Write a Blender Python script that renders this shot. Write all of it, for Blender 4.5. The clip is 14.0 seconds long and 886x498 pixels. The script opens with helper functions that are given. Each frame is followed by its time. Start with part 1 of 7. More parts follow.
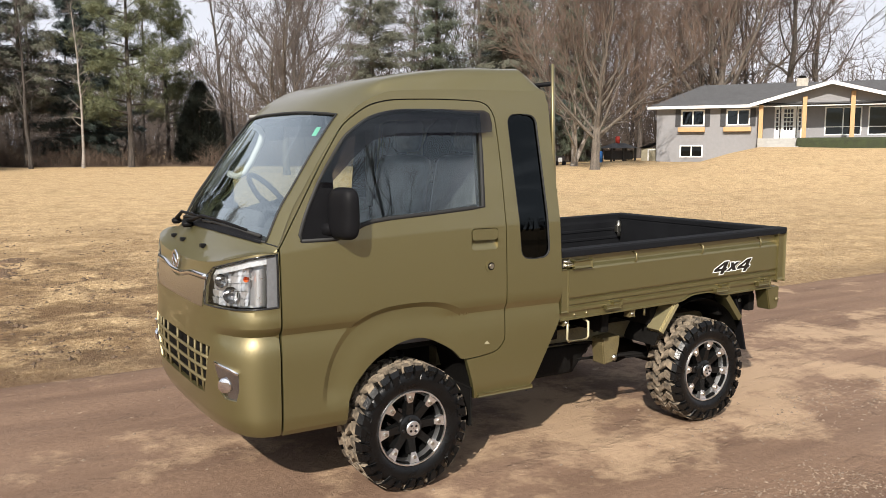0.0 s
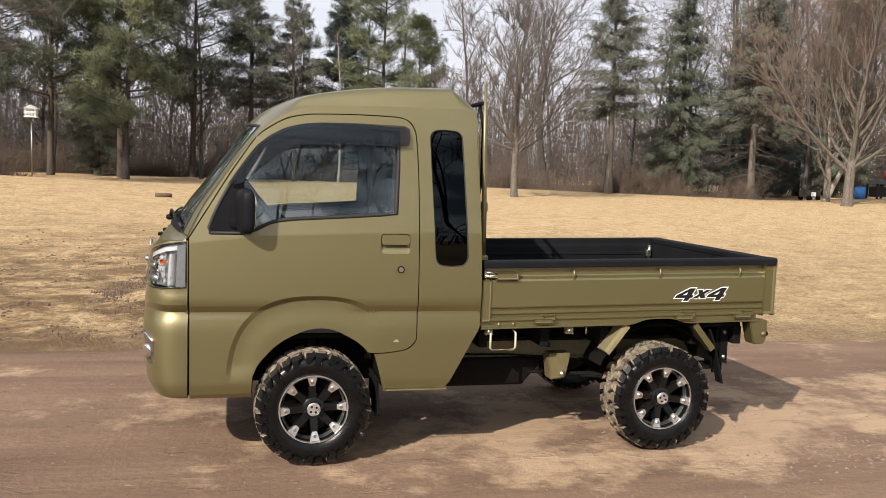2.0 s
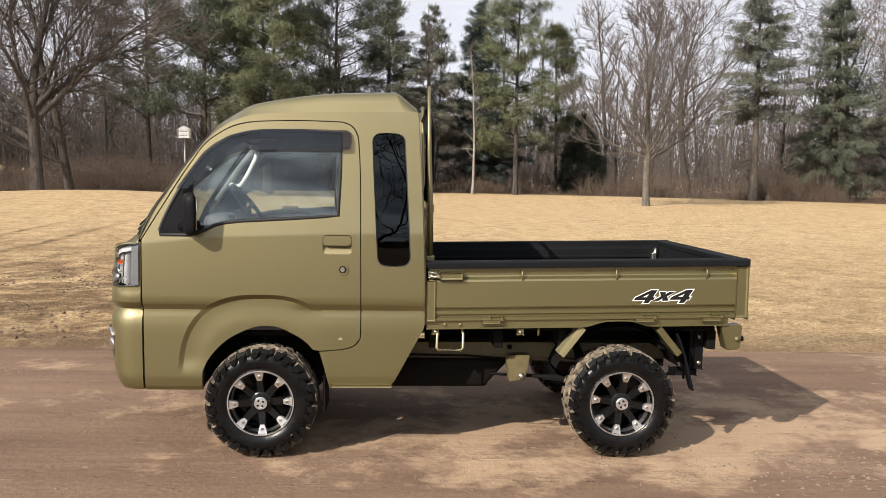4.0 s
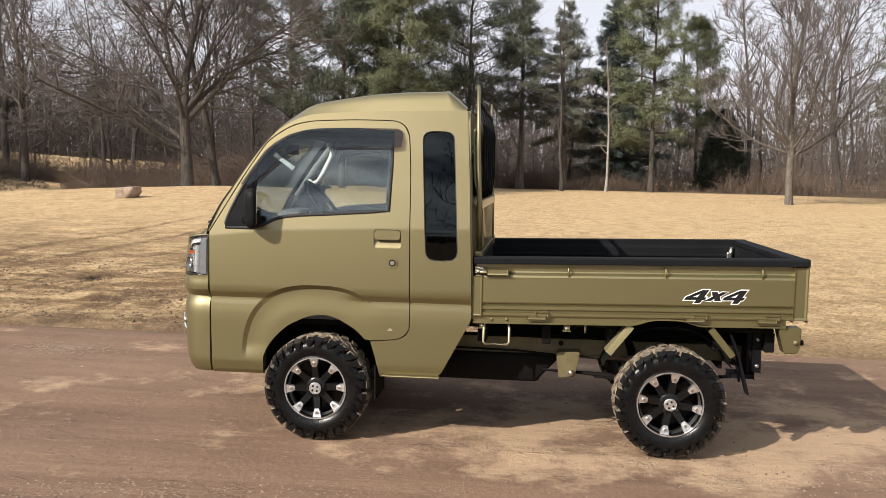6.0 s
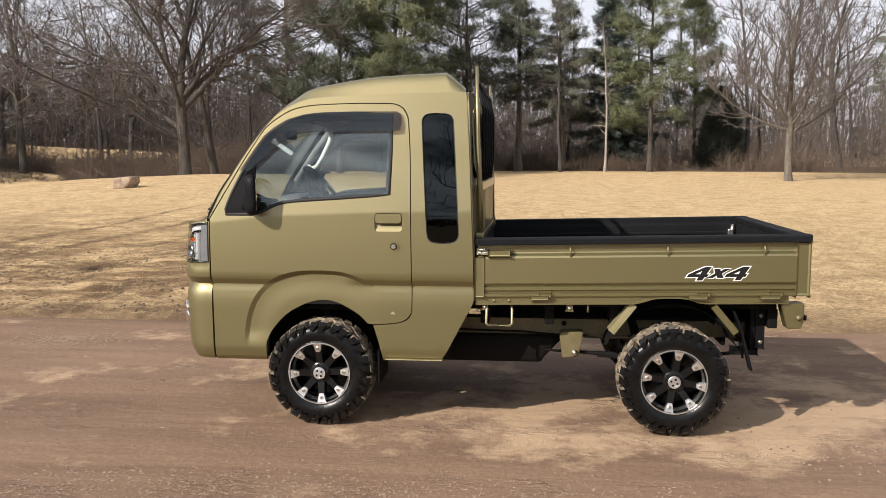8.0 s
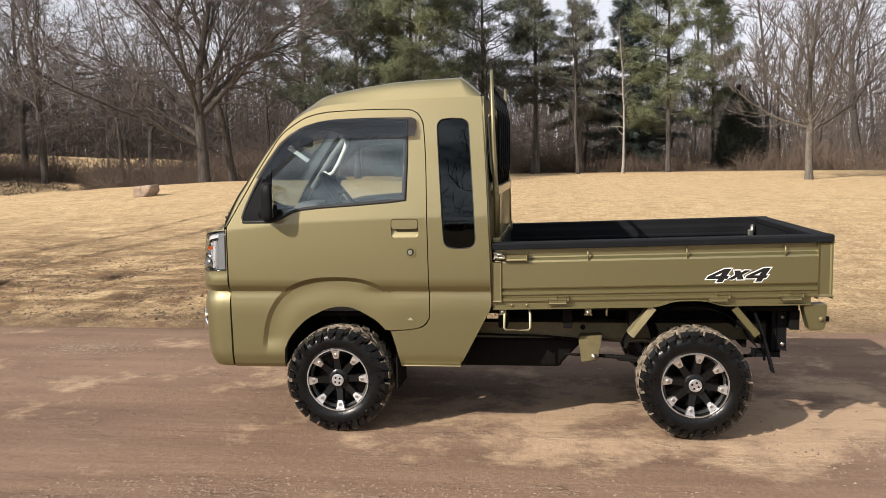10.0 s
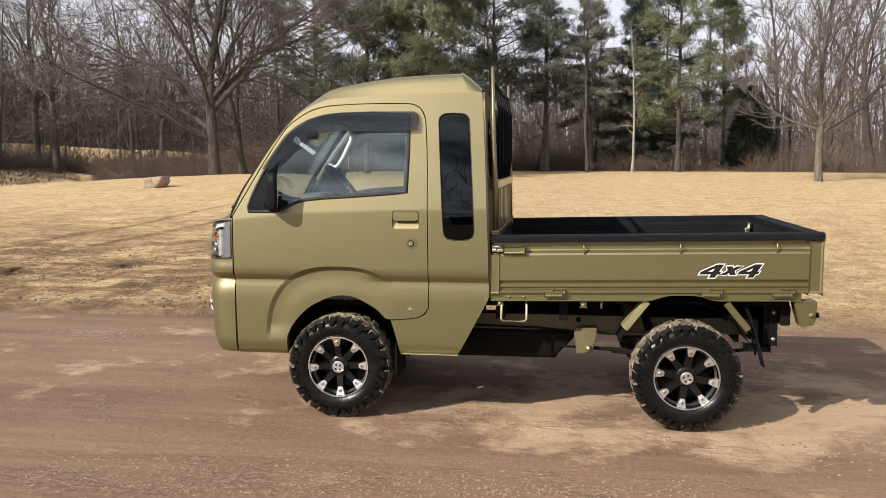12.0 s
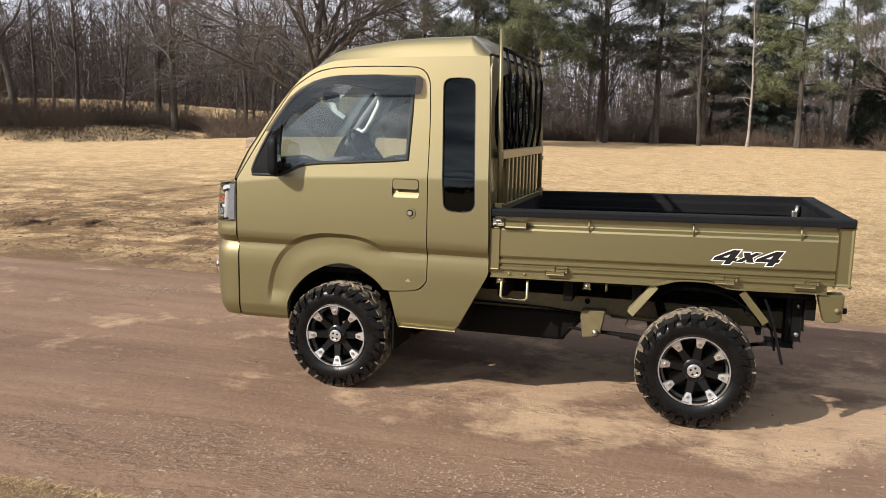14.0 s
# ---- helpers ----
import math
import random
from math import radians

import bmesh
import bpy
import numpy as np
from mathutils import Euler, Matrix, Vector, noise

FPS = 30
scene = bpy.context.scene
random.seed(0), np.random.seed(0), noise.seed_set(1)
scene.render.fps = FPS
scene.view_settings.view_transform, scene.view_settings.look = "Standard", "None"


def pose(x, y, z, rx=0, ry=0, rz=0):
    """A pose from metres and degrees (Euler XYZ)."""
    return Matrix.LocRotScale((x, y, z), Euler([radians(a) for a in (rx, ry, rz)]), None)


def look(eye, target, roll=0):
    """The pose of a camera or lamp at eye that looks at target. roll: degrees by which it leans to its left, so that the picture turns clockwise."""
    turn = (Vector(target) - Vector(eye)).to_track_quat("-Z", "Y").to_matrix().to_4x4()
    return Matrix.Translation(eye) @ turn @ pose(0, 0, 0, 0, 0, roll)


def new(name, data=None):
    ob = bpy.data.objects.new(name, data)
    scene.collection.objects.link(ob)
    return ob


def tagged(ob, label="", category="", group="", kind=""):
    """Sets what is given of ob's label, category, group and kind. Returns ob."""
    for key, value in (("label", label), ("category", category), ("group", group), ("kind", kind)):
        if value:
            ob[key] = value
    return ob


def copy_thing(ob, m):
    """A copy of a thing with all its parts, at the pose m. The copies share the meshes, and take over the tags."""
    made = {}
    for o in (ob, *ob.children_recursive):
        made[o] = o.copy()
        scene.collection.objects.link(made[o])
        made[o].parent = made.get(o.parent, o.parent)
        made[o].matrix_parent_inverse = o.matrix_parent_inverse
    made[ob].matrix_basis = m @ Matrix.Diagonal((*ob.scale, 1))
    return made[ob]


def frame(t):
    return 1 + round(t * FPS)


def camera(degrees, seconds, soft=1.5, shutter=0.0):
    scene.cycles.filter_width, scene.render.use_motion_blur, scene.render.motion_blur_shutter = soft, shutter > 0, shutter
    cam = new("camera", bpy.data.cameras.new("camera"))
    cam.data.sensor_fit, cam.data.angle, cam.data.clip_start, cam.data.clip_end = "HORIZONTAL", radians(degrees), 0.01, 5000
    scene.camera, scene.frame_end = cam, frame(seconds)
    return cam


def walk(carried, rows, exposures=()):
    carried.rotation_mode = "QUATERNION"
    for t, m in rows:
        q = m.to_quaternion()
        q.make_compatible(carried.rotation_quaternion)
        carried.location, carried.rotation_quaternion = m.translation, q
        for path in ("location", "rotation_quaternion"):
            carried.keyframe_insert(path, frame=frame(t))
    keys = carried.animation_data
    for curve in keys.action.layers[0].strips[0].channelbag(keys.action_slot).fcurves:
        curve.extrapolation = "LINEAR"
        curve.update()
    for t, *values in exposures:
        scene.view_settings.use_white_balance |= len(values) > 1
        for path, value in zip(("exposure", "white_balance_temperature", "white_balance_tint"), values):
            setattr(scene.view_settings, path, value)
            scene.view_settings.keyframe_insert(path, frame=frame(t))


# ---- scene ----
cam = camera(55.5, 14.0, soft=0.55)
PATH = [
    (0, (-1.779, -3.925, 1.527), (-0.749, -2.227, 1.294), -0.1),
    (0.5, (-1.438, -4.229, 1.502), (-0.572, -2.439, 1.291), -0.2),
    (1, (-1.097, -4.473, 1.481), (-0.346, -2.631, 1.27), 1.3),
    (1.5, (-0.719, -4.659, 1.498), (-0.114, -2.764, 1.297), 1.6),
    (2, (-0.362, -4.849, 1.488), (0.105, -2.913, 1.305), 2.0),
    (2.5, (-0.015, -4.916, 1.467), (0.303, -2.95, 1.282), 1.9),
    (2.7, (0.075, -4.953, 1.434), (0.35, -2.979, 1.27), 1.7),
    (4.8, (1.076, -5.101, 1.477), (1.025, -3.108, 1.31), 1.3),
    (5, (1.15, -5.118, 1.471), (1.04, -3.128, 1.304), 1.6),
    (5.5, (1.197, -5.132, 1.467), (0.997, -3.15, 1.288), 2.2),
    (6, (1.189, -5.149, 1.47), (0.966, -3.169, 1.293), 1.0),
    (6.5, (1.184, -5.14, 1.465), (0.962, -3.161, 1.279), 0.4),
    (7, (1.179, -5.154, 1.461), (0.959, -3.177, 1.255), 0.1),
    (9.5, (1.187, -5.121, 1.464), (0.942, -3.148, 1.248), -0.9),
    (10, (1.189, -5.126, 1.468), (0.923, -3.155, 1.262), -1.1),
    (10.5, (1.194, -5.134, 1.469), (0.922, -3.163, 1.275), -1.1),
    (11, (1.21, -5.137, 1.463), (0.937, -3.165, 1.27), -0.7),
    (11.5, (1.223, -5.165, 1.455), (0.946, -3.194, 1.258), -0.3),
    (12, (1.254, -5.231, 1.453), (0.967, -3.263, 1.239), -0.2),
    (12.5, (1.328, -5.256, 1.451), (1.027, -3.294, 1.207), -0.6),
    (13, (1.483, -5.218, 1.45), (1.104, -3.274, 1.173), -0.2),
    (13.5, (1.662, -5.102, 1.459), (1.189, -3.182, 1.159), 0.3),
    (14, (1.794, -4.922, 1.458), (1.254, -3.018, 1.165), 1.4),
]
walk(cam, [(t, look(eye, target, roll)) for t, eye, target, roll in PATH])

# ---- light ----
SUN_WAY = Vector((1.02, 1.08, -1.0)).normalized()
sun = new("sun", bpy.data.lights.new("sun", "SUN"))
sun.data.energy, sun.data.angle, sun.data.color = 5.0, radians(0.7), (1.0, 0.92, 0.82)
sun.rotation_mode = "QUATERNION"
sun.rotation_quaternion = SUN_WAY.to_track_quat("-Z", "Y")
sun.location = (-20, -22, 20)

world = bpy.data.worlds.new("world")
scene.world = world
world.use_nodes = True
wn, wl = world.node_tree.nodes, world.node_tree.links
wn.clear()
sky = wn.new("ShaderNodeTexSky")
sky.sky_type, sky.sun_disc = "NISHITA", False
sky.sun_elevation = math.asin(-SUN_WAY.z)
sky.sun_rotation = math.atan2(-SUN_WAY.x, -SUN_WAY.y)
sky.air_density, sky.dust_density, sky.ozone_density = 1.0, 1.2, 1.0
# thin high cloud over the blue
wc = wn.new("ShaderNodeTexCoord")
wmap = wn.new("ShaderNodeMapping")
wmap.inputs["Scale"].default_value = (1.0, 1.0, 5.0)
wnoise = wn.new("ShaderNodeTexNoise")
wnoise.inputs["Scale"].default_value, wnoise.inputs["Detail"].default_value = 7.0, 8
wramp = wn.new("ShaderNodeMapRange")
for k, v in zip((1, 2, 3, 4), (0.35, 0.60, 0.10, 1.0)):
    wramp.inputs[k].default_value = v
# the haze is brightest low down and round the sun
wdot = wn.new("ShaderNodeVectorMath")
wdot.operation = "DOT_PRODUCT"
wdot.inputs[1].default_value = -SUN_WAY
wl.new(wc.outputs["Generated"], wdot.inputs[0])
wsun = wn.new("ShaderNodeMapRange")
wsun.interpolation_type = "SMOOTHSTEP"
for k, v in zip((1, 2, 3, 4), (0.1, 1.0, 0.0, 1.0)):
    wsun.inputs[k].default_value = v
wl.new(wdot.outputs["Value"], wsun.inputs[0])
wsep = wn.new("ShaderNodeSeparateXYZ")
wl.new(wc.outputs["Generated"], wsep.inputs[0])
wlow = wn.new("ShaderNodeMapRange")
for k, v in zip((1, 2, 3, 4), (0.0, 0.75, 1.0, 0.0)):
    wlow.inputs[k].default_value = v
wl.new(wsep.outputs["Z"], wlow.inputs[0])
whaze = wn.new("ShaderNodeMix")
whaze.data_type = "RGBA"
whaze.inputs["A"].default_value, whaze.inputs["B"].default_value = (8.0, 8.4, 9.4, 1), (12.6, 12.9, 14.1, 1)
wl.new(wlow.outputs[0], whaze.inputs["Factor"])
wglow = wn.new("ShaderNodeMix")
wglow.data_type = "RGBA"
wglow.inputs["B"].default_value = (22.0, 22.8, 24.0, 1)
wl.new(wsun.outputs[0], wglow.inputs["Factor"])
wl.new(whaze.outputs["Result"], wglow.inputs["A"])
wmix = wn.new("ShaderNodeMix")
wmix.data_type = "RGBA"
wl.new(wglow.outputs["Result"], wmix.inputs["B"])
wbg = wn.new("ShaderNodeBackground")
wbg.inputs["Strength"].default_value = 0.055
wout = wn.new("ShaderNodeOutputWorld")
wl.new(wc.outputs["Generated"], wmap.inputs["Vector"])
wl.new(wmap.outputs["Vector"], wnoise.inputs["Vector"])
wl.new(wnoise.outputs["Fac"], wramp.inputs[0])
# low down, away from the sun, the haze closes up
wveil = wn.new("ShaderNodeMapRange")
for k, v in zip((1, 2, 3, 4), (0.45, 0.95, 0.96, 0.0)):
    wveil.inputs[k].default_value = v
wl.new(wsep.outputs["Z"], wveil.inputs[0])
waway = wn.new("ShaderNodeMapRange")
for k, v in zip((1, 2, 3, 4), (0.05, 0.6, 1.0, 0.0)):
    waway.inputs[k].default_value = v
wl.new(wdot.outputs["Value"], waway.inputs[0])
wboth = wn.new("ShaderNodeMath")
wboth.operation = "MULTIPLY"
wl.new(wveil.outputs[0], wboth.inputs[0])
wl.new(waway.outputs[0], wboth.inputs[1])
wmax = wn.new("ShaderNodeMath")
wmax.operation = "MAXIMUM"
wl.new(wramp.outputs[0], wmax.inputs[0])
wl.new(wboth.outputs[0], wmax.inputs[1])
wl.new(wmax.outputs[0], wmix.inputs["Factor"])
wblue = wn.new("ShaderNodeVectorMath")
wblue.operation = "SCALE"
wblue.inputs["Scale"].default_value = 0.6
wl.new(sky.outputs[0], wblue.inputs[0])
wl.new(wblue.outputs[0], wmix.inputs["A"])
wl.new(wmix.outputs["Result"], wbg.inputs["Color"])
wl.new(wbg.outputs[0], wout.inputs[0])
scene.view_settings.exposure = 0.46

# ---- materials ----
def mat(name, col, rough=0.5, metal=0.0, var=0.15, scale=8.0, fine=90.0, bump=0.0, coat=0.0, spec=0.5, col2=None, stretch=(1, 1, 1), rvar=0.12, trans=0.0):
    """A surface with two scales of variation in colour, roughness and relief."""
    m = bpy.data.materials.new(name)
    m.use_nodes = True
    n, l = m.node_tree.nodes, m.node_tree.links
    b = n["Principled BSDF"]
    tc, mp = n.new("ShaderNodeTexCoord"), n.new("ShaderNodeMapping")
    mp.inputs["Scale"].default_value = stretch
    l.new(tc.outputs["Object"], mp.inputs["Vector"])
    big, small = n.new("ShaderNodeTexNoise"), n.new("ShaderNodeTexNoise")
    big.inputs["Scale"].default_value, big.inputs["Detail"].default_value = scale, 5
    small.inputs["Scale"].default_value, small.inputs["Detail"].default_value = fine, 4
    for x in (big, small):
        l.new(mp.outputs["Vector"], x.inputs["Vector"])
    add = n.new("ShaderNodeMath")
    add.operation = "ADD"
    l.new(big.outputs["Fac"], add.inputs[0])
    l.new(small.outputs["Fac"], add.inputs[1])
    rng = n.new("ShaderNodeMapRange")
    for k, v in zip((1, 2, 3, 4), (0.7, 1.3, 0.0, 1.0)):
        rng.inputs[k].default_value = v
    l.new(add.outputs[0], rng.inputs[0])
    mix = n.new("ShaderNodeMix")
    mix.data_type = "RGBA"
    c2 = col2 if col2 else [c * (1 + var) for c in col]
    c1 = col if col2 else [c * (1 - var) for c in col]
    mix.inputs["A"].default_value, mix.inputs["B"].default_value = (*c1, 1), (*c2, 1)
    l.new(rng.outputs[0], mix.inputs["Factor"])
    l.new(mix.outputs["Result"], b.inputs["Base Color"])
    rr = n.new("ShaderNodeMapRange")
    for k, v in zip((1, 2, 3, 4), (0.3, 0.7, max(0.02, rough - rvar * rough), min(1, rough + rvar * rough))):
        rr.inputs[k].default_value = v
    l.new(big.outputs["Fac"], rr.inputs[0])
    l.new(rr.outputs[0], b.inputs["Roughness"])
    b.inputs["Metallic"].default_value, b.inputs["Coat Weight"].default_value = metal, coat
    b.inputs["Coat Roughness"].default_value, b.inputs["Specular IOR Level"].default_value = 0.05, spec
    b.inputs["Transmission Weight"].default_value = trans
    if bump:
        bp = n.new("ShaderNodeBump")
        bp.inputs["Strength"].default_value, bp.inputs["Distance"].default_value = 1.0, bump
        l.new(small.outputs["Fac"], bp.inputs["Height"])
        l.new(bp.outputs[0], b.inputs["Normal"])
    return m


def glass(name, tint, ior=1.5, rough=0.0):
    """A thin pane: clear or tinted, with the gloss of glass."""
    m = bpy.data.materials.new(name)
    m.use_nodes = True
    n, l = m.node_tree.nodes, m.node_tree.links
    n.remove(n["Principled BSDF"])
    t, g, f, x = (n.new("ShaderNode" + k) for k in ("BsdfTransparent", "BsdfGlossy", "LayerWeight", "MixShader"))
    t.inputs[0].default_value = (*tint, 1)
    g.inputs["Color"].default_value = (0.86, 0.96, 1.0, 1)
    g.inputs["Roughness"].default_value, f.inputs[0].default_value = rough, 0.5
    # more gloss at grazing angles
    r0 = ((ior - 1) / (ior + 1)) ** 2
    pw, ma = n.new("ShaderNodeMath"), n.new("ShaderNodeMath")
    pw.operation, ma.operation = "POWER", "MULTIPLY_ADD"
    pw.inputs[1].default_value, ma.inputs[1].default_value, ma.inputs[2].default_value = 5.0, 1 - r0, r0
    l.new(f.outputs["Facing"], pw.inputs[0])
    l.new(pw.outputs[0], ma.inputs[0])
    l.new(ma.outputs[0], x.inputs[0])
    l.new(t.outputs[0], x.inputs[1])
    l.new(g.outputs[0], x.inputs[2])
    l.new(x.outputs[0], n["Material Output"].inputs[0])
    return m


def flake_paint(name, pigment, flake, share, rough):
    """Car paint: a pigmented ground and warm metal flakes under a clear coat."""
    m = mat(name, pigment, 0.5, 0, 0.03, 3, 900, coat=0.6, rvar=0.06)
    n, l = m.node_tree.nodes, m.node_tree.links
    f, x = n.new("ShaderNodeBsdfPrincipled"), n.new("ShaderNodeMixShader")
    f.inputs["Base Color"].default_value = (*flake, 1)
    f.inputs["Metallic"].default_value, f.inputs["Roughness"].default_value = 1.0, rough
    f.inputs["Coat Weight"].default_value, f.inputs["Coat Roughness"].default_value = 0.6, 0.05
    x.inputs[0].default_value = share
    l.new(n["Principled BSDF"].outputs[0], x.inputs[1])
    l.new(f.outputs[0], x.inputs[2])
    l.new(x.outputs[0], n["Material Output"].inputs[0])
    return m


PAINT = flake_paint("olive metallic paint", (0.088, 0.084, 0.027), (0.285, 0.236, 0.128), 0.66, 0.47)
PAINT_DULL = mat("olive chassis paint", (0.135, 0.110, 0.053), 0.5, 0.2, 0.25, 9, 120)
BLACK = mat("black plastic", (0.007, 0.007, 0.008), 0.50, 0, 0.2, 12, 300, bump=0.0003, spec=0.09)
GLOSSBLACK = mat("gloss black", (0.012, 0.012, 0.013), 0.18, 0, 0.2, 6, 60)
LINER = mat("black bed lining", (0.008, 0.0085, 0.010), 0.68, 0, 0.3, 5, 160, bump=0.001, spec=0.10)
SEAL = mat("black rubber seal", (0.01, 0.01, 0.01), 0.7)
RUBBER = mat("tyre rubber", (0.004, 0.004, 0.0042), 0.30, 0, 0.3, 14, 120, bump=0.0010, rvar=0.3, spec=0.28)
TREAD = mat("dusty tread rubber", (0.014, 0.013, 0.012), 0.8, 0, 0.5, 16, 45, bump=0.002, col2=(0.29, 0.232, 0.165))
ALLOY = mat("machined alloy", (0.86, 0.86, 0.87), 0.36, 1.0, 0.08, 20, 200)
WHEELBLACK = mat("satin black wheel paint", (0.006, 0.006, 0.006), 0.22, 0, 0.2, 10, 100, spec=0.3)
CHROME = mat("chrome", (0.8, 0.8, 0.82), 0.08, 1.0, 0.04, 10, 60)
STEEL = mat("zinc-plated steel", (0.5, 0.48, 0.42), 0.35, 1.0, 0.2, 30, 200)
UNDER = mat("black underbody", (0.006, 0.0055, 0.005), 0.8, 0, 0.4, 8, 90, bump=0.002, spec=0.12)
AMBER = mat("amber lens", (0.7, 0.16, 0.03), 0.2, 0, 0.1)
WHITE = mat("white vinyl", (0.8, 0.8, 0.78), 0.4, 0, 0.04)
FABRIC = mat("grey seat cloth under clear plastic", (0.065, 0.07, 0.078), 0.35, 0, 0.5, 14, 60, bump=0.004)
GREYTRIM = mat("grey interior trim", (0.075, 0.075, 0.08), 0.7, 0, 0.15, 10, 200)
PALETRIM = mat("pale grey headliner", (0.42, 0.42, 0.41), 0.8, 0, 0.08, 10, 200)
PANE = glass("clear window glass", (0.78, 0.85, 0.83), 1.95)
PANE_DARK = glass("dark tinted glass", (0.012, 0.013, 0.015), 1.38)
VISOR = glass("smoked acrylic", (0.28, 0.235, 0.255), 1.55, 0.12)
LENS = glass("clear lamp lens", (0.85, 0.87, 0.88), 1.45)
PANE_FRONT = glass("windscreen glass", (0.66, 0.76, 0.76), 4.4)
LAMPSILVER = mat("lamp silver", (0.66, 0.67, 0.69), 0.3, 0.35, 0.15, 25, 60)
LAMPCHROME = mat("bright reflector", (0.76, 0.76, 0.78), 0.30, 0.75, 0.06, 30, 90)
LAMPGREY = mat("grey lamp edge", (0.20, 0.20, 0.21), 0.35, 0.2, 0.15, 10, 90)
NOSECHROME = mat("satin chrome trim", (0.50, 0.51, 0.54), 0.22, 1.0, 0.05, 10, 60)
PILLARGREY = mat("grey pillar trim", (0.16, 0.165, 0.165), 0.8, 0, 0.08, 10, 200)
SMOKECHROME = mat("smoked chrome", (0.30, 0.30, 0.31), 0.18, 0.95, 0.08, 12, 90)
HANDLEGREY = mat("white plastic", (0.72, 0.72, 0.70), 0.5, 0, 0.04, 10, 100)
STAYPAINT = mat("light olive paint", (0.33, 0.29, 0.165), 0.4, 0.5, 0.05, 10, 100)
PALEOLIVE = mat("pale olive paint", (0.42, 0.38, 0.24), 0.4, 0.3, 0.05, 10, 100)

# ---- building helpers ----
def link_mesh(name, verts, faces, material, parent=None, label="", smooth=False):
    me = bpy.data.meshes.new(name)
    me.from_pydata([tuple(v) for v in verts], [], [tuple(f) for f in faces])
    me.update()
    if material:
        me.materials.append(material)
    if smooth:
        me.shade_smooth()
    ob = new(name, me)
    if parent:
        ob.parent = parent
    if label:
        tagged(ob, label)
    return ob


def part(name, bm, material, parent=None, label="", smooth=False):
    """Links a bmesh as one mesh object under a thing or a part."""
    me = bpy.data.meshes.new(name)
    bmesh.ops.recalc_face_normals(bm, faces=bm.faces)
    bm.to_mesh(me)
    bm.free()
    me.materials.append(material)
    if smooth:
        me.shade_smooth()
    ob = new(name, me)
    if parent:
        ob.parent = parent
    if label:
        tagged(ob, label)
    return ob


def bm_box(x0, x1, y0, y1, z0, z1, bevel=0.005, bm=None):
    b = bmesh.new()
    r = bmesh.ops.create_cube(b, size=1.0)
    for v in b.verts:
        v.co = Vector(((x0 + x1) / 2 + v.co.x * (x1 - x0), (y0 + y1) / 2 + v.co.y * (y1 - y0), (z0 + z1) / 2 + v.co.z * (z1 - z0)))
    if bevel:
        bmesh.ops.bevel(b, geom=b.edges[:], offset=min(bevel, 0.45 * min(abs(x1 - x0), abs(y1 - y0), abs(z1 - z0))), segments=2, affect="EDGES", profile=0.5)
    return join_bm(bm, b)


def join_bm(bm, b):
    if bm is None:
        return b
    me = bpy.data.meshes.new("joined")
    b.to_mesh(me)
    b.free()
    bm.from_mesh(me)
    bpy.data.meshes.remove(me)
    return bm


def tube_into(V, F, pts, rads, n=6, cap=True):
    """Adds a bent, tapering tube to the lists V and F."""
    pts = [Vector(p) for p in pts]
    ref = None
    start = len(V)
    for i, p in enumerate(pts):
        d = (pts[min(i + 1, len(pts) - 1)] - pts[max(i - 1, 0)])
        d = d.normalized() if d.length > 1e-9 else Vector((0, 0, 1))
        if ref is None:
            ref = Vector((1, 0, 0)) if abs(d.x) < 0.8 else Vector((0, 1, 0))
        a = d.cross(ref).normalized()
        b = d.cross(a)
        r = rads[i] if hasattr(rads, "__len__") else rads
        for k in range(n):
            t = 2 * math.pi * k / n
            V.append(p + (a * math.cos(t) + b * math.sin(t)) * r)
    for i in range(len(pts) - 1):
        for k in range(n):
            k2 = (k + 1) % n
            F.append((start + i * n + k, start + i * n + k2, start + (i + 1) * n + k2, start + (i + 1) * n + k))
    if cap:
        F.append(tuple(start + k for k in range(n))[::-1])
        e = start + (len(pts) - 1) * n
        F.append(tuple(e + k for k in range(n)))


def tube(name, pts, rads, material, parent=None, label="", n=8):
    V, F = [], []
    tube_into(V, F, pts, rads, n)
    return link_mesh(name, V, F, material, parent, label, smooth=True)


def disc_bm(x, y, z, r, depth, n=24, axis="Y", bevel=0.0, bm=None):
    """A short cylinder about an axis."""
    b = bmesh.new()
    bmesh.ops.create_cone(b, cap_ends=True, segments=n, radius1=r, radius2=r, depth=depth)
    if bevel:
        es = [e for e in b.edges if abs(e.verts[0].co.z - e.verts[1].co.z) < 1e-6]
        bmesh.ops.bevel(b, geom=es, offset=bevel, segments=2, affect="EDGES")
    rot = {"Y": Matrix.Rotation(radians(90), 4, "X"), "X": Matrix.Rotation(radians(90), 4, "Y"), "Z": Matrix.Identity(4)}[axis]
    bmesh.ops.transform(b, matrix=Matrix.Translation((x, y, z)) @ rot, verts=b.verts)
    return join_bm(bm, b)


def lerp_table(x, xs, ys):
    return float(np.interp(x, xs, ys))


def smooth01(a, b, x):
    t = min(1.0, max(0.0, (x - a) / (b - a)))
    return t * t * (3 - 2 * t)


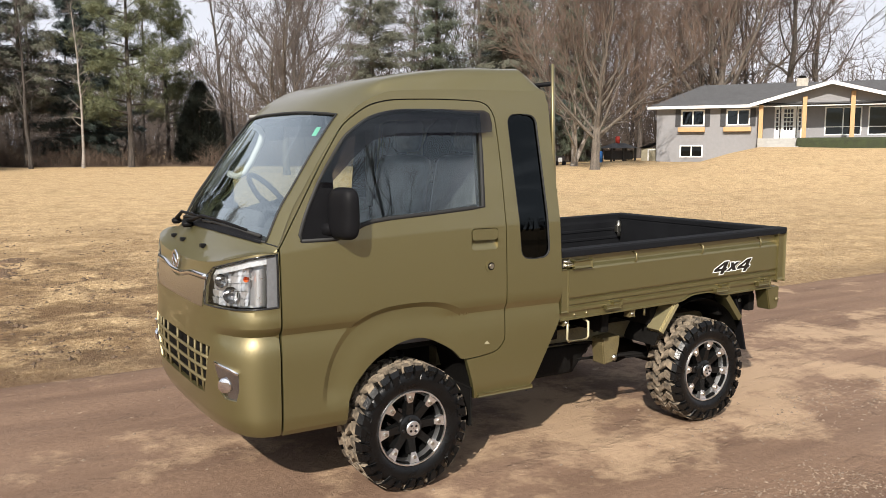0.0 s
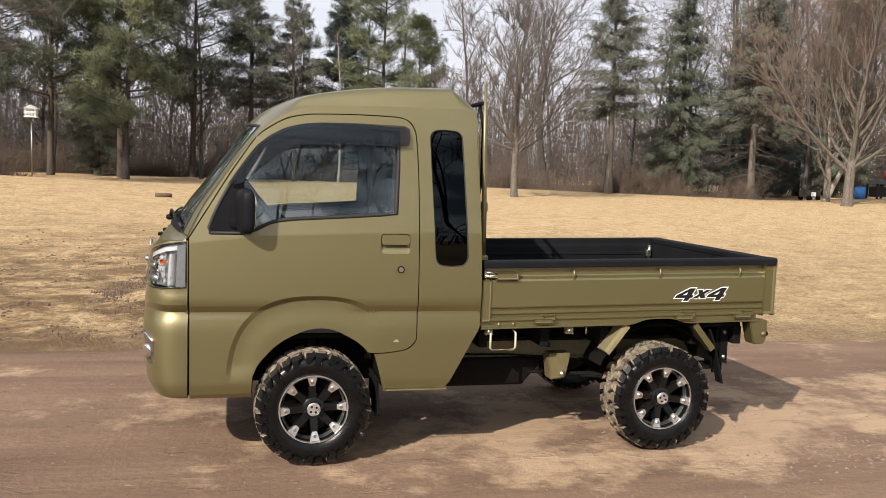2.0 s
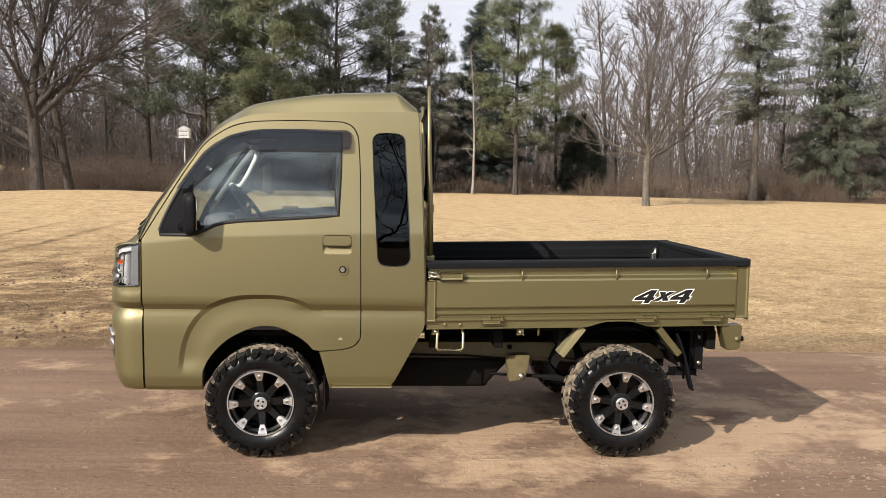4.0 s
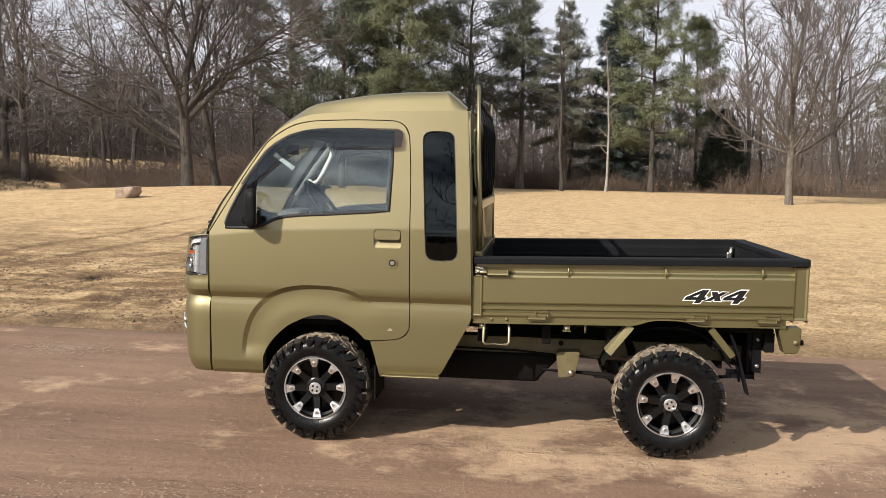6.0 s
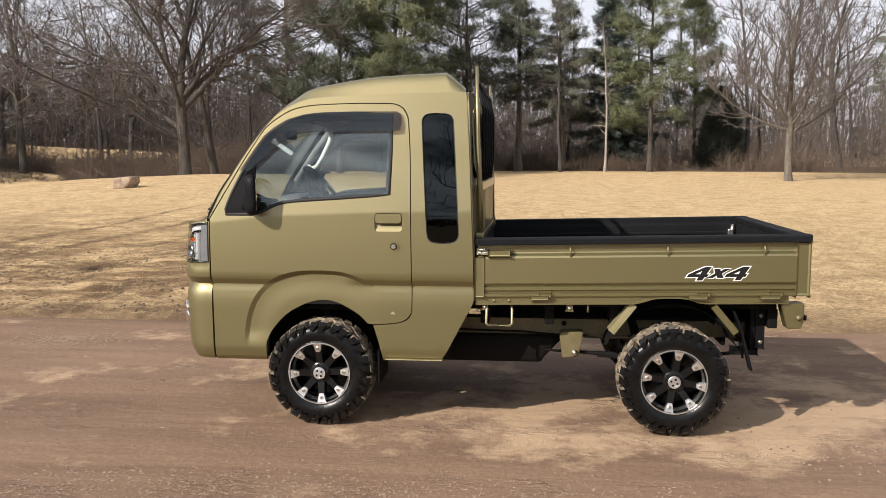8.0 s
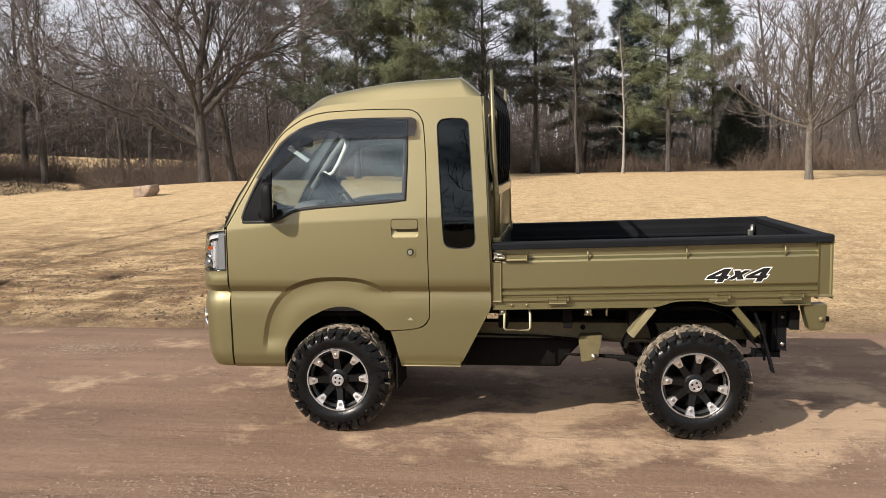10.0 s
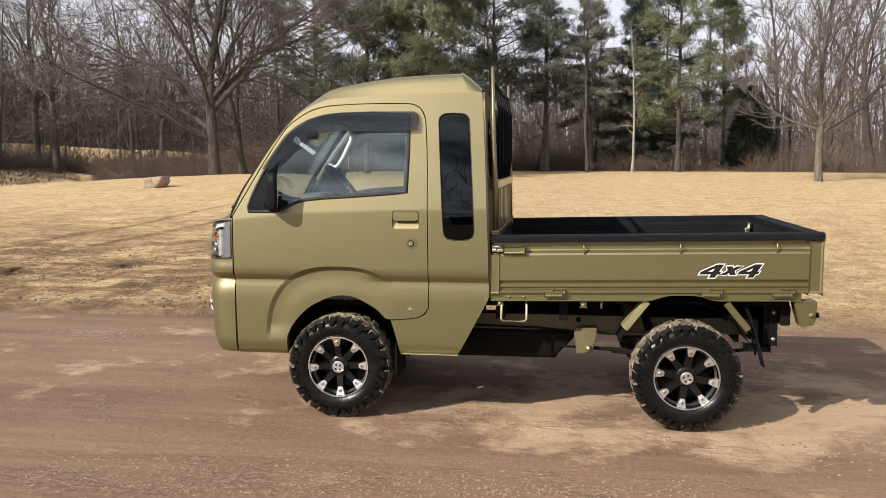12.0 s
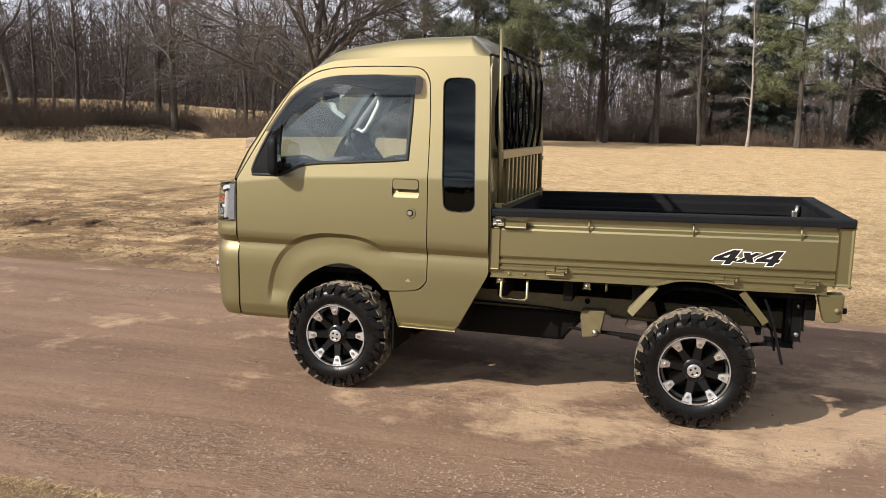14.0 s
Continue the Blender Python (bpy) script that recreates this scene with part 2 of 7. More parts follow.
# ---- ground and road ----
def ground_z(x, y):
    z = 0.0
    if y > 2.2:
        z += 0.74 * min(1.0, (y - 2.2) / 43.0) + 0.012 * max(0.0, min(y, 160) - 60)
        z += 0.50 * math.exp(-(((x + 10) / 9.0) ** 2 + ((y - 24) / 8.0) ** 2))
        hu, hv = (x - 34.6) * 0.559 - (y - 32.0) * 0.829, -(x - 34.6) * 0.829 - (y - 32.0) * 0.559
        z += (0.36 * smooth01(-7, -1, hu) + 0.90 * smooth01(2.3, 5.8, hu)) * (1 - smooth01(1, 24, hv)) * (1 - smooth01(60, 160, hu))
        # beyond the boulder the lawn falls into an overgrown swale, and a bank rises behind it
        u, v = -0.545 * (x - 1.2) + 0.839 * (y + 5.1), 0.839 * (x - 1.2) + 0.545 * (y + 5.1)
        if u > 30 and v < 24:
            z -= 0.95 * math.exp(-((u - 41.0) / 3.6) ** 2) * (1 - smooth01(5, 10, v))
            z += 0.68 * smooth01(43, 53, u) * (1 - smooth01(-2, 3.5, v))
            z += 1.5 * smooth01(60, 86, u) * (1 - smooth01(8, 24, v)) * (1 - smooth01(100, 220, u))
        z += 0.03 * (noise.noise(Vector((x * 0.5, y * 0.5, 0.0))))
        z += 0.05 * smooth01(3, 8, y) * noise.noise(Vector((x * 0.13, y * 0.13, 3.0)))
    elif y < -2.2:
        z += 0.03 * noise.noise(Vector((x * 0.5, y * 0.5, 0.0))) + 0.02
    if 2.2 < y < 14 and -16 < x < 18:
        # tussocks and worn hollows beside the drive
        lump = noise.noise(Vector((x * 2.6, y * 2.6, 1.0))) + 0.6 * noise.noise(Vector((x * 5.2, y * 5.2, 8.0)))
        z += 0.028 * lump * (1 - smooth01(7, 14, y)) * (0.55 if x > 2 else 1.0)
    road = smooth01(2.45, 2.0, abs(y + 0.1 * noise.noise(Vector((x * 0.8, 7.0 if y > 0 else 2.0, 0.0)))))
    if abs(y) < 4:
        z += 0.022 * noise.noise(Vector((x * 2.3, y * 2.3, 5.0))) * (1 - road)
    return z * (1 - road) - 0.07 * road


def axis_steps(lo, hi, near_lo, near_hi, fine, growth=1.13):
    a = list(np.arange(near_lo, near_hi + 1e-6, fine))
    s, p = fine, near_hi
    while p < hi:
        s *= growth
        p += s
        a.append(min(p, hi))
    s, p = fine, near_lo
    while p > lo:
        s *= growth
        p -= s
        a.insert(0, max(p, lo))
    return a


gx = axis_steps(-1500, 1500, -14, 16, 0.16)
gy = axis_steps(-1500, 1500, -3.5, 9, 0.10, 1.10)
GV = [(x, y, ground_z(x, y)) for y in gy for x in gx]
GF = [(j * len(gx) + i, j * len(gx) + i + 1, (j + 1) * len(gx) + i + 1, (j + 1) * len(gx) + i) for j in range(len(gy) - 1) for i in range(len(gx) - 1)]


def ramp_node(n, stops):
    r = n.new("ShaderNodeValToRGB")
    e = r.color_ramp.elements
    e[0].position, e[0].color = stops[0][0], (*stops[0][1], 1)
    e[1].position, e[1].color = stops[-1][0], (*stops[-1][1], 1)
    for p, c in stops[1:-1]:
        k = e.new(p)
        k.color = (*c, 1)
    return r


def noise_node(n, l, src, scale, detail=6, rough=0.6, stretch=None):
    if stretch:
        mp = n.new("ShaderNodeMapping")
        mp.inputs["Scale"].default_value = stretch
        l.new(src, mp.inputs["Vector"])
        src = mp.outputs["Vector"]
    t = n.new("ShaderNodeTexNoise")
    t.inputs["Scale"].default_value, t.inputs["Detail"].default_value, t.inputs["Roughness"].default_value = scale, detail, rough
    l.new(src, t.inputs["Vector"])
    return t.outputs["Fac"]


def mix_node(n, l, fac, a, b, kind="MIX"):
    x = n.new("ShaderNodeMix")
    x.data_type, x.blend_type = "RGBA", kind
    for sock, v in ((x.inputs["Factor"], fac), (x.inputs["A"], a), (x.inputs["B"], b)):
        if isinstance(v, (int, float)):
            sock.default_value = v
        elif isinstance(v, tuple):
            sock.default_value = (*v, 1)
        else:
            l.new(v, sock)
    return x.outputs["Result"]


def range_node(n, l, src, a, b, c=0.0, d=1.0):
    r = n.new("ShaderNodeMapRange")
    for k, v in zip((1, 2, 3, 4), (a, b, c, d)):
        r.inputs[k].default_value = v
    l.new(src, r.inputs[0])
    return r.outputs[0]


def lawn_material():
    m = bpy.data.materials.new("dry winter lawn")
    m.use_nodes = True
    n, l = m.node_tree.nodes, m.node_tree.links
    b = n["Principled BSDF"]
    p = n.new("ShaderNodeNewGeometry").outputs["Position"]
    worn = noise_node(n, l, p, 1.5, 9, 0.72, (0.6, 1.0, 1))
    patch = noise_node(n, l, p, 0.35, 6, 0.65, (0.9, 1.1, 1))
    mid = noise_node(n, l, p, 2.4, 7, 0.75)
    fine = noise_node(n, l, p, 26, 7, 0.8)
    straw = ramp_node(n, [(0.32, (0.16, 0.098, 0.045)), (0.44, (0.43, 0.295, 0.155)), (0.55, (0.68, 0.50, 0.29)), (0.72, (0.82, 0.66, 0.44))])
    l.new(fine, straw.inputs[0])
    speck = noise_node(n, l, p, 8.0, 6, 0.75)
    c = mix_node(n, l, range_node(n, l, mid, 0.34, 0.52, 0.55, 0.0), straw.outputs[0], (0.20, 0.125, 0.058))
    c = mix_node(n, l, range_node(n, l, speck, 0.36, 0.50, 0.6, 0.0), c, (0.24, 0.155, 0.08))
    c = mix_node(n, l, range_node(n, l, patch, 0.55, 0.75, 0.0, 0.45), c, (0.33, 0.26, 0.125))
    sepn = n.new("ShaderNodeSeparateXYZ")
    l.new(p, sepn.inputs[0])
    near = n.new("ShaderNodeMath")
    near.operation = "MULTIPLY"
    l.new(range_node(n, l, worn, 0.42, 0.55, 0.0, 0.90), near.inputs[0])
    l.new(range_node(n, l, sepn.outputs["Y"], 5.0, 15.0, 1.0, 0.12), near.inputs[1])
    side_ = n.new("ShaderNodeMath")
    side_.operation = "MULTIPLY"
    l.new(near.outputs[0], side_.inputs[0])
    l.new(range_node(n, l, sepn.outputs["X"], -1.0, 4.0, 1.0, 0.28), side_.inputs[1])
    c = mix_node(n, l, side_.outputs[0], c, (0.150, 0.090, 0.047))
    # a few churned clumps of dark soil near the drive
    clod = noise_node(n, l, p, 1.1, 10, 0.78, (1.15, 0.8, 1))
    churned = n.new("ShaderNodeMath")
    churned.operation = "MULTIPLY"
    l.new(range_node(n, l, clod, 0.53, 0.60, 0.0, 0.85), churned.inputs[0])
    l.new(range_node(n, l, sepn.outputs["Y"], 6.0, 12.0, 1.0, 0.0), churned.inputs[1])
    churned2 = n.new("ShaderNodeMath")
    churned2.operation = "MULTIPLY"
    l.new(churned.outputs[0], churned2.inputs[0])
    l.new(range_node(n, l, sepn.outputs["X"], 0.0, 4.0, 1.0, 0.15), churned2.inputs[1])
    c = mix_node(n, l, churned2.outputs[0], c, (0.090, 0.056, 0.033))
    def times(u, v):
        k = n.new("ShaderNodeMath")
        k.operation = "MULTIPLY"
        l.new(u, k.inputs[0])
        l.new(v, k.inputs[1])
        return k.outputs[0]

    blob = noise_node(n, l, p, 3.0, 9, 0.66, (1.1, 0.8, 1))
    soil = times(range_node(n, l, blob, 0.55, 0.62, 0.0, 0.72), range_node(n, l, sepn.outputs["Y"], 4.0, 18.0, 1.0, 0.0))
    c = mix_node(n, l, times(soil, range_node(n, l, sepn.outputs["X"], 1.0, 5.0, 1.0, 0.30)), c, (0.135, 0.083, 0.047))
    for x0_ in (-7.35, -6.1):
        way = n.new("ShaderNodeMath")
        way.operation = "MULTIPLY_ADD"
        l.new(sepn.outputs["Y"], way.inputs[0])
        way.inputs[1].default_value = -0.06
        l.new(sepn.outputs["X"], way.inputs[2])
        gap = n.new("ShaderNodeMath")
        gap.operation = "SUBTRACT"
        l.new(way.outputs[0], gap.inputs[0])
        gap.inputs[1].default_value = x0_ - 0.06 * 9.0
        side_off = n.new("ShaderNodeMath")
        side_off.operation = "ABSOLUTE"
        l.new(gap.outputs[0], side_off.inputs[0])
        rut = times(range_node(n, l, side_off.outputs[0], 0.05, 0.16, 1.0, 0.0), range_node(n, l, mid, 0.42, 0.54, 0.0, 0.8))
        rut = times(rut, times(range_node(n, l, sepn.outputs["Y"], 13.0, 16.0, 1.0, 0.0), range_node(n, l, sepn.outputs["Y"], 3.5, 5.0, 0.0, 1.0)))
        c = mix_node(n, l, rut, c, (0.11, 0.068, 0.038))
    # leaf litter and bare soil under the woods and along the verge
    sep = n.new("ShaderNodeSeparateXYZ")
    l.new(p, sep.inputs[0])
    bow = n.new("ShaderNodeMath")
    bow.operation = "MULTIPLY"
    l.new(sep.outputs["X"], bow.inputs[0])
    l.new(sep.outputs["X"], bow.inputs[1])
    edge = n.new("ShaderNodeMath")
    edge.operation = "MULTIPLY_ADD"
    l.new(bow.outputs[0], edge.inputs[0])
    edge.inputs[1].default_value = 0.012
    l.new(sep.outputs["Y"], edge.inputs[2])
    far = n.new("ShaderNodeMath")
    far.operation = "MULTIPLY_ADD"
    l.new(mid, far.inputs[0])
    far.inputs[1].default_value = 3.0
    l.new(edge.outputs[0], far.inputs[2])
    inwood = n.new("ShaderNodeMath")
    inwood.operation = "MULTIPLY"
    l.new(range_node(n, l, far.outputs[0], 44.2, 45.6, 0, 0.92), inwood.inputs[0])
    l.new(range_node(n, l, far.outputs[0], 66.0, 72.0, 1, 0.0), inwood.inputs[1])
    nohouse = n.new("ShaderNodeMath")
    nohouse.operation = "MULTIPLY"
    l.new(inwood.outputs[0], nohouse.inputs[0])
    l.new(range_node(n, l, sep.outputs["X"], 30.0, 33.0, 1, 0.0), nohouse.inputs[1])
    c = mix_node(n, l, nohouse.outputs[0], c, (0.085, 0.06, 0.04))
    verge = n.new("ShaderNodeMath")
    verge.operation = "MULTIPLY_ADD"
    l.new(mid, verge.inputs[0])
    verge.inputs[1].default_value = -2.4
    l.new(sep.outputs["Y"], verge.inputs[2])
    c = mix_node(n, l, range_node(n, l, verge.outputs[0], 0.9, 1.9, 0.75, 0.0), c, (0.15, 0.10, 0.062))
    l.new(c, b.inputs["Base Color"])
    b.inputs["Roughness"].default_value, b.inputs["Specular IOR Level"].default_value = 0.9, 0.15
    bp = n.new("ShaderNodeBump")
    bp.inputs["Distance"].default_value = 0.034
    l.new(fine, bp.inputs["Height"])
    bp2 = n.new("ShaderNodeBump")
    bp2.inputs["Distance"].default_value = 0.016
    l.new(mid, bp2.inputs["Height"])
    l.new(bp.outputs[0], bp2.inputs["Normal"])
    l.new(bp2.outputs[0], b.inputs["Normal"])
    return m


def road_material():
    m = bpy.data.materials.new("packed dirt road")
    m.use_nodes = True
    n, l = m.node_tree.nodes, m.node_tree.links
    b = n["Principled BSDF"]
    p = n.new("ShaderNodeNewGeometry").outputs["Position"]

    def both(u, v, kind="MULTIPLY"):
        k = n.new("ShaderNodeMath")
        k.operation = kind
        l.new(u, k.inputs[0])
        if isinstance(v, float):
            k.inputs[1].default_value = v
        else:
            l.new(v, k.inputs[1])
        return k.outputs[0]

    def soft_step(src, lo, hi, a0, a1):
        k = n.new("ShaderNodeMapRange")
        k.interpolation_type = "SMOOTHSTEP"
        for i, v in zip((1, 2, 3, 4), (lo, hi, a0, a1)):
            k.inputs[i].default_value = v
        l.new(src, k.inputs[0])
        return k.outputs[0]

    streak = noise_node(n, l, p, 1.3, 10, 0.70, (0.9, 0.9, 1))
    bands = noise_node(n, l, p, 1.6, 5, 0.55, (0.10, 1.6, 1))
    cloud = noise_node(n, l, p, 0.9, 6, 0.6, (0.5, 1.0, 1))
    grit = noise_node(n, l, p, 34, 6, 0.72)
    clump = noise_node(n, l, p, 3.0, 8, 0.72, (0.6, 1.2, 1))
    crumb = noise_node(n, l, p, 22, 5, 0.7)
    spots = noise_node(n, l, p, 5.5, 6, 0.75, (0.7, 1.2, 1))
    base = ramp_node(n, [(0.25, (0.140, 0.087, 0.058)), (0.5, (0.188, 0.119, 0.080)), (0.75, (0.240, 0.157, 0.105))])
    l.new(grit, base.inputs[0])
    sep = n.new("ShaderNodeSeparateXYZ")
    l.new(p, sep.inputs[0])
    # damp, darker wheel lanes and lighter dry ones along the drive
    c = mix_node(n, l, range_node(n, l, bands, 0.36, 0.54, 0.75, 0.0), base.outputs[0], (0.122, 0.074, 0.050))
    c = mix_node(n, l, range_node(n, l, cloud, 0.48, 0.70, 0.0, 0.6), c, (0.245, 0.162, 0.112))
    # sandiest round the rear wheels and behind them
    belt = both(soft_step(sep.outputs["Y"], -1.45, -0.92, 0.0, 1.0), soft_step(sep.outputs["Y"], 0.2, 1.0, 1.0, 0.25))
    sandy = both(belt, range_node(n, l, sep.outputs["X"], -1.2, 1.6, 0.25, 1.0))
    sand = both(both(sandy, 0.135), streak, "ADD")
    c = mix_node(n, l, range_node(n, l, sand, 0.58, 0.68, 0.0, 0.76), c, (0.42, 0.297, 0.19))
    # broken crust: crumbs of soil and pale chips lying in patches
    verge = soft_step(sep.outputs["Y"], -1.95, -1.45, 0.11, 0.0)
    patch = range_node(n, l, both(verge, clump, "ADD"), 0.56, 0.66, 0.0, 1.0)
    c = mix_node(n, l, both(patch, range_node(n, l, crumb, 0.42, 0.52, 0.26, 0.0)), c, (0.095, 0.060, 0.040))
    c = mix_node(n, l, both(patch, range_node(n, l, crumb, 0.57, 0.66, 0.0, 0.7)), c, (0.46, 0.35, 0.25))
    c = mix_node(n, l, range_node(n, l, spots, 0.645, 0.70, 0.0, 0.55), c, (0.50, 0.385, 0.275))
    l.new(c, b.inputs["Base Color"])
    b.inputs["Roughness"].default_value, b.inputs["Specular IOR Level"].default_value = 0.85, 0.25
    last = None
    for src, depth in ((grit, 0.005), (both(patch, crumb), 0.013), (streak, 0.025), (bands, 0.03)):
        bp = n.new("ShaderNodeBump")
        bp.inputs["Distance"].default_value = depth
        l.new(src, bp.inputs["Height"])
        if last:
            l.new(last, bp.inputs["Normal"])
        last = bp.outputs[0]
    l.new(last, b.inputs["Normal"])
    return m


LAWN, DIRT = lawn_material(), road_material()
ground = link_mesh("ground", GV, GF, LAWN, smooth=True)
tagged(ground, "wide dry tan winter lawn with bare patches", "ground", kind="structure")

rx = axis_steps(-260, 260, -8, 9, 0.12, 1.1)
ry = list(np.linspace(-2.5, 2.5, 56))


def road_z(x, y):
    z = 0.012 * noise.noise(Vector((x * 0.25, y * 1.6, 9.0))) + 0.006 * noise.noise(Vector((x * 1.5, y * 3.0, 2.0)))
    calm = min(1.0, min(abs(y + 0.62), abs(y - 0.62)) / 0.25)
    return z * (0.35 + 0.65 * calm) - 0.06 * smooth01(1.95, 2.5, abs(y))


RV = [(x, y, road_z(x, y)) for y in ry for x in rx]
RF = [(j * len(rx) + i, j * len(rx) + i + 1, (j + 1) * len(rx) + i + 1, (j + 1) * len(rx) + i) for j in range(len(ry) - 1) for i in range(len(rx) - 1)]
road = link_mesh("road", RV, RF, DIRT, smooth=True)
tagged(road, "brown packed dirt driveway with pale sandy streaks", "road", kind="structure")

# ---- the truck ----
from mathutils.geometry import delaunay_2d_cdt


def inside(p, poly):
    x, y = p
    c = False
    j = len(poly) - 1
    for i in range(len(poly)):
        xi, yi = poly[i]
        xj, yj = poly[j]
        if (yi > y) != (yj > y) and x < (xj - xi) * (y - yi) / (yj - yi) + xi:
            c = not c
        j = i
    return c


def densify(poly, step):
    out = []
    for i, a in enumerate(poly):
        b = poly[(i + 1) % len(poly)]
        k = max(1, int(math.hypot(b[0] - a[0], b[1] - a[1]) / step + 0.5))
        out += [(a[0] + (b[0] - a[0]) * j / k, a[1] + (b[1] - a[1]) * j / k) for j in range(k)]
    return out


def soften(poly, rounds=2):
    """Chaikin's corner cutting of a closed outline."""
    for _ in range(rounds):
        q = []
        for i, a in enumerate(poly):
            b = poly[(i + 1) % len(poly)]
            q += [(0.75 * a[0] + 0.25 * b[0], 0.75 * a[1] + 0.25 * b[1]), (0.25 * a[0] + 0.75 * b[0], 0.25 * a[1] + 0.75 * b[1])]
        poly = q
    return poly


def grown(poly, d):
    """The outline moved outward by d (clockwise outlines)."""
    out = []
    n = len(poly)
    for i in range(n):
        p0, p1, p2 = (np.array(poly[(i + k) % n]) for k in (-1, 0, 1))
        e0, e1 = (p1 - p0) / np.linalg.norm(p1 - p0), (p2 - p1) / np.linalg.norm(p2 - p1)
        n0, n1 = np.array((-e0[1], e0[0])), np.array((-e1[1], e1[0]))
        m_ = n0 + n1
        m_ = m_ / max(0.35, np.dot(m_, n0)) if np.linalg.norm(m_) > 1e-6 else n0
        out.append(tuple(p1 + m_ * d))
    return out


def flat_panel(outline, holes, step, extra=(), lines=()):
    """Points and triangles of a flat outline with holes, with an even grid inside; lines are kept as edges."""
    loops = [densify(outline, step)] + [densify(h, step) for h in holes]
    pts, edges = [], []
    for lp in loops:
        s = len(pts)
        pts += lp
        edges += [(s + i, s + (i + 1) % len(lp)) for i in range(len(lp))]
    nb = len(pts)
    B = np.array(pts)
    for ln in lines:
        last = -1
        for p in ln:
            ok = inside(p, loops[0]) and not any(inside(p, h) for h in loops[1:]) and ((B[:nb] - p) ** 2).sum(1).min() > 0.003 ** 2
            if ok:
                pts.append(p)
                if last >= 0:
                    edges.append((last, len(pts) - 1))
            last = len(pts) - 1 if ok else -1
    nb = len(pts)
    B = np.array(pts)
    x0, y0 = B.min(0)
    x1, y1 = B.max(0)
    for gx_ in np.arange(x0 + step / 2, x1, step):
        for gy_ in np.arange(y0 + step / 2, y1, step):
            p = (float(gx_), float(gy_))
            if inside(p, loops[0]) and not any(inside(p, h) for h in loops[1:]) and ((B - p) ** 2).sum(1).min() > (0.45 * step) ** 2:
                pts.append(p)
    if extra:
        ins = [p for p in extra if inside(p, loops[0]) and not any(inside(p, h) for h in loops[1:]) and ((B - p) ** 2).sum(1).min() > (0.3 * step) ** 2]
        X = np.array(ins)
        pts = pts[:nb] + [p for p in pts[nb:] if ((X - p) ** 2).sum(1).min() > (0.42 * step) ** 2] + ins
    v, e, f, *_ = delaunay_2d_cdt([Vector(p) for p in pts], edges, [], 0, 1e-6)
    keep = []
    for t in f:
        c = (sum(v[i].x for i in t) / 3, sum(v[i].y for i in t) / 3)
        if inside(c, loops[0]) and not any(inside(c, h) for h in loops[1:]):
            keep.append(tuple(t))
    return [(p.x, p.y) for p in v], keep


def panel(name, outline, holes, place, step, material, parent, depth=0.0, label="", flip=False, extra=(), crisp=42, lines=()):
    """A skin over an outline, laid into space by place(u, w, offset); depth turns its rims inward."""
    pts, tris = flat_panel(outline, holes, step, extra, lines)
    V = [Vector(place(u, w, 0.0)) for u, w in pts]
    F = [t[::-1] if flip else t for t in tris]
    if depth:
        cnt = {}
        for t in F:
            for a, b in ((t[0], t[1]), (t[1], t[2]), (t[2], t[0])):
                cnt[(a, b)] = 1
        rim = [(a, b) for (a, b) in cnt if (b, a) not in cnt]
        idx = {}
        for a, b in rim:
            for i in (a, b):
                if i not in idx:
                    idx[i] = len(V)
                    V.append(Vector(place(pts[i][0], pts[i][1], -depth)))
        F += [(b, a, idx[a], idx[b]) for a, b in rim]
    ob = link_mesh(name, V, F, material, parent, label, smooth=True)
    ob.data.set_sharp_from_angle(angle=radians(crisp))
    return ob


def curve_at(table, s):
    """Catmull-Rom through the rows of a table at the row number s."""
    n = len(table)
    i = int(min(max(math.floor(s), 0), n - 2))
    t = s - i
    p0, p1, p2, p3 = (np.array(table[min(max(k, 0), n - 1)], float) for k in (i - 1, i, i + 1, i + 2))
    return 0.5 * ((2 * p1) + (p2 - p0) * t + (2 * p0 - 5 * p1 + 4 * p2 - p3) * t ** 2 + (3 * p1 - p0 - 3 * p2 + p3) * t ** 3)


SIDE_Z = (0.34, 0.37, 0.42, 0.66, 0.700, 0.740, 0.770, 0.777, 0.806, 0.814, 0.838, 0.95, 1.05, 1.114, 1.80)
SIDE_Y = (0.676, 0.697, 0.708, 0.7125, 0.7120, 0.7090, 0.7055, 0.7055, 0.7225, 0.7250, 0.728, 0.727, 0.7245, 0.722, 0.630)


WAIST_X, WAIST_Z = (-0.6, -0.25, 0.4, 0.85), (1.114, 1.153, 1.176, 1.182)


def flare_r(x, z):
    return ((abs(x) / 0.425) ** 2.6 + (max(0.0, z - 0.40) / 0.458) ** 2.6) ** (1 / 2.6)


def side_y(x, z):
    """Half the cab's width at a place of its side: tumblehome, the crease along the flank and the sunk panel round the wheel."""
    y = lerp_table(z, SIDE_Z, SIDE_Y)
    if z > 0.838:
        # the waist line climbs towards the rear; above it the flank leans in
        zc = lerp_table(x, WAIST_X, WAIST_Z)
        y = 0.728 - 0.006 * ((z - 0.838) / (zc - 0.838)) ** 2 if z < zc else 0.630 + 0.092 * (1.80 - z) / (1.80 - zc)
    if abs(x) < 0.43 and z < 0.87:
        r = flare_r(x, z)
        t = min(1.0, max(0.0, (1.0 - r) / 0.055))
        f = t * (1 - smooth01(0.10, 0.36, x)) * (smooth01(0.42, 0.53, z) if x < 0 else 1.0)
        flare = 0.7000 - 0.002 * smooth01(0.72, 0.5, z) + 0.006 * smooth01(0.90, 0.66, r)
        y += (flare - y) * f
    return y


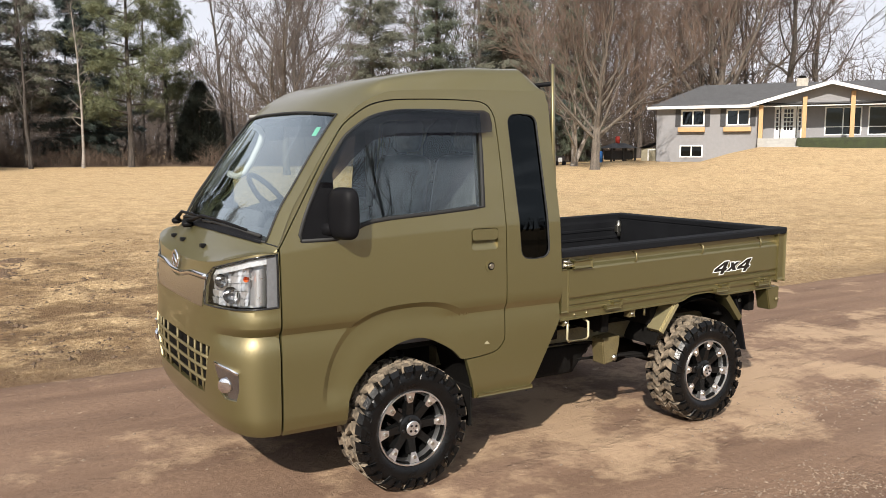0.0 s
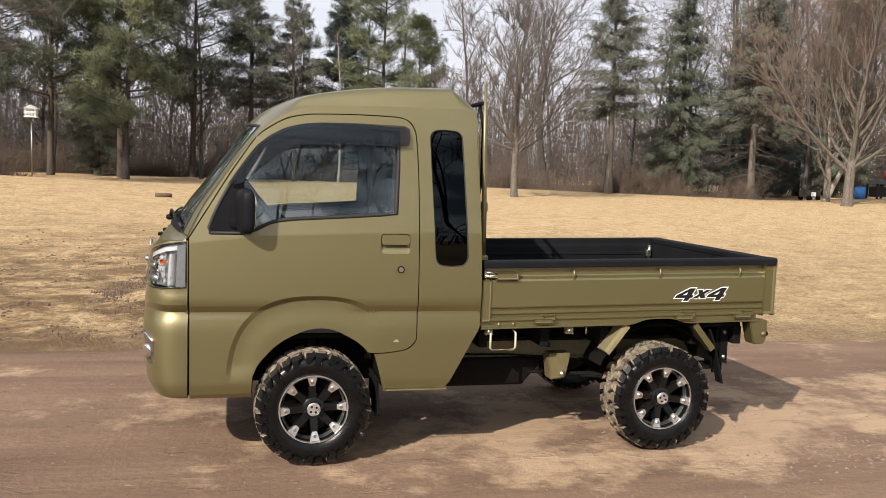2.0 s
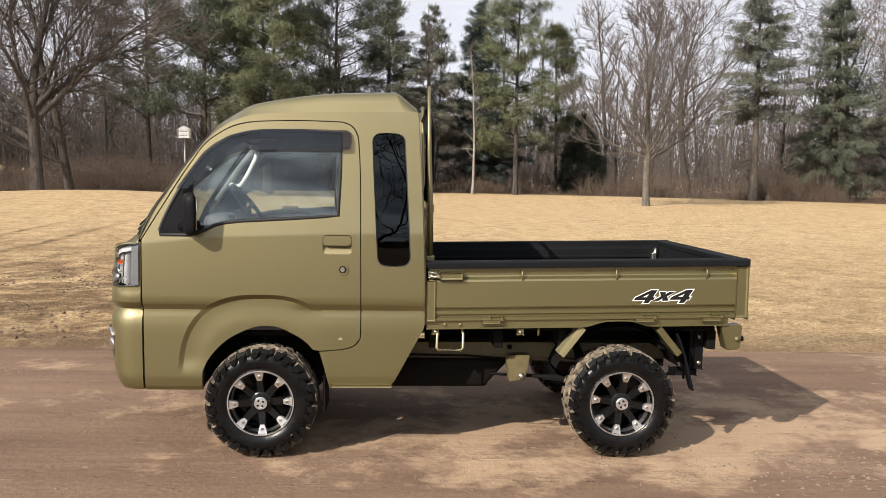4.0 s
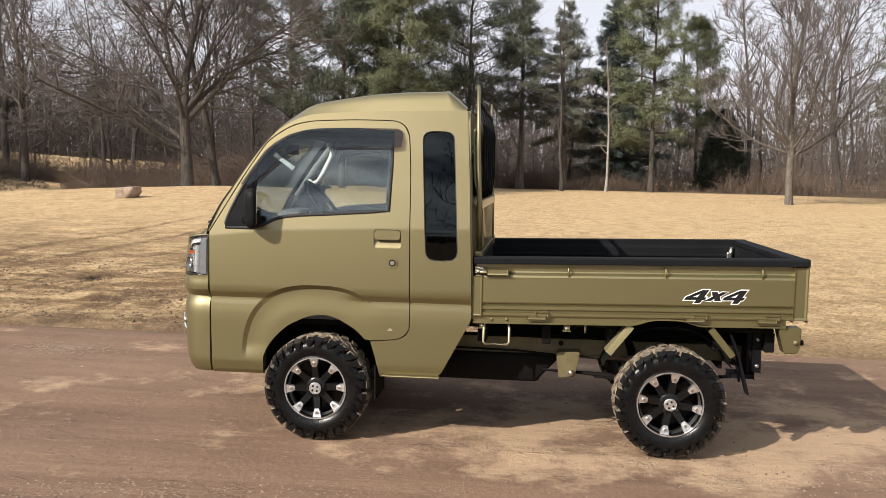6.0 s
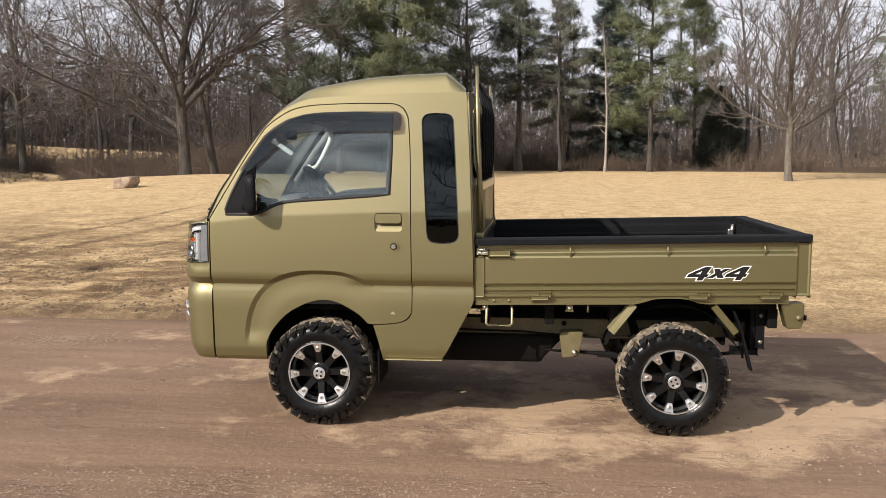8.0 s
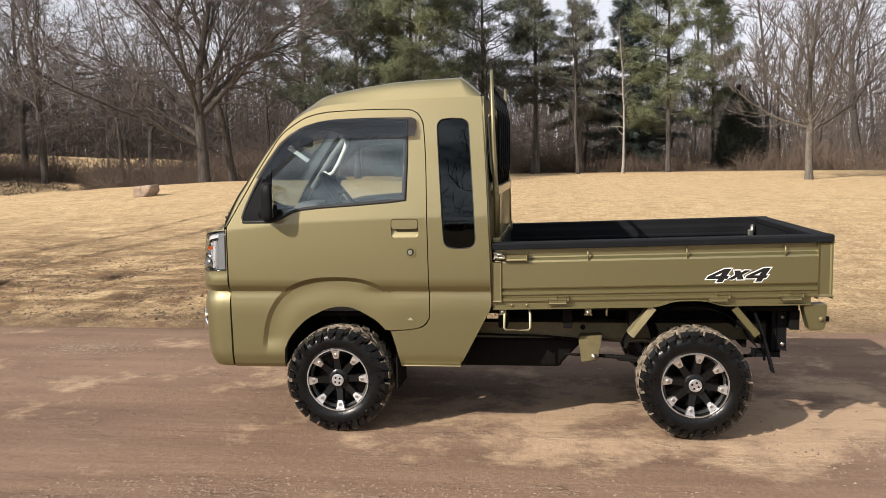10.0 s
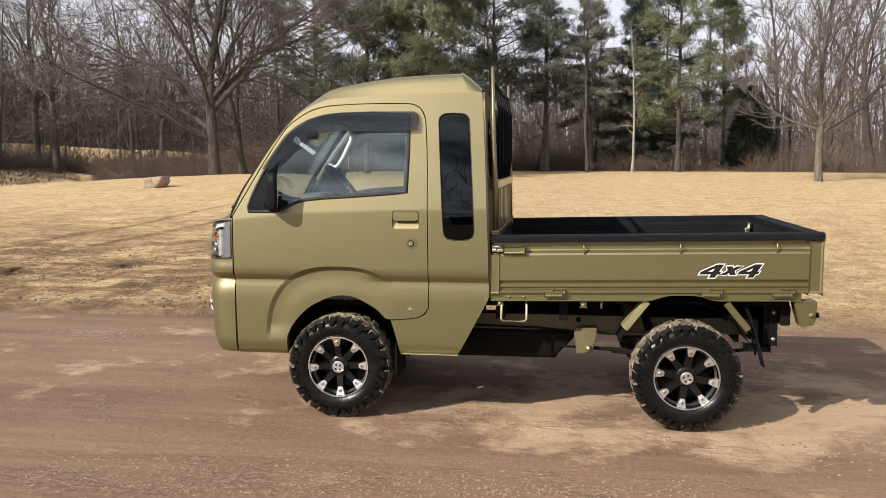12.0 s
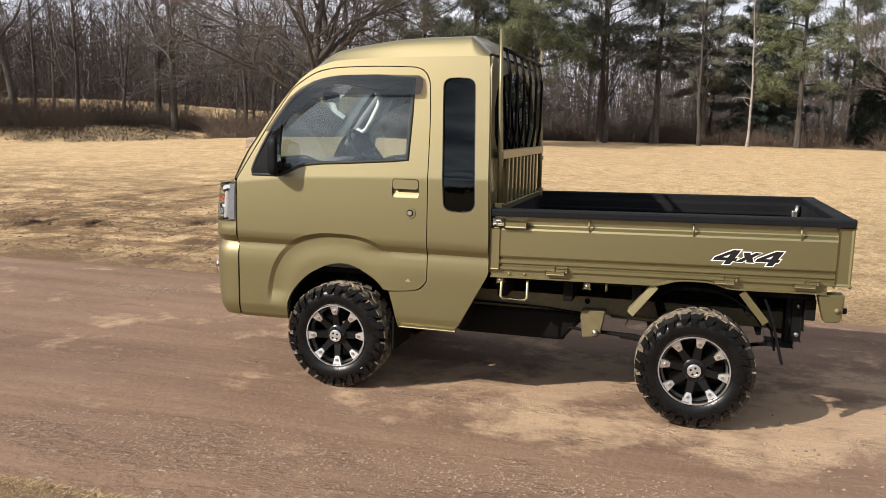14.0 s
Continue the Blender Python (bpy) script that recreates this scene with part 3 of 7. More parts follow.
# the folds of the flank, kept as edges so that they stay crisp, with rows of points beside them
def ring_at(rr, a):
    ca, sa = math.cos(a), math.sin(a)
    k = rr / ((abs(ca) / 0.425) ** 2.6 + (sa / 0.458) ** 2.6) ** (1 / 2.6)
    return (float(k * ca), float(0.40 + k * sa))


def off_ring(x, z):
    return x > 0.335 or flare_r(x, z) > 1.02


FOLDS, CREASE = [], []
for z in (0.770, 0.777, 0.806, 0.814):
    run = []
    for x in np.arange(-0.595, 0.845, 0.010):
        if off_ring(float(x), z):
            run.append((float(x), z))
        elif run:
            FOLDS.append(run)
            run = []
    FOLDS.append(run)
FOLDS.append([(float(x), lerp_table(float(x), WAIST_X, WAIST_Z)) for x in np.arange(-0.595, 0.845, 0.012)])
for rr in (0.945, 1.0):
    FOLDS.append([ring_at(rr, a) for a in np.linspace(0.35, math.pi - 0.14, 120)])
for dz in (-0.008, 0.008):
    CREASE += [(float(x), lerp_table(float(x), WAIST_X, WAIST_Z) + dz) for x in np.arange(-0.59, 0.84, 0.014)]
for z in (0.740, 0.760, 0.7915, 0.824, 0.838):
    CREASE += [(float(x), z) for x in np.arange(-0.59, 0.84, 0.014) if off_ring(float(x), z)]
for rr in (0.925, 0.9725, 1.018):
    CREASE += [ring_at(rr, a) for a in np.linspace(0.35, math.pi - 0.02, 90)]


def on_side(side):
    def place(x, z, off):
        return (x, side * (side_y(x, z) + off), z)
    return place


truck = tagged(new("truck"), "olive-green metallic lifted mini pickup with mud tyres on a dirt road", "truck")

def flowing(pts, n=4):
    """An open outline drawn smoothly through its points."""
    return [tuple(float(c) for c in curve_at(pts, i / n)) for i in range(n * (len(pts) - 1) + 1)]


EDGE = [(-0.612, 1.135), (-0.548, 1.274), (-0.484, 1.373), (-0.357, 1.556), (-0.232, 1.697), (-0.10, 1.768), (0.03, 1.789), (0.338, 1.803), (0.66, 1.808), (0.74, 1.81), (0.797, 1.81)]
EDGE = flowing(EDGE, 5)
ARCH = [(-0.308, 0.352), (-0.304, 0.451), (-0.280, 0.508), (-0.238, 0.563), (-0.19, 0.61), (-0.14, 0.644), (-0.05, 0.684), (0.03, 0.696), (0.10, 0.684), (0.177, 0.647), (0.23, 0.612), (0.27, 0.571)]
ARCH = ARCH[:1] + flowing(ARCH[1:], 4)
DOOR = [(-0.592, 0.352)] + ARCH + flowing([(0.298, 0.567), (0.36, 0.571), (0.44, 0.581), (0.478, 0.598), (0.500, 0.625), (0.508, 0.66), (0.508, 0.9), (0.505, 1.154), (0.50, 1.453), (0.489, 1.64), (0.478, 1.69), (0.455, 1.725), (0.42, 1.742),
                                    (0.37, 1.747), (0.2, 1.749), (0.027, 1.744), (-0.06, 1.737), (-0.147, 1.716), (-0.226, 1.672), (-0.29, 1.620), (-0.354, 1.53), (-0.417, 1.432), (-0.513, 1.272), (-0.596, 1.133)], 4) + [(-0.595, 0.95), (-0.594, 0.80), (-0.593, 0.65), (-0.592, 0.5)]
WINDOW = [(-0.505, 1.160), (-0.354, 1.160), (-0.29, 1.181), (-0.175, 1.226), (0.12, 1.248), (0.393, 1.268), (0.402, 1.50), (0.405, 1.69), (0.20, 1.702), (0.02, 1.699), (-0.08, 1.687), (-0.163, 1.662), (-0.23, 1.622), (-0.29, 1.573), (-0.354, 1.487), (-0.414, 1.395), (-0.48, 1.265), (-0.510, 1.185)]
WINDOW = WINDOW[:1] + flowing(WINDOW[1:6], 3) + WINDOW[6:8] + flowing(WINDOW[8:], 3)
BODY = [(0.352, 0.363), (0.326, 0.472)] + flowing([(0.30, 0.558), (0.36, 0.563), (0.44, 0.573), (0.484, 0.59), (0.508, 0.62), (0.516, 0.66), (0.516, 0.9), (0.513, 1.154), (0.508, 1.453), (0.497, 1.643), (0.485, 1.697), (0.46, 1.732), (0.42, 1.75),
        (0.37, 1.755), (0.2, 1.757), (0.027, 1.752), (-0.063, 1.745), (-0.151, 1.724), (-0.231, 1.679), (-0.296, 1.626), (-0.36, 1.535), (-0.424, 1.437), (-0.520, 1.277), (-0.604, 1.137)], 4) + EDGE + [
        (0.802, 1.79), (0.822, 1.449), (0.843, 0.94), (0.846, 0.70), (0.836, 0.672), (0.69, 0.40), (0.672, 0.382)]
QUARTER = soften([(0.563, 1.64), (0.565, 1.672), (0.585, 1.694), (0.62, 1.699), (0.68, 1.699), (0.715, 1.692), (0.735, 1.67), (0.738, 1.635), (0.770, 1.075), (0.768, 1.038), (0.748, 1.014), (0.715, 1.008), (0.65, 1.008), (0.615, 1.016), (0.598, 1.04), (0.594, 1.08)], 1)
def rrect(x0, x1, z0, z1, r, n=4):
    """A rectangle with round corners."""
    out = []
    for cx, cz, a0 in ((x1 - r, z1 - r, 0), (x0 + r, z1 - r, 90), (x0 + r, z0 + r, 180), (x1 - r, z0 + r, 270)):
        out += [(cx + r * math.cos(radians(a0 + 90 * k / n)), cz + r * math.sin(radians(a0 + 90 * k / n))) for k in range(n + 1)]
    return out


HANDLE = rrect(0.316, 0.464, 1.070, 1.170, 0.018)
DOOR = grown(DOOR, -0.0028)
HANDLE_FLAP = rrect(0.3195, 0.4605, 1.116, 1.1665, 0.015)
SAIL = [(-0.512, 1.157), (-0.352, 1.157), (-0.348, 1.492), (-0.414, 1.392), (-0.48, 1.262)]
PANE_OUT = [(-0.356, 1.158), (-0.29, 1.177), (-0.175, 1.222), (0.12, 1.244), (0.397, 1.264), (0.410, 1.695), (0.20, 1.707), (0.02, 1.704), (-0.163, 1.667), (-0.23, 1.627), (-0.29, 1.578), (-0.350, 1.492)]
VISOR_OUT = [(-0.424, 1.398), (-0.354, 1.500), (-0.293, 1.584), (-0.235, 1.632), (-0.165, 1.672), (-0.08, 1.696), (0.02, 1.707), (0.20, 1.711), (0.43, 1.709), (0.455, 1.695), (0.459, 1.65), (0.450, 1.610), (0.401, 1.606), (0.20, 1.606), (-0.03, 1.600), (-0.11, 1.589), (-0.165, 1.566), (-0.25, 1.505), (-0.32, 1.440), (-0.369, 1.396)]

for side in (-1, 1):
    S = on_side(side)
    fl = side > 0
    panel("cab_side", BODY, [QUARTER], S, 0.022, PAINT, truck, 0.025, flip=fl, extra=CREASE, crisp=12, lines=FOLDS)
    door = panel("door", DOOR, [WINDOW, HANDLE], S, 0.015, PAINT, truck, 0.022, flip=fl, extra=CREASE, crisp=12, lines=FOLDS)
    panel("gap_seal", [(-0.63, 0.36), (-0.30, 0.36), (-0.28, 0.72), (0.26, 0.72), (0.30, 0.55), (0.53, 0.55), (0.53, 1.70), (0.46, 1.765), (0.0, 1.765), (-0.16, 1.735), (-0.62, 1.14)], [[(-0.48, 1.19), (0.37, 1.28), (0.38, 1.67), (-0.05, 1.66), (-0.25, 1.58)]],
          lambda x, z, o: (x, side * (side_y(0.6, z) - 0.03 + o), z), 0.06, SEAL, truck, flip=fl)
    panel("window_pane", PANE_OUT, [], lambda x, z, o: (x, side * (side_y(0.6, z) - 0.014 + o), z), 0.06, PANE, door, flip=fl).visible_shadow = False
    panel("sail_panel", SAIL, [], lambda x, z, o: (x, side * (side_y(0.6, z) - 0.004 + o), z), 0.03, BLACK, door, 0.02, flip=fl)
    rim = []
    for (a, b) in WINDOW:
        rim.append((a, side * (side_y(a, b) - 0.004), b))
    tube("window_seal", rim + rim[:2], 0.0105, SEAL, door, "black rubber window seal", n=6)
    panel("rain_visor", VISOR_OUT, [], lambda x, z, o: (x, side * (side_y(0.6, z) + 0.012 + 0.014 * smooth01(1.71, 1.62, z) + o), z), 0.025, VISOR, door, 0.004, "smoked plastic rain visor", flip=fl)
    panel("quarter_pane", QUARTER, [], lambda x, z, o: (x, side * (side_y(x, z) - 0.012 + o), z), 0.05, PANE_DARK, truck, label="dark tinted quarter window", flip=fl)
    q = [(a, side * (side_y(a, b) - 0.006), b) for a, b in QUARTER]
    tube("quarter_seal", q + q[:2], 0.006, SEAL, truck, n=6)
    # handle, lock and small marks
    panel("handle_pocket", HANDLE, [], lambda x, z, o: (x, side * (side_y(x, z) - 0.004 - 0.020 * smooth01(1.069, 1.118, z) + o), z), 0.012, PAINT, door, flip=fl)
    panel("handle", HANDLE_FLAP, [], lambda x, z, o: (x, side * (side_y(x, z) + 0.003 + o), z), 0.012, PAINT, door, 0.014, flip=fl)
    b = disc_bm(0.420, side * (side_y(0.42, 0.99) + 0.002), 0.992, 0.030, 0.0045, 32, bevel=0.0015)
    part("lock_ring", b, PAINT, door)
    part("lock_recess", disc_bm(0.420, side * (side_y(0.42, 0.99) + 0.0035), 0.992, 0.0185, 0.004, 24, bevel=0.001), UNDER, door)
    part("lock_cylinder", disc_bm(0.420, side * (side_y(0.42, 0.99) + 0.008), 0.992, 0.0125, 0.006, 20, bevel=0.002), STEEL, door)
    V = [(0.392, side * (side_y(0.40, 0.62) + 0.0025), 0.622), (0.425, side * (side_y(0.41, 0.62) + 0.0025), 0.621), (0.410, side * (side_y(0.41, 0.64) + 0.0025), 0.638)]
    link_mesh("triangle_mark", V, [(0, 1, 2) if side < 0 else (2, 1, 0)], PALEOLIVE, door, "small pale triangle mark")
    # mirror on its arm
    mx, my = -0.338, side * 0.778
    b = bmesh.new()
    bmesh.ops.create_icosphere(b, subdivisions=4, radius=1.0)
    for v in b.verts:
        c = [math.copysign(abs(k) ** 0.6, k) for k in v.co]
        n_ = (abs(c[0]) ** 4 + abs(c[1]) ** 4 + abs(c[2]) ** 4) ** 0.25
        c = [k / n_ for k in c]
        thin = 1.0 - 0.10 * (c[0] < 0) * abs(c[0])
        v.co = (mx - 0.008 + 0.034 * c[0] + 0.30 * side * 0.068 * c[1] * thin, my + 0.068 * c[1] * thin, 1.270 + 0.108 * c[2] * thin)
    mir = part("side_mirror", b, BLACK, truck, "black plastic door mirror", smooth=True)
    oval = [(math.copysign(abs(math.cos(a)) ** 0.5, math.cos(a)) * 0.050, math.copysign(abs(math.sin(a)) ** 0.5, math.sin(a)) * 0.084) for a in np.linspace(0, 2 * math.pi, 40, endpoint=False)]
    panel("mirror_glass", oval, [], lambda u, w, o: (mx + 0.0266 + o - 0.30 * u, my - side * u, 1.270 + w), 0.05, CHROME, mir, 0.002, flip=not fl)
    tube("mirror_arm", [(-0.40, side * 0.690, 1.200), (-0.360, side * 0.715, 1.205), (-0.315, side * 0.765, 1.215)], [0.034, 0.030, 0.026], BLACK, mir, n=12)
    part("sill_flange", bm_box(0.362, 0.678, side * 0.690, side * 0.7125, 0.370, 0.384, 0.004), PAINT, truck)
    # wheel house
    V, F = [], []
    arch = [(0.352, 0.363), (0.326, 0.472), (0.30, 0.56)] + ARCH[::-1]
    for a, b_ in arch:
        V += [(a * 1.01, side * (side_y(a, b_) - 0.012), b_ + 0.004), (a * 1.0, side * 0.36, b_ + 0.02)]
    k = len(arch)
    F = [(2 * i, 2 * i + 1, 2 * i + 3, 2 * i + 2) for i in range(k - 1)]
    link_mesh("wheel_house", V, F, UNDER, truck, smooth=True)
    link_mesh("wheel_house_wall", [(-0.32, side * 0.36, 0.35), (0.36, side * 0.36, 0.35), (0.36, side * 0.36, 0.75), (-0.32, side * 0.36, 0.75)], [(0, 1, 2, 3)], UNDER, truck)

# roof, pillars and hood lip in one skin, with the windscreen's opening
SKIN = [(-0.606, 1.122, -0.815, 1.050), (-0.612, 1.135, -0.725, 1.172), (-0.548, 1.274, -0.645, 1.290), (-0.484, 1.373, -0.565, 1.392), (-0.357, 1.556, -0.425, 1.580), (-0.232, 1.697, -0.312, 1.728), (-0.10, 1.768, -0.17, 1.818), (0.03, 1.789, 0.0, 1.864),
        (0.338, 1.803, 0.31, 1.915), (0.66, 1.808, 0.64, 1.930), (0.74, 1.81, 0.69, 1.924), (0.797, 1.81, 0.795, 1.832)]
SKIN_N = [3.0, 2.3, 2.3, 2.3, 2.4, 2.8, 4.0, 5.5, 7.0, 8.0, 8.0, 8.0]


def skin_at(s, v, off=0.0):
    ex, ez, px, pz = curve_at(SKIN, s)
    n = lerp_table(s, range(len(SKIN_N)), SKIN_N)
    c = 1 - abs(v) ** n
    k6 = smooth01(5.6, 7.0, s) if s > 5.6 else 0.0
    if k6:
        c += k6 * (lerp_table(abs(v), (0.0, 0.3, 0.55, 0.72, 0.80, 0.86, 0.90, 0.93, 0.96, 1.0), (1.0, 0.995, 0.975, 0.945, 0.92, 0.885, 0.83, 0.72, 0.44, 0.0)) - c)
    if s < 1.0:
        k = (1 - abs(v) ** 3.2) ** (1 / 3.2)
        cx = k + (c - k) * s
    else:
        cx = c
    w = side_y(0.6, ez)
    x, z = ex + (px - ex) * cx, ez + (pz - ez) * c
    return Vector((x - 0.6 * off, v * (w + off * 0.4), z + off))


def skin_patch(name, s_lines, v_lines, material, parent, off=0.0, skip=None, label=""):
    V = [skin_at(s, v, off) for s in s_lines for v in v_lines]
    w = len(v_lines)
    F = []
    for i in range(len(s_lines) - 1):
        for j in range(w - 1):
            if skip and skip((s_lines[i] + s_lines[i + 1]) / 2, (v_lines[j] + v_lines[j + 1]) / 2):
                continue
            F.append((i * w + j, (i + 1) * w + j, (i + 1) * w + j + 1, i * w + j + 1))
    return link_mesh(name, V, F, material, parent, label, smooth=True)


GLASS_S = (1.12, 4.78)
GLASS_V = 0.895
vl = sorted(set([round(float(np.sin(a)), 4) for a in np.linspace(-np.pi / 2, np.pi / 2, 53)] + [-GLASS_V, GLASS_V]))
vl = [v for v in vl if abs(abs(v) - GLASS_V) < 1e-9 or abs(abs(v) - GLASS_V) > 0.008]
sl = [0.0, 0.15, 0.3, 0.45, 0.6, 0.75, 0.9, 1.0, 1.12] + list(np.linspace(1.12, 4.78, 20))[1:] + [4.9, 5.0, 5.2, 5.4, 5.6, 5.8, 6.0, 6.25, 6.5, 6.75, 7.0, 7.3, 7.6, 8.0, 8.4, 8.8, 9.1, 9.3, 9.5, 9.7, 9.85, 10.0, 10.25, 10.5, 10.75, 11.0]
skin_patch("roof", sl, vl, PAINT, truck, 0.0, lambda s, v: GLASS_S[0] < s < GLASS_S[1] and abs(v) < GLASS_V)
ws = skin_patch("windscreen", list(np.linspace(GLASS_S[0], GLASS_S[1], 16)), list(np.linspace(-GLASS_V, GLASS_V, 25)), PANE_FRONT, truck, -0.004, label="clear windscreen reflecting the sky")
ws.visible_shadow = False
ring = [skin_at(GLASS_S[0], v, 0.001) for v in np.linspace(-GLASS_V, GLASS_V, 21)] + [skin_at(s, GLASS_V, 0.001) for s in np.linspace(*GLASS_S, 14)[1:]] + [skin_at(GLASS_S[1], v, 0.001) for v in np.linspace(GLASS_V, -GLASS_V, 21)[1:]] + [skin_at(s, -GLASS_V, 0.001) for s in np.linspace(GLASS_S[1], GLASS_S[0], 14)[1:]]
tube("windscreen_seal", ring, 0.0055, SEAL, truck, n=6)
skin_patch("cowl", [1.0, 1.06, 1.14, 1.24], list(np.linspace(-0.86, 0.86, 21)), BLACK, truck, 0.006, label="black plastic cowl under the windscreen")

# front end
D_Z = (0.33, 0.37, 0.42, 0.52, 0.62, 0.70, 0.75, 0.82, 0.90, 1.00, 1.06, 1.13)
D_X = (0.175, 0.205, 0.228, 0.240, 0.246, 0.246, 0.240, 0.235, 0.230, 0.219, 0.210, 0.205)
SHELF_Z = (0.69, 0.728, 0.765, 0.775, 0.806, 0.815, 0.86, 0.885)
SHELF_D = (0.0, -0.002, -0.012, -0.013, 0.001, 0.003, 0.002, -0.002)


def front_top(th):
    v = abs(math.sin(th)) ** (2 / 3.2)
    return 1.122 - 0.072 * (1 - v ** 3.0)


def on_front(u, z, off):
    """u: metres along the front's bow from its middle."""
    th = max(-1.0, min(1.0, u / 0.80)) * math.pi / 2
    s, c = abs(math.sin(th)), max(0.0, math.cos(th))
    v = s ** (2 / 3.2)
    k = c ** (2 / 3.2)
    zz = min(z, front_top(th)) if z > 1.0 else z
    w = lerp_table(zz, SIDE_Z, SIDE_Y)
    off += lerp_table(zz, SHELF_Z, SHELF_D) * smooth01(0.27, 0.45, abs(u)) if 0.69 < zz < 0.885 else 0.0
    return (-0.605 - (lerp_table(zz, D_Z, D_X) + off) * k - off * 0.1, math.copysign(v * w + off * v, u) if u else 0.0, zz)


topl = [(u, front_top(u / 0.80 * math.pi / 2)) for u in np.linspace(0.80, -0.80, 61)]
FRONT = [(u, 0.352 + 0.012 * (1 - abs(u) / 0.8)) for u in np.linspace(-0.80, 0.80, 41)] + topl
LAMP = [(0.205, 0.884), (0.40, 0.888), (0.798, 0.898), (0.798, 1.114), (0.60, 1.098), (0.40, 1.070), (0.27, 1.046), (0.222, 1.015), (0.200, 0.955)]
FOG = [(0.335, 0.655), (0.48, 0.638), (0.54, 0.624), (0.535, 0.555), (0.505, 0.508), (0.40, 0.508), (0.368, 0.53)]
GRILLE = [(-0.20, 0.50), (0.20, 0.50), (0.285, 0.715), (-0.285, 0.715)]
mirror_poly = lambda p: [(-a, b) for a, b in p][::-1]
front = panel("front_panel", FRONT, [LAMP, mirror_poly(LAMP), FOG, mirror_poly(FOG), GRILLE], on_front, 0.018, PAINT, truck, 0.02, flip=False, extra=[(float(u), z) for z in (0.690, 0.709, 0.728, 0.746, 0.790, 0.838, 0.862) for u in np.arange(-0.79, 0.795, 0.012)], crisp=20, lines=[[(sg_ * float(u), z) for u in np.arange(0.30, 0.795, 0.010)] for z in (0.765, 0.775, 0.806, 0.815) for sg_ in (-1, 1)])
panel("grille_backing", [(-0.23, 0.48), (0.23, 0.48), (0.31, 0.73), (-0.31, 0.73)], [], lambda u, z, o: on_front(u, z, o - 0.035), 0.05, UNDER, truck)
for k in range(9):
    u = -0.24 + 0.06 * k
    lo = 0.50 if abs(u) < 0.2 else 0.50 + (abs(u) - 0.2) / 0.085 * 0.215
    tube("grille_bar", [on_front(u, z, -0.008) for z in np.linspace(lo, 0.715, 5)], 0.006, PAINT_DULL, front, n=6)
for z in (0.555, 0.61, 0.662):
    hw = 0.2 + (z - 0.5) / 0.215 * 0.085
    tube("grille_bar", [on_front(u, z, -0.004) for u in np.linspace(-hw, hw, 12)], 0.0075, PAINT_DULL, front, n=6)
tube("chrome_strip", [on_front(u, 1.002 + (-0.024 * math.exp(-(u / 0.055) ** 2)), 0.004) for u in np.linspace(-0.215, 0.215, 31)], 0.0125, CHROME, front, "chrome strip between the headlamps")
panel("nose_band", [(-0.195, 0.872), (0.195, 0.872), (0.200, 0.93), (0.21, 0.988), (0.06, 0.985), (0.0, 0.955), (-0.06, 0.985), (-0.21, 0.988), (-0.20, 0.93)], [], lambda u, z, o: on_front(u, z, o + 0.005), 0.03, NOSECHROME, front, 0.006, "wide chrome band across the nose")
tb, tf = [], []
tube_into(tb, tf, [(-0.838, 0.048 * math.cos(a), 1.035 + 0.036 * math.sin(a)) for a in np.linspace(0, 2 * math.pi, 25)], 0.006, 6, False)
tube_into(tb, tf, [(-0.840, -0.035, 1.012), (-0.843, 0.0, 1.052), (-0.840, 0.035, 1.012)], 0.006, 6)
link_mesh("emblem", tb, tf, CHROME, front, "plain chrome oval emblem", smooth=True)
# near-black strip set back behind the front panel's lower edge
panel("chin_strip", [(-0.62, 0.356), (0.62, 0.356), (0.62, 0.40), (-0.62, 0.40)], [], lambda u, z, o: (on_front(u, 0.36, -0.07)[0], on_front(u, 0.36, -0.07)[1], z - 0.02), 0.06, UNDER, truck)
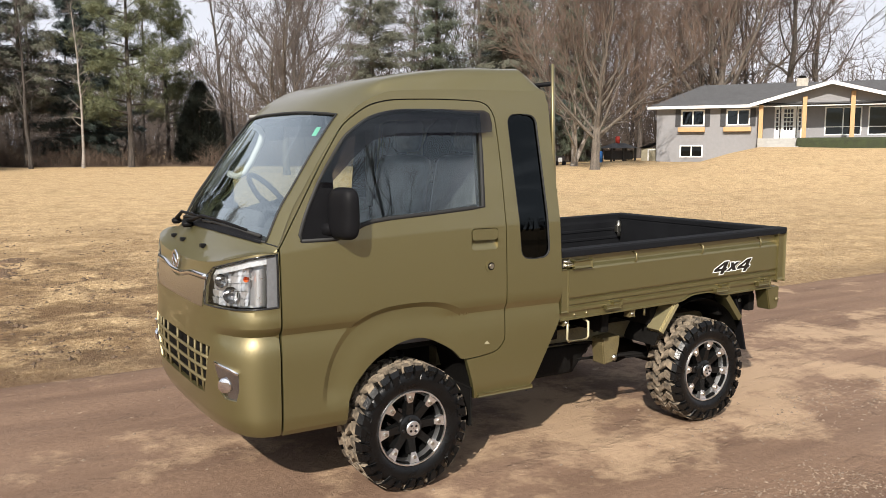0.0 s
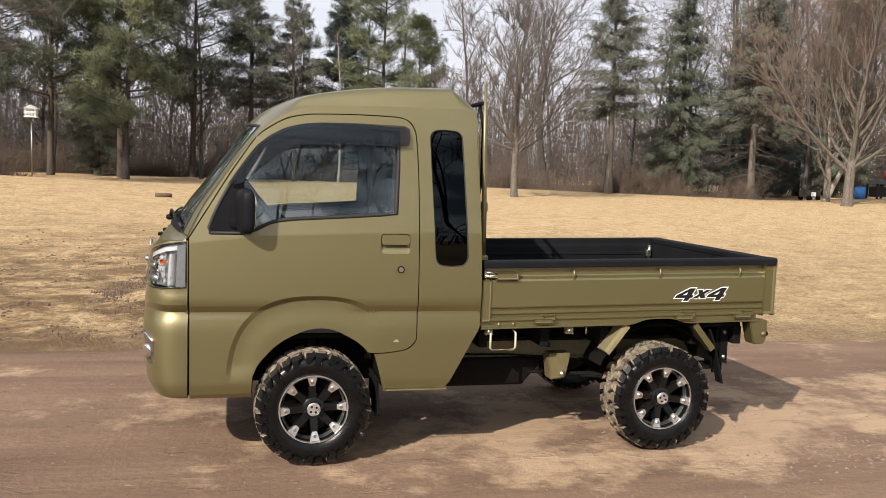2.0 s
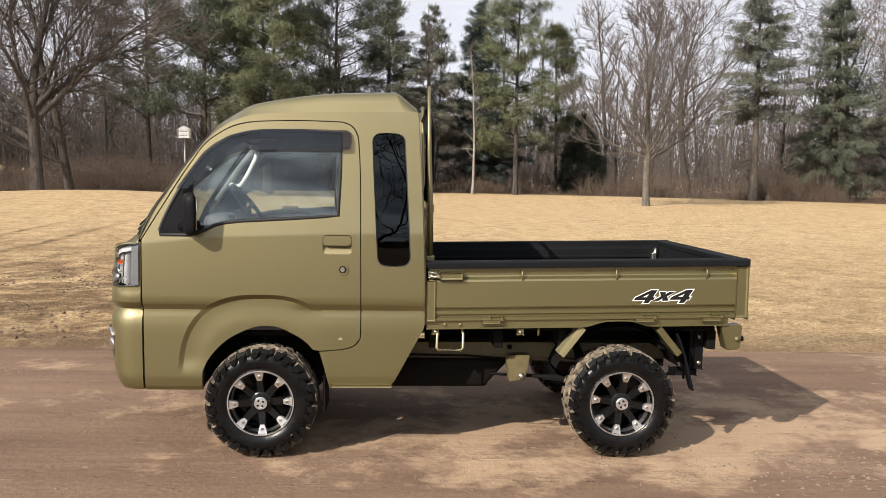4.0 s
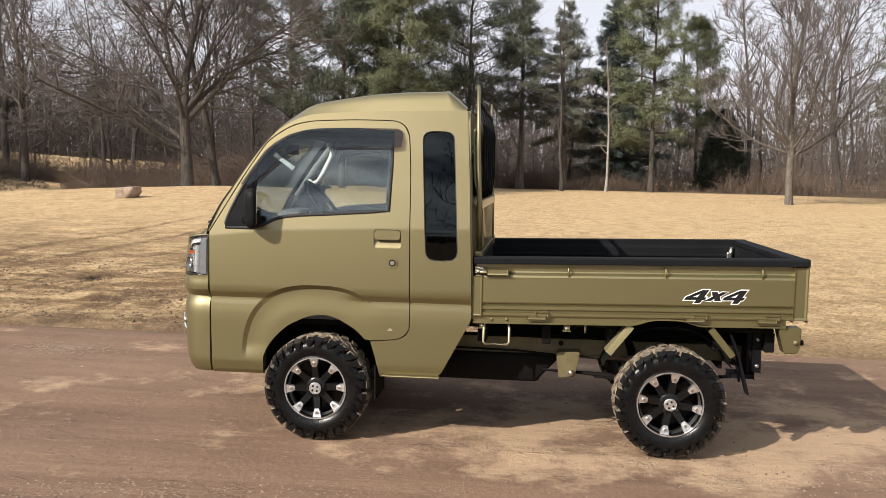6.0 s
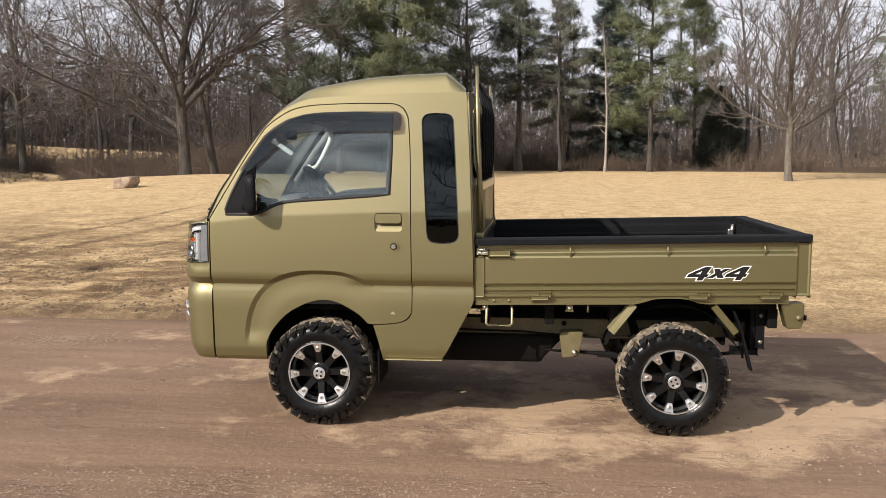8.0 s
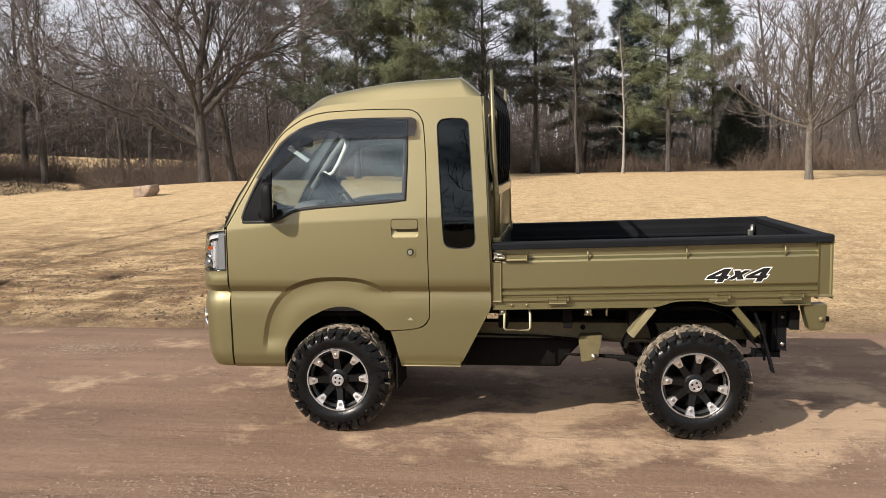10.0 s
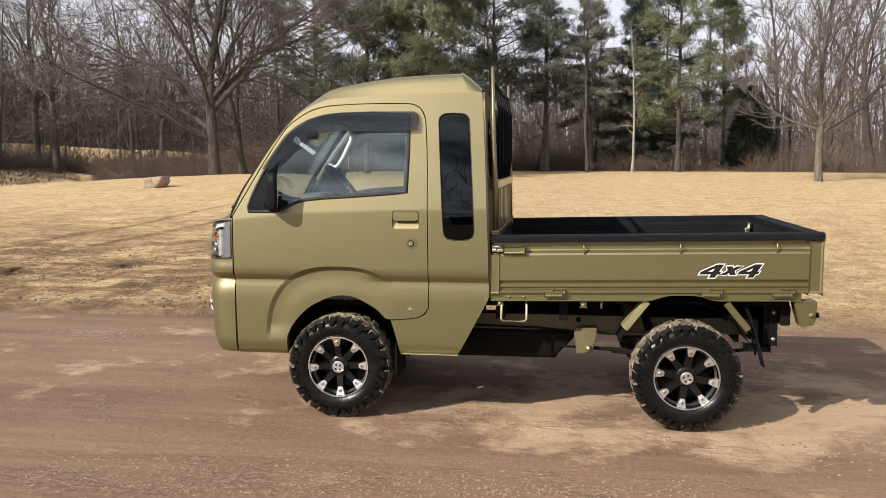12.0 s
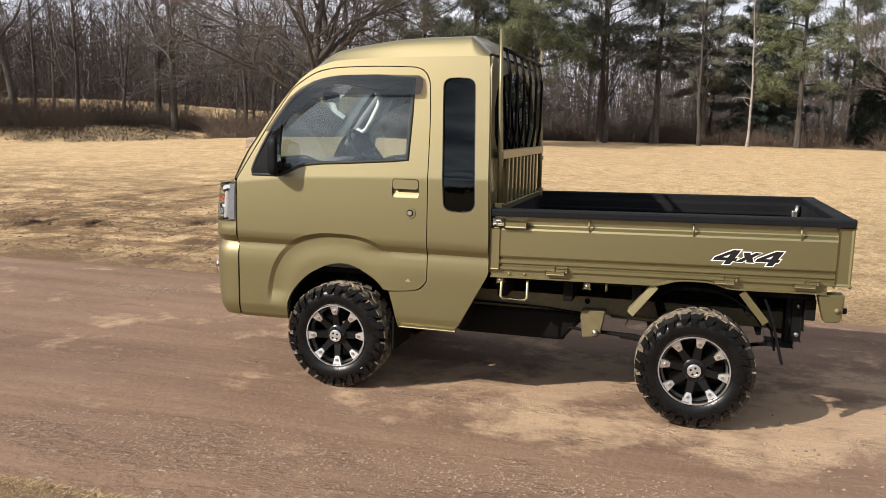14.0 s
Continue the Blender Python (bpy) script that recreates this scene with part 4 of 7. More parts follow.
for sgn in (-1, 1):
    poly = LAMP if sgn > 0 else mirror_poly(LAMP)
    lamp = panel("headlamp", poly, [], lambda u, z, o: on_front(u, z, o + 0.004), 0.03, LENS, front, 0.012, "clear headlamp lens")
    lamp.visible_shadow = False
    panel("lamp_bucket", poly, [], lambda u, z, o: on_front(u, z, o - 0.050), 0.03, LAMPSILVER, lamp)
    rim = [on_front(a, b_, -0.002) for a, b_ in densify(poly, 0.03)]
    tube("lamp_bezel", rim + rim[:2], 0.0045, GLOSSBLACK, lamp, n=6)
    panel("lamp_side_bezel", [(sgn * a, b_) for a, b_ in ((0.745, 0.90), (0.796, 0.902), (0.796, 1.112), (0.745, 1.108))][::sgn], [], lambda u, z, o: on_front(u, z, o - 0.010), 0.03, LAMPGREY, lamp)
    panel("lamp_side_reflector", [(sgn * a, b_) for a, b_ in ((0.575, 0.905), (0.740, 0.908), (0.740, 1.06), (0.585, 1.045))][::sgn], [], lambda u, z, o: on_front(u, z, o - 0.030 - 0.02 * math.sin(30 * u)), 0.02, LAMPCHROME, lamp)
    panel("lamp_brow", [(sgn * a, b_) for a, b_ in ((0.25, 1.010), (0.40, 1.036), (0.60, 1.064), (0.745, 1.075), (0.745, 1.102), (0.60, 1.090), (0.40, 1.062), (0.275, 1.038))][::sgn], [], lambda u, z, o: on_front(u, z, o - 0.014), 0.02, LAMPSILVER, lamp)
    # the cut facets of the reflector
    rl = random.Random(31)
    V, F = [], []
    for a_ in np.arange(0.225, 0.575, 0.036):
        for b_ in np.arange(0.896, 1.03, 0.031):
            if b_ > 1.0 and a_ < 0.29:
                continue
            c_ = [on_front(sgn * (a_ + du), b_ + dz + 0.05 * (a_ - 0.4), -0.030 + rl.uniform(-0.006, 0.006)) for du, dz in ((0.0, 0.0), (0.033, 0.0), (0.033, 0.028), (0.0, 0.028))]
            s_ = len(V)
            V += c_
            F += [(s_, s_ + 1, s_ + 2), (s_, s_ + 2, s_ + 3)] if sgn > 0 else [(s_ + 2, s_ + 1, s_), (s_ + 3, s_ + 2, s_)]
    link_mesh("faceted_reflector", V, F, LAMPCHROME, lamp, "bright faceted reflector")
    for uu, zz, rr, mt in ((0.335, 0.995, 0.030, SMOKECHROME), (0.44, 0.945, 0.036, SMOKECHROME), (0.575, 1.015, 0.012, AMBER)):
        p = Vector(on_front(sgn * uu, zz, -0.020))
        n_ = (Vector(on_front(sgn * uu, zz, 0.02)) - p).normalized()
        V, F = [], []
        rings = [(rr, 0.014), (rr * 0.92, 0.006), (rr * 0.6, -0.012), (rr * 0.25, -0.018), (rr * 0.22, 0.006), (0.002, 0.012)]
        tube_into(V, F, [p + n_ * d for _, d in rings], [r for r, _ in rings], 16, False)
        link_mesh("reflector", V, F, mt, lamp, smooth=True)
    fpoly = FOG if sgn > 0 else mirror_poly(FOG)
    fog = panel("fog_lamp_trim", fpoly, [], lambda u, z, o: on_front(u, z, o - 0.010 + 0.016 * smooth01(0.52, 0.66, z)), 0.02, SMOKECHROME, front, 0.01, "smoked chrome fog lamp surround")
    tube("surround_edge", [on_front(sgn * a, b_, 0.004) for a, b_ in ((0.335, 0.657), (0.40, 0.650), (0.48, 0.641), (0.54, 0.627))], 0.008, CHROME, fog, n=6)
    p = Vector(on_front(sgn * 0.415, 0.57, 0.0))
    n_ = (Vector(on_front(sgn * 0.415, 0.57, 0.03)) - p).normalized()
    V, F = [], []
    tube_into(V, F, [p - n_ * 0.006, p + n_ * 0.008, p + n_ * 0.012, p + n_ * 0.010], [0.032, 0.032, 0.026, 0.003], 16, False)
    link_mesh("fog_lens", V, F, CHROME, fog, smooth=True)

# joint between the pillars and the front panel
for sgn in (-1, 1):
    tube("pillar_seam", [skin_at(1.10, sgn * v, 0.0005) for v in np.linspace(0.90, 0.998, 6)], 0.0028, SEAL, truck, n=5)
# wipers and washer jets
for y0, y1, s1 in ((0.12, -0.50, 1.26), (0.55, -0.05, 1.26)):
    a = skin_at(0.93, y0 / 0.71, 0.03)
    m1 = skin_at(1.2, (y0 * 0.7 + y1 * 0.3) / 0.71, 0.035)
    c = skin_at(s1, y1 / 0.71, 0.014)
    wiper = tube("wiper", [a, m1, (m1 + c) / 2 + Vector((0, 0, 0.004)), c], [0.011, 0.008, 0.006, 0.005], BLACK, truck, "black windscreen wiper arm")
    tube("wiper_blade", [skin_at(1.2, (y0 * 0.75 + y1 * 0.25) / 0.71, 0.010), skin_at(1.24, (y0 + y1) / 2 / 0.71, 0.011), skin_at(1.22, (y1 - 0.10) / 0.71, 0.010)], 0.008, SEAL, wiper, n=6)
    part("wiper_pivot", disc_bm(a.x, a.y, a.z - 0.012, 0.026, 0.03, 16, "Z", 0.006), BLACK, wiper, smooth=True)
for y in (-0.22, 0.10, 0.30):
    c = skin_at(0.52, y / 0.71, 0.006)
    part("washer_jet", bm_box(c.x - 0.012, c.x + 0.012, c.y - 0.016, c.y + 0.016, c.z - 0.01, c.z + 0.008, 0.004), BLACK, truck)
c = skin_at(4.45, -0.72, 0.0)
link_mesh("sticker", [skin_at(4.18, -0.81, -0.007), skin_at(4.18, -0.76, -0.007), skin_at(4.42, -0.76, -0.007), skin_at(4.42, -0.81, -0.007)], [(0, 1, 2, 3)], mat("pale green paper", (0.15, 0.62, 0.38), 0.6), ws, "small green sticker inside the windscreen")

# rear wall of the cab
RW = 0.818
REAR = [(-0.69, 0.70), (0.69, 0.70), (0.705, 1.12), (0.635, 1.75), (0.60, 1.81), (-0.60, 1.81), (-0.635, 1.75), (-0.705, 1.12)]
RWIN = soften([(-0.60, 1.20), (0.60, 1.20), (0.57, 1.76), (-0.57, 1.76)], 2)
panel("cab_rear", REAR, [RWIN], lambda y, z, o: (RW + 0.045 - (z - 0.7) * 0.045 + o, y, z), 0.06, PAINT, truck, 0.03, flip=False)
panel("rear_pane", RWIN, [], lambda y, z, o: (RW + 0.03 - (z - 0.7) * 0.045 + o, y, z), 0.08, PANE_DARK, truck, label="dark tinted rear window")
# inside of the cab
part("cab_floor", bm_box(-0.60, 0.80, -0.66, 0.66, 0.66, 0.70, 0.01), GREYTRIM, truck)
part("rear_trim", bm_box(0.775, 0.795, -0.62, 0.62, 0.70, 1.34, 0.01), GREYTRIM, truck)
hl_s = [5.0, 5.4, 6.0, 6.5, 7.0, 8.0, 9.0]
skin_patch("headliner", hl_s, list(np.linspace(-0.93, 0.93, 17)), PALETRIM, truck, -0.03)
b = bm_box(-0.66, -0.36, -0.63, 0.63, 0.80, 1.155, 0.06)
dash = part("dashboard", b, GREYTRIM, truck, "dark grey dashboard", smooth=True)
part("instrument_hood", bm_box(-0.50, -0.33, 0.18, 0.52, 1.12, 1.225, 0.04), GREYTRIM, dash, smooth=True)
for yc in (-0.33, 0.33):
    seat = part("seat", bm_box(-0.02, 0.46, yc - 0.23, yc + 0.23, 0.86, 1.00, 0.05), FABRIC, truck, "grey cloth seat under wrinkled clear plastic", smooth=True)
    b = bm_box(0.0, 0.14, yc - 0.23, yc + 0.23, 0.0, 0.54, 0.055)
    bmesh.ops.transform(b, matrix=pose(0.39, 0, 0.98, 0, 10, 0), verts=b.verts)
    part("seat_back", b, FABRIC, seat, smooth=True)
    b = bm_box(0.03, 0.11, yc - 0.12, yc + 0.12, 0.56, 0.74, 0.035)
    bmesh.ops.transform(b, matrix=pose(0.39, 0, 0.98, 0, 10, 0), verts=b.verts)
    part("headrest", b, FABRIC, seat, smooth=True)
V, F = [], []
mw = pose(-0.235, 0.35, 1.255, 0, -38, 0)
tube_into(V, F, [mw @ Vector((0.0, 0.185 * math.cos(a), 0.185 * math.sin(a))) for a in np.linspace(0, 2 * math.pi, 33)], 0.014, 8, False)
for a in (0.2, math.pi - 0.2, -math.pi / 2):
    tube_into(V, F, [mw @ Vector((-0.02, 0.03 * math.cos(a), 0.03 * math.sin(a))), mw @ Vector((0, 0.18 * math.cos(a), 0.18 * math.sin(a)))], 0.014, 6)
tube_into(V, F, [mw @ Vector((-0.03, 0, 0)), mw @ Vector((-0.22, 0, -0.02))], [0.05, 0.03], 10)
link_mesh("steering_wheel", V, F, BLACK, truck, "black steering wheel", smooth=True)
for side in (1,):
    tube("grab_handle", [(-0.40, side * 0.585, 1.405), (-0.37, side * 0.548, 1.388), (-0.325, side * 0.54, 1.405), (-0.285, side * 0.537, 1.47), (-0.235, side * 0.535, 1.57), (-0.222, side * 0.535, 1.615), (-0.238, side * 0.545, 1.645), (-0.265, side * 0.575, 1.66)], 0.017, HANDLEGREY, truck, "white grab handle on the pillar", n=10)
    part("sun_visor_flap", bm_box(-0.30, -0.10, 0.10, 0.52, 1.70, 1.715, 0.006), PALETRIM, truck)
part("inner_mirror", bm_box(-0.36, -0.335, -0.11, 0.11, 1.575, 1.64, 0.01), BLACK, truck, smooth=True)
for side in (-1, 1):
    panel("door_card", [(-0.52, 0.72), (0.48, 0.72), (0.48, 1.25), (0.39, 1.245), (-0.17, 1.205), (-0.35, 1.14), (-0.52, 1.13)], [], lambda x, z, o: (x, side * (side_y(0.6, z) - 0.055 + o), z), 0.1, GREYTRIM, truck, 0.01, flip=side > 0)
    tube("pillar_trim", [(-0.50, side * 0.63, 1.30), (-0.36, side * 0.61, 1.50), (-0.23, side * 0.59, 1.66), (-0.08, side * 0.585, 1.72)], 0.024, PILLARGREY, truck)
    tube("pillar_trim", [(0.47, side * 0.62, 1.20), (0.45, side * 0.585, 1.68)], 0.028, PILLARGREY, truck)

# ---- load bed ----
def rake(ob):
    for v in ob.data.vertices:
        v.co.z += 0.0195 * (v.co.x - 0.85)
    return ob


def extrude_profile(name, prof, x0, x1, material, parent, label="", ends=True, xs=2):
    """A closed outline in y and z drawn out along x."""
    V, F = [], []
    n = len(prof)
    st = list(np.linspace(x0, x1, xs))
    for x in st:
        V += [(x, y, z) for y, z in prof]
    for i in range(len(st) - 1):
        for k in range(n):
            k2 = (k + 1) % n
            F.append((i * n + k, i * n + k2, (i + 1) * n + k2, (i + 1) * n + k))
    if ends:
        F += [tuple(range(n))[::-1], tuple((len(st) - 1) * n + k for k in range(n))]
    bm = bmesh.new()
    vs = [bm.verts.new(v) for v in V]
    for f in F:
        bm.faces.new([vs[i] for i in f])
    return part(name, bm, material, parent, label)


BX0, BX1 = 0.856, 2.566
for side in (-1, 1):
    outer = [(0.684, 1.000), (0.684, 0.958), (0.687, 0.952), (0.703, 0.938), (0.7065, 0.928), (0.7065, 0.795), (0.703, 0.789), (0.693, 0.784), (0.693, 0.780), (0.7045, 0.774), (0.7045, 0.757), (0.694, 0.751), (0.694, 0.744), (0.7045, 0.738), (0.7045, 0.724), (0.702, 0.720)]
    prof = [(side * a, b) for a, b in outer] + [(side * 0.660, 0.720), (side * 0.660, 1.000)]
    gate = rake(extrude_profile("side_gate", prof, BX0 + 0.012, 2.500, PAINT, truck))
    rake(part("gate_end", bm_box(2.497, BX1, side * 0.655, side * 0.704, 0.722, 0.995, 0.012), PAINT, truck, smooth=False))
    rake(part("gate_front_edge", bm_box(BX0 - 0.002, BX0 + 0.045, side * 0.66, side * 0.7085, 0.722, 0.936, 0.006), PAINT, gate))
    # lower rail with its arch over the wheel
    V, F = [], []
    st = np.linspace(BX0, 2.47, 70)
    for x in st:
        lift = 0.030 * math.exp(-((x - 1.87) / 0.13) ** 4)
        z0 = 0.682 + lift
        V += [(x, side * 0.692, 0.7185), (x, side * 0.692, z0 + 0.006), (x, side * 0.702, z0 + 0.004), (x, side * 0.702, z0 - 0.004), (x, side * 0.60, z0 - 0.004), (x, side * 0.60, 0.7185)]
    for i in range(len(st) - 1):
        for k in range(6):
            F.append((i * 6 + k, i * 6 + (k + 1) % 6, (i + 1) * 6 + (k + 1) % 6, (i + 1) * 6 + k))
    rail = rake(link_mesh("deck_rail", V, F, PAINT, truck))
    cap = [(0.655, 0.998), (0.712, 0.998), (0.7135, 1.004), (0.7135, 1.026), (0.708, 1.034), (0.650, 1.036), (0.640, 1.030), (0.640, 1.0), (0.636, 0.98), (0.636, 0.735), (0.655, 0.735)]
    rake(extrude_profile("bed_lining", [(side * a, b) for a, b in cap], BX0, BX1 + 0.004, LINER, truck, "black rubber bed lining and rail cap"))
    for zz in (0.80, 0.86, 0.92):
        rake(part("lining_rib", bm_box(BX0 + 0.02, 2.50, side * 0.630, side * 0.640, zz, zz + 0.02, 0.004), LINER, truck))
    for x in (1.354, 1.854, 2.338):
        rake(tube("rope_hook", [(x, side * 0.690, 0.985), (x, side * 0.712, 0.978), (x + 0.001, side * 0.714, 0.955), (x + 0.003, side * 0.708, 0.938), (x + 0.004, side * 0.700, 0.932)], 0.0052, PAINT, gate, n=7))
    for x in (1.205, 2.02, 2.38):
        h = rake(part("hinge", bm_box(x - 0.058, x + 0.036, side * 0.700, side * 0.722, 0.708, 0.728, 0.004), PAINT, gate))
        rake(part("hinge_knuckle", bm_box(x - 0.012, x + 0.05, side * 0.700, side * 0.717, 0.722, 0.742, 0.006), PAINT, h))
    lever = rake(part("gate_latch", bm_box(0.925, 1.040, side * 0.704, side * 0.722, 0.941, 0.977, 0.010), PAINT, gate, "olive latch lever"))
    rake(part("latch_arm", bm_box(0.885, 0.93, side * 0.703, side * 0.716, 0.950, 0.968, 0.005), PAINT, lever))
    rake(part("latch_plate", bm_box(0.862, 0.905, side * 0.692, side * 0.706, 0.950, 0.985, 0.004), STEEL, lever))
    rake(tube("latch_wire", [(0.868, side * 0.712, 0.978), (0.90, side * 0.716, 0.975), (0.93, side * 0.714, 0.962), (0.87, side * 0.712, 0.956)], 0.005, STEEL, lever, n=6))
    for x in (0.955, 1.035):
        rake(part("rail_rivet", disc_bm(x, side * 0.694, 0.700, 0.008, 0.012, 12, bevel=0.002), PAINT, rail, smooth=True))
    # step loop, stays and flaps below
    tube("tie_loop", [(0.915, side * 0.66, 0.668), (0.915, side * 0.69, 0.655), (0.912, side * 0.692, 0.58), (0.922, side * 0.692, 0.567), (1.04, side * 0.692, 0.567), (1.051, side * 0.692, 0.58), (1.051, side * 0.69, 0.655), (1.045, side * 0.66, 0.668)], 0.0065, PALEOLIVE, truck, "pale olive tie-down loop")
    for x in (0.905, 1.355):
        lb = part("loop_bracket", bm_box(x - 0.016, x + 0.016, side * 0.65, side * 0.688, 0.650, 0.684, 0.006), PAINT_DULL, truck)
        part("bolt", disc_bm(x, side * 0.690, 0.664, 0.010, 0.010, 12, bevel=0.002), STEEL, lb, smooth=True)
    tube("drain_pin", [(1.452, side * 0.68, 0.69), (1.452, side * 0.68, 0.645)], 0.006, PAINT_DULL, truck)
    for (xa, za), (xb, zb), w in (((1.690, 0.690), (1.575, 0.540), 0.105), ((2.098, 0.690), (2.215, 0.548), 0.055)):
        d = Vector((xb - xa, 0, zb - za)).normalized()
        n_ = Vector((d.z, 0, -d.x))
        b = bmesh.new()
        for k in range(3 if w > 0.08 else 1):
            o = (k - 1) * 0.022 if w > 0.08 else 0.0
            c0, c1 = Vector((xa, 0, za)) + n_ * o * 0.35, Vector((xb, 0, zb)) + n_ * o * 0.35
            hw = 0.0105 if w > 0.08 else 0.017
            vs = []
            for c in (c0, c1):
                for sx, sy in ((-1, 0.690), (1, 0.690), (1, 0.60), (-1, 0.60)):
                    vs.append(b.verts.new(c + n_ * sx * hw + Vector((0, side * (sy - 0.004 * k), 0))))
            for f in ((0, 1, 2, 3), (7, 6, 5, 4), (0, 4, 5, 1), (1, 5, 6, 2), (2, 6, 7, 3), (3, 7, 4, 0)):
                b.faces.new([vs[i] for i in f])
        part("fender_stay", b, STAYPAINT if w > 0.08 else PAINT, truck)
    V, F = [], []
    for j, z in enumerate(np.linspace(0.66, 0.345, 8)):
        for y in (0.60, 0.66):
            V.append((2.20 + 0.10 * (j / 7) ** 0.8, side * y, z))
        for y in (0.66, 0.60):
            V.append((2.212 + 0.10 * (j / 7) ** 0.8, side * y, z))
    F = [(4 * j + k, 4 * j + (k + 1) % 4, 4 * j + 4 + (k + 1) % 4, 4 * j + 4 + k) for j in range(7) for k in range(4)] + [(28, 29, 30, 31)]
    link_mesh("mud_flap", V, F, BLACK, truck, "black rubber mud flap")
    b = bmesh.new()
    pr = [(2.435, 0.705), (2.552, 0.712), (2.546, 0.600), (2.535, 0.578), (2.470, 0.574)]
    fr = [b.verts.new((x, side * 0.692, z)) for x, z in pr]
    bk = [b.verts.new((x, side * 0.60, z)) for x, z in pr]
    b.faces.new(fr)
    b.faces.new(bk[::-1])
    for i in range(5):
        b.faces.new((fr[i], bk[i], bk[(i + 1) % 5], fr[(i + 1) % 5]))
    bmesh.ops.bevel(b, geom=b.edges[:], offset=0.006, segments=2, affect="EDGES")
    tail = part("tail_bracket", b, PAINT, truck)
    part("bolt", disc_bm(2.523, side * 0.697, 0.636, 0.014, 0.012, 14, bevel=0.003), PAINT_DULL, tail, smooth=True)
    tube("tail_stub", [(2.54, side * 0.66, 0.632), (2.568, side * 0.66, 0.632)], 0.015, BLACK, tail)
    # inner arch over the rear wheel
    V, F = [], []
    for a in np.linspace(radians(160), radians(22), 20):
        V += [(1.89 + 0.36 * math.cos(a), side * 0.665, 0.345 + 0.345 * math.sin(a)), (1.89 + 0.36 * math.cos(a), side * 0.40, 0.345 + 0.345 * math.sin(a))]
    F = [(2 * i, 2 * i + 1, 2 * i + 3, 2 * i + 2) for i in range(19)]
    link_mesh("inner_arch", V, F, UNDER, truck, smooth=True)

rake(part("bed_floor", bm_box(BX0, BX1 - 0.03, -0.65, 0.65, 0.715, 0.738, 0.004), LINER, truck, "black bed floor"))
for k in range(9):
    y = -0.52 + 0.13 * k
    rake(part("floor_rib", bm_box(BX0 + 0.03, 2.50, y - 0.03, y + 0.03, 0.7385, 0.748, 0.004), LINER, truck))
tg = rake(part("tailgate", bm_box(BX1 - 0.045, BX1 - 0.004, -0.655, 0.655, 0.722, 0.995, 0.008), PAINT, truck))
rake(part("tailgate_lining", bm_box(BX1 - 0.075, BX1 + 0.006, -0.702, 0.702, 0.9975, 1.0345, 0.008), LINER, tg))
rake(part("tailgate_inner", bm_box(BX1 - 0.072, BX1 - 0.046, -0.636, 0.636, 0.735, 0.999, 0.006), LINER, tg))
rake(part("bed_front", bm_box(BX0 + 0.001, BX0 + 0.03, -0.655, 0.655, 0.722, 1.03, 0.006), LINER, truck))
# hardware hanging inside the far rear corner
for dx, dz in ((0.0, 0.0), (0.045, -0.01)):
    hw = rake(tube("chain_strap", [(2.475 + dx, 0.628, 0.985 + dz), (2.47 + dx, 0.622, 0.95 + dz), (2.462 + dx, 0.615, 0.915 + dz), (2.468 + dx, 0.612, 0.875 + dz)], [0.013, 0.018, 0.012, 0.014], STEEL, truck, "steel tailgate latch inside the bed", n=8))
rake(part("corner_latch", bm_box(2.44, 2.475, 0.600, 0.634, 0.905, 0.955, 0.006), STEEL, truck))

# guard frame behind the cab
guard = rake(part("guard_rail", bm_box(0.862, 0.890, -0.63, 0.63, 1.285, 1.335, 0.006), PAINT, truck, "olive headache rack behind the cab"))
for y in (-0.618, 0.618):
    tube("guard_post", [(0.876, y, 0.99), (0.872, y, 1.30), (0.862, y, 1.60), (0.856, y, 1.945)], [0.015, 0.015, 0.012, 0.008], PAINT, guard)
    part("post_foot", bm_box(0.852, 0.896, y - 0.03, y + 0.03, 1.005, 1.06, 0.006), PAINT, guard)
tube("guard_top_bar", [(0.858, -0.618, 1.85), (0.858, 0.618, 1.85)], 0.011, BLACK, guard)
for k in range(9):
    y = -0.44 + 0.11 * k
    part("guard_slat", bm_box(0.866, 0.884, y - 0.018, y + 0.018, 1.04, 1.286, 0.004), PAINT, guard)
part("guard_sill", bm_box(0.862, 0.888, -0.60, 0.60, 1.012, 1.045, 0.005), PAINT, guard)
for k in range(6):
    y = -0.5 + 0.2 * k
    tube("guard_bar", [(0.868, y, 1.33), (0.885, y, 1.45), (0.885, y, 1.72), (0.860, y, 1.85)], 0.009, BLACK, guard, n=6)

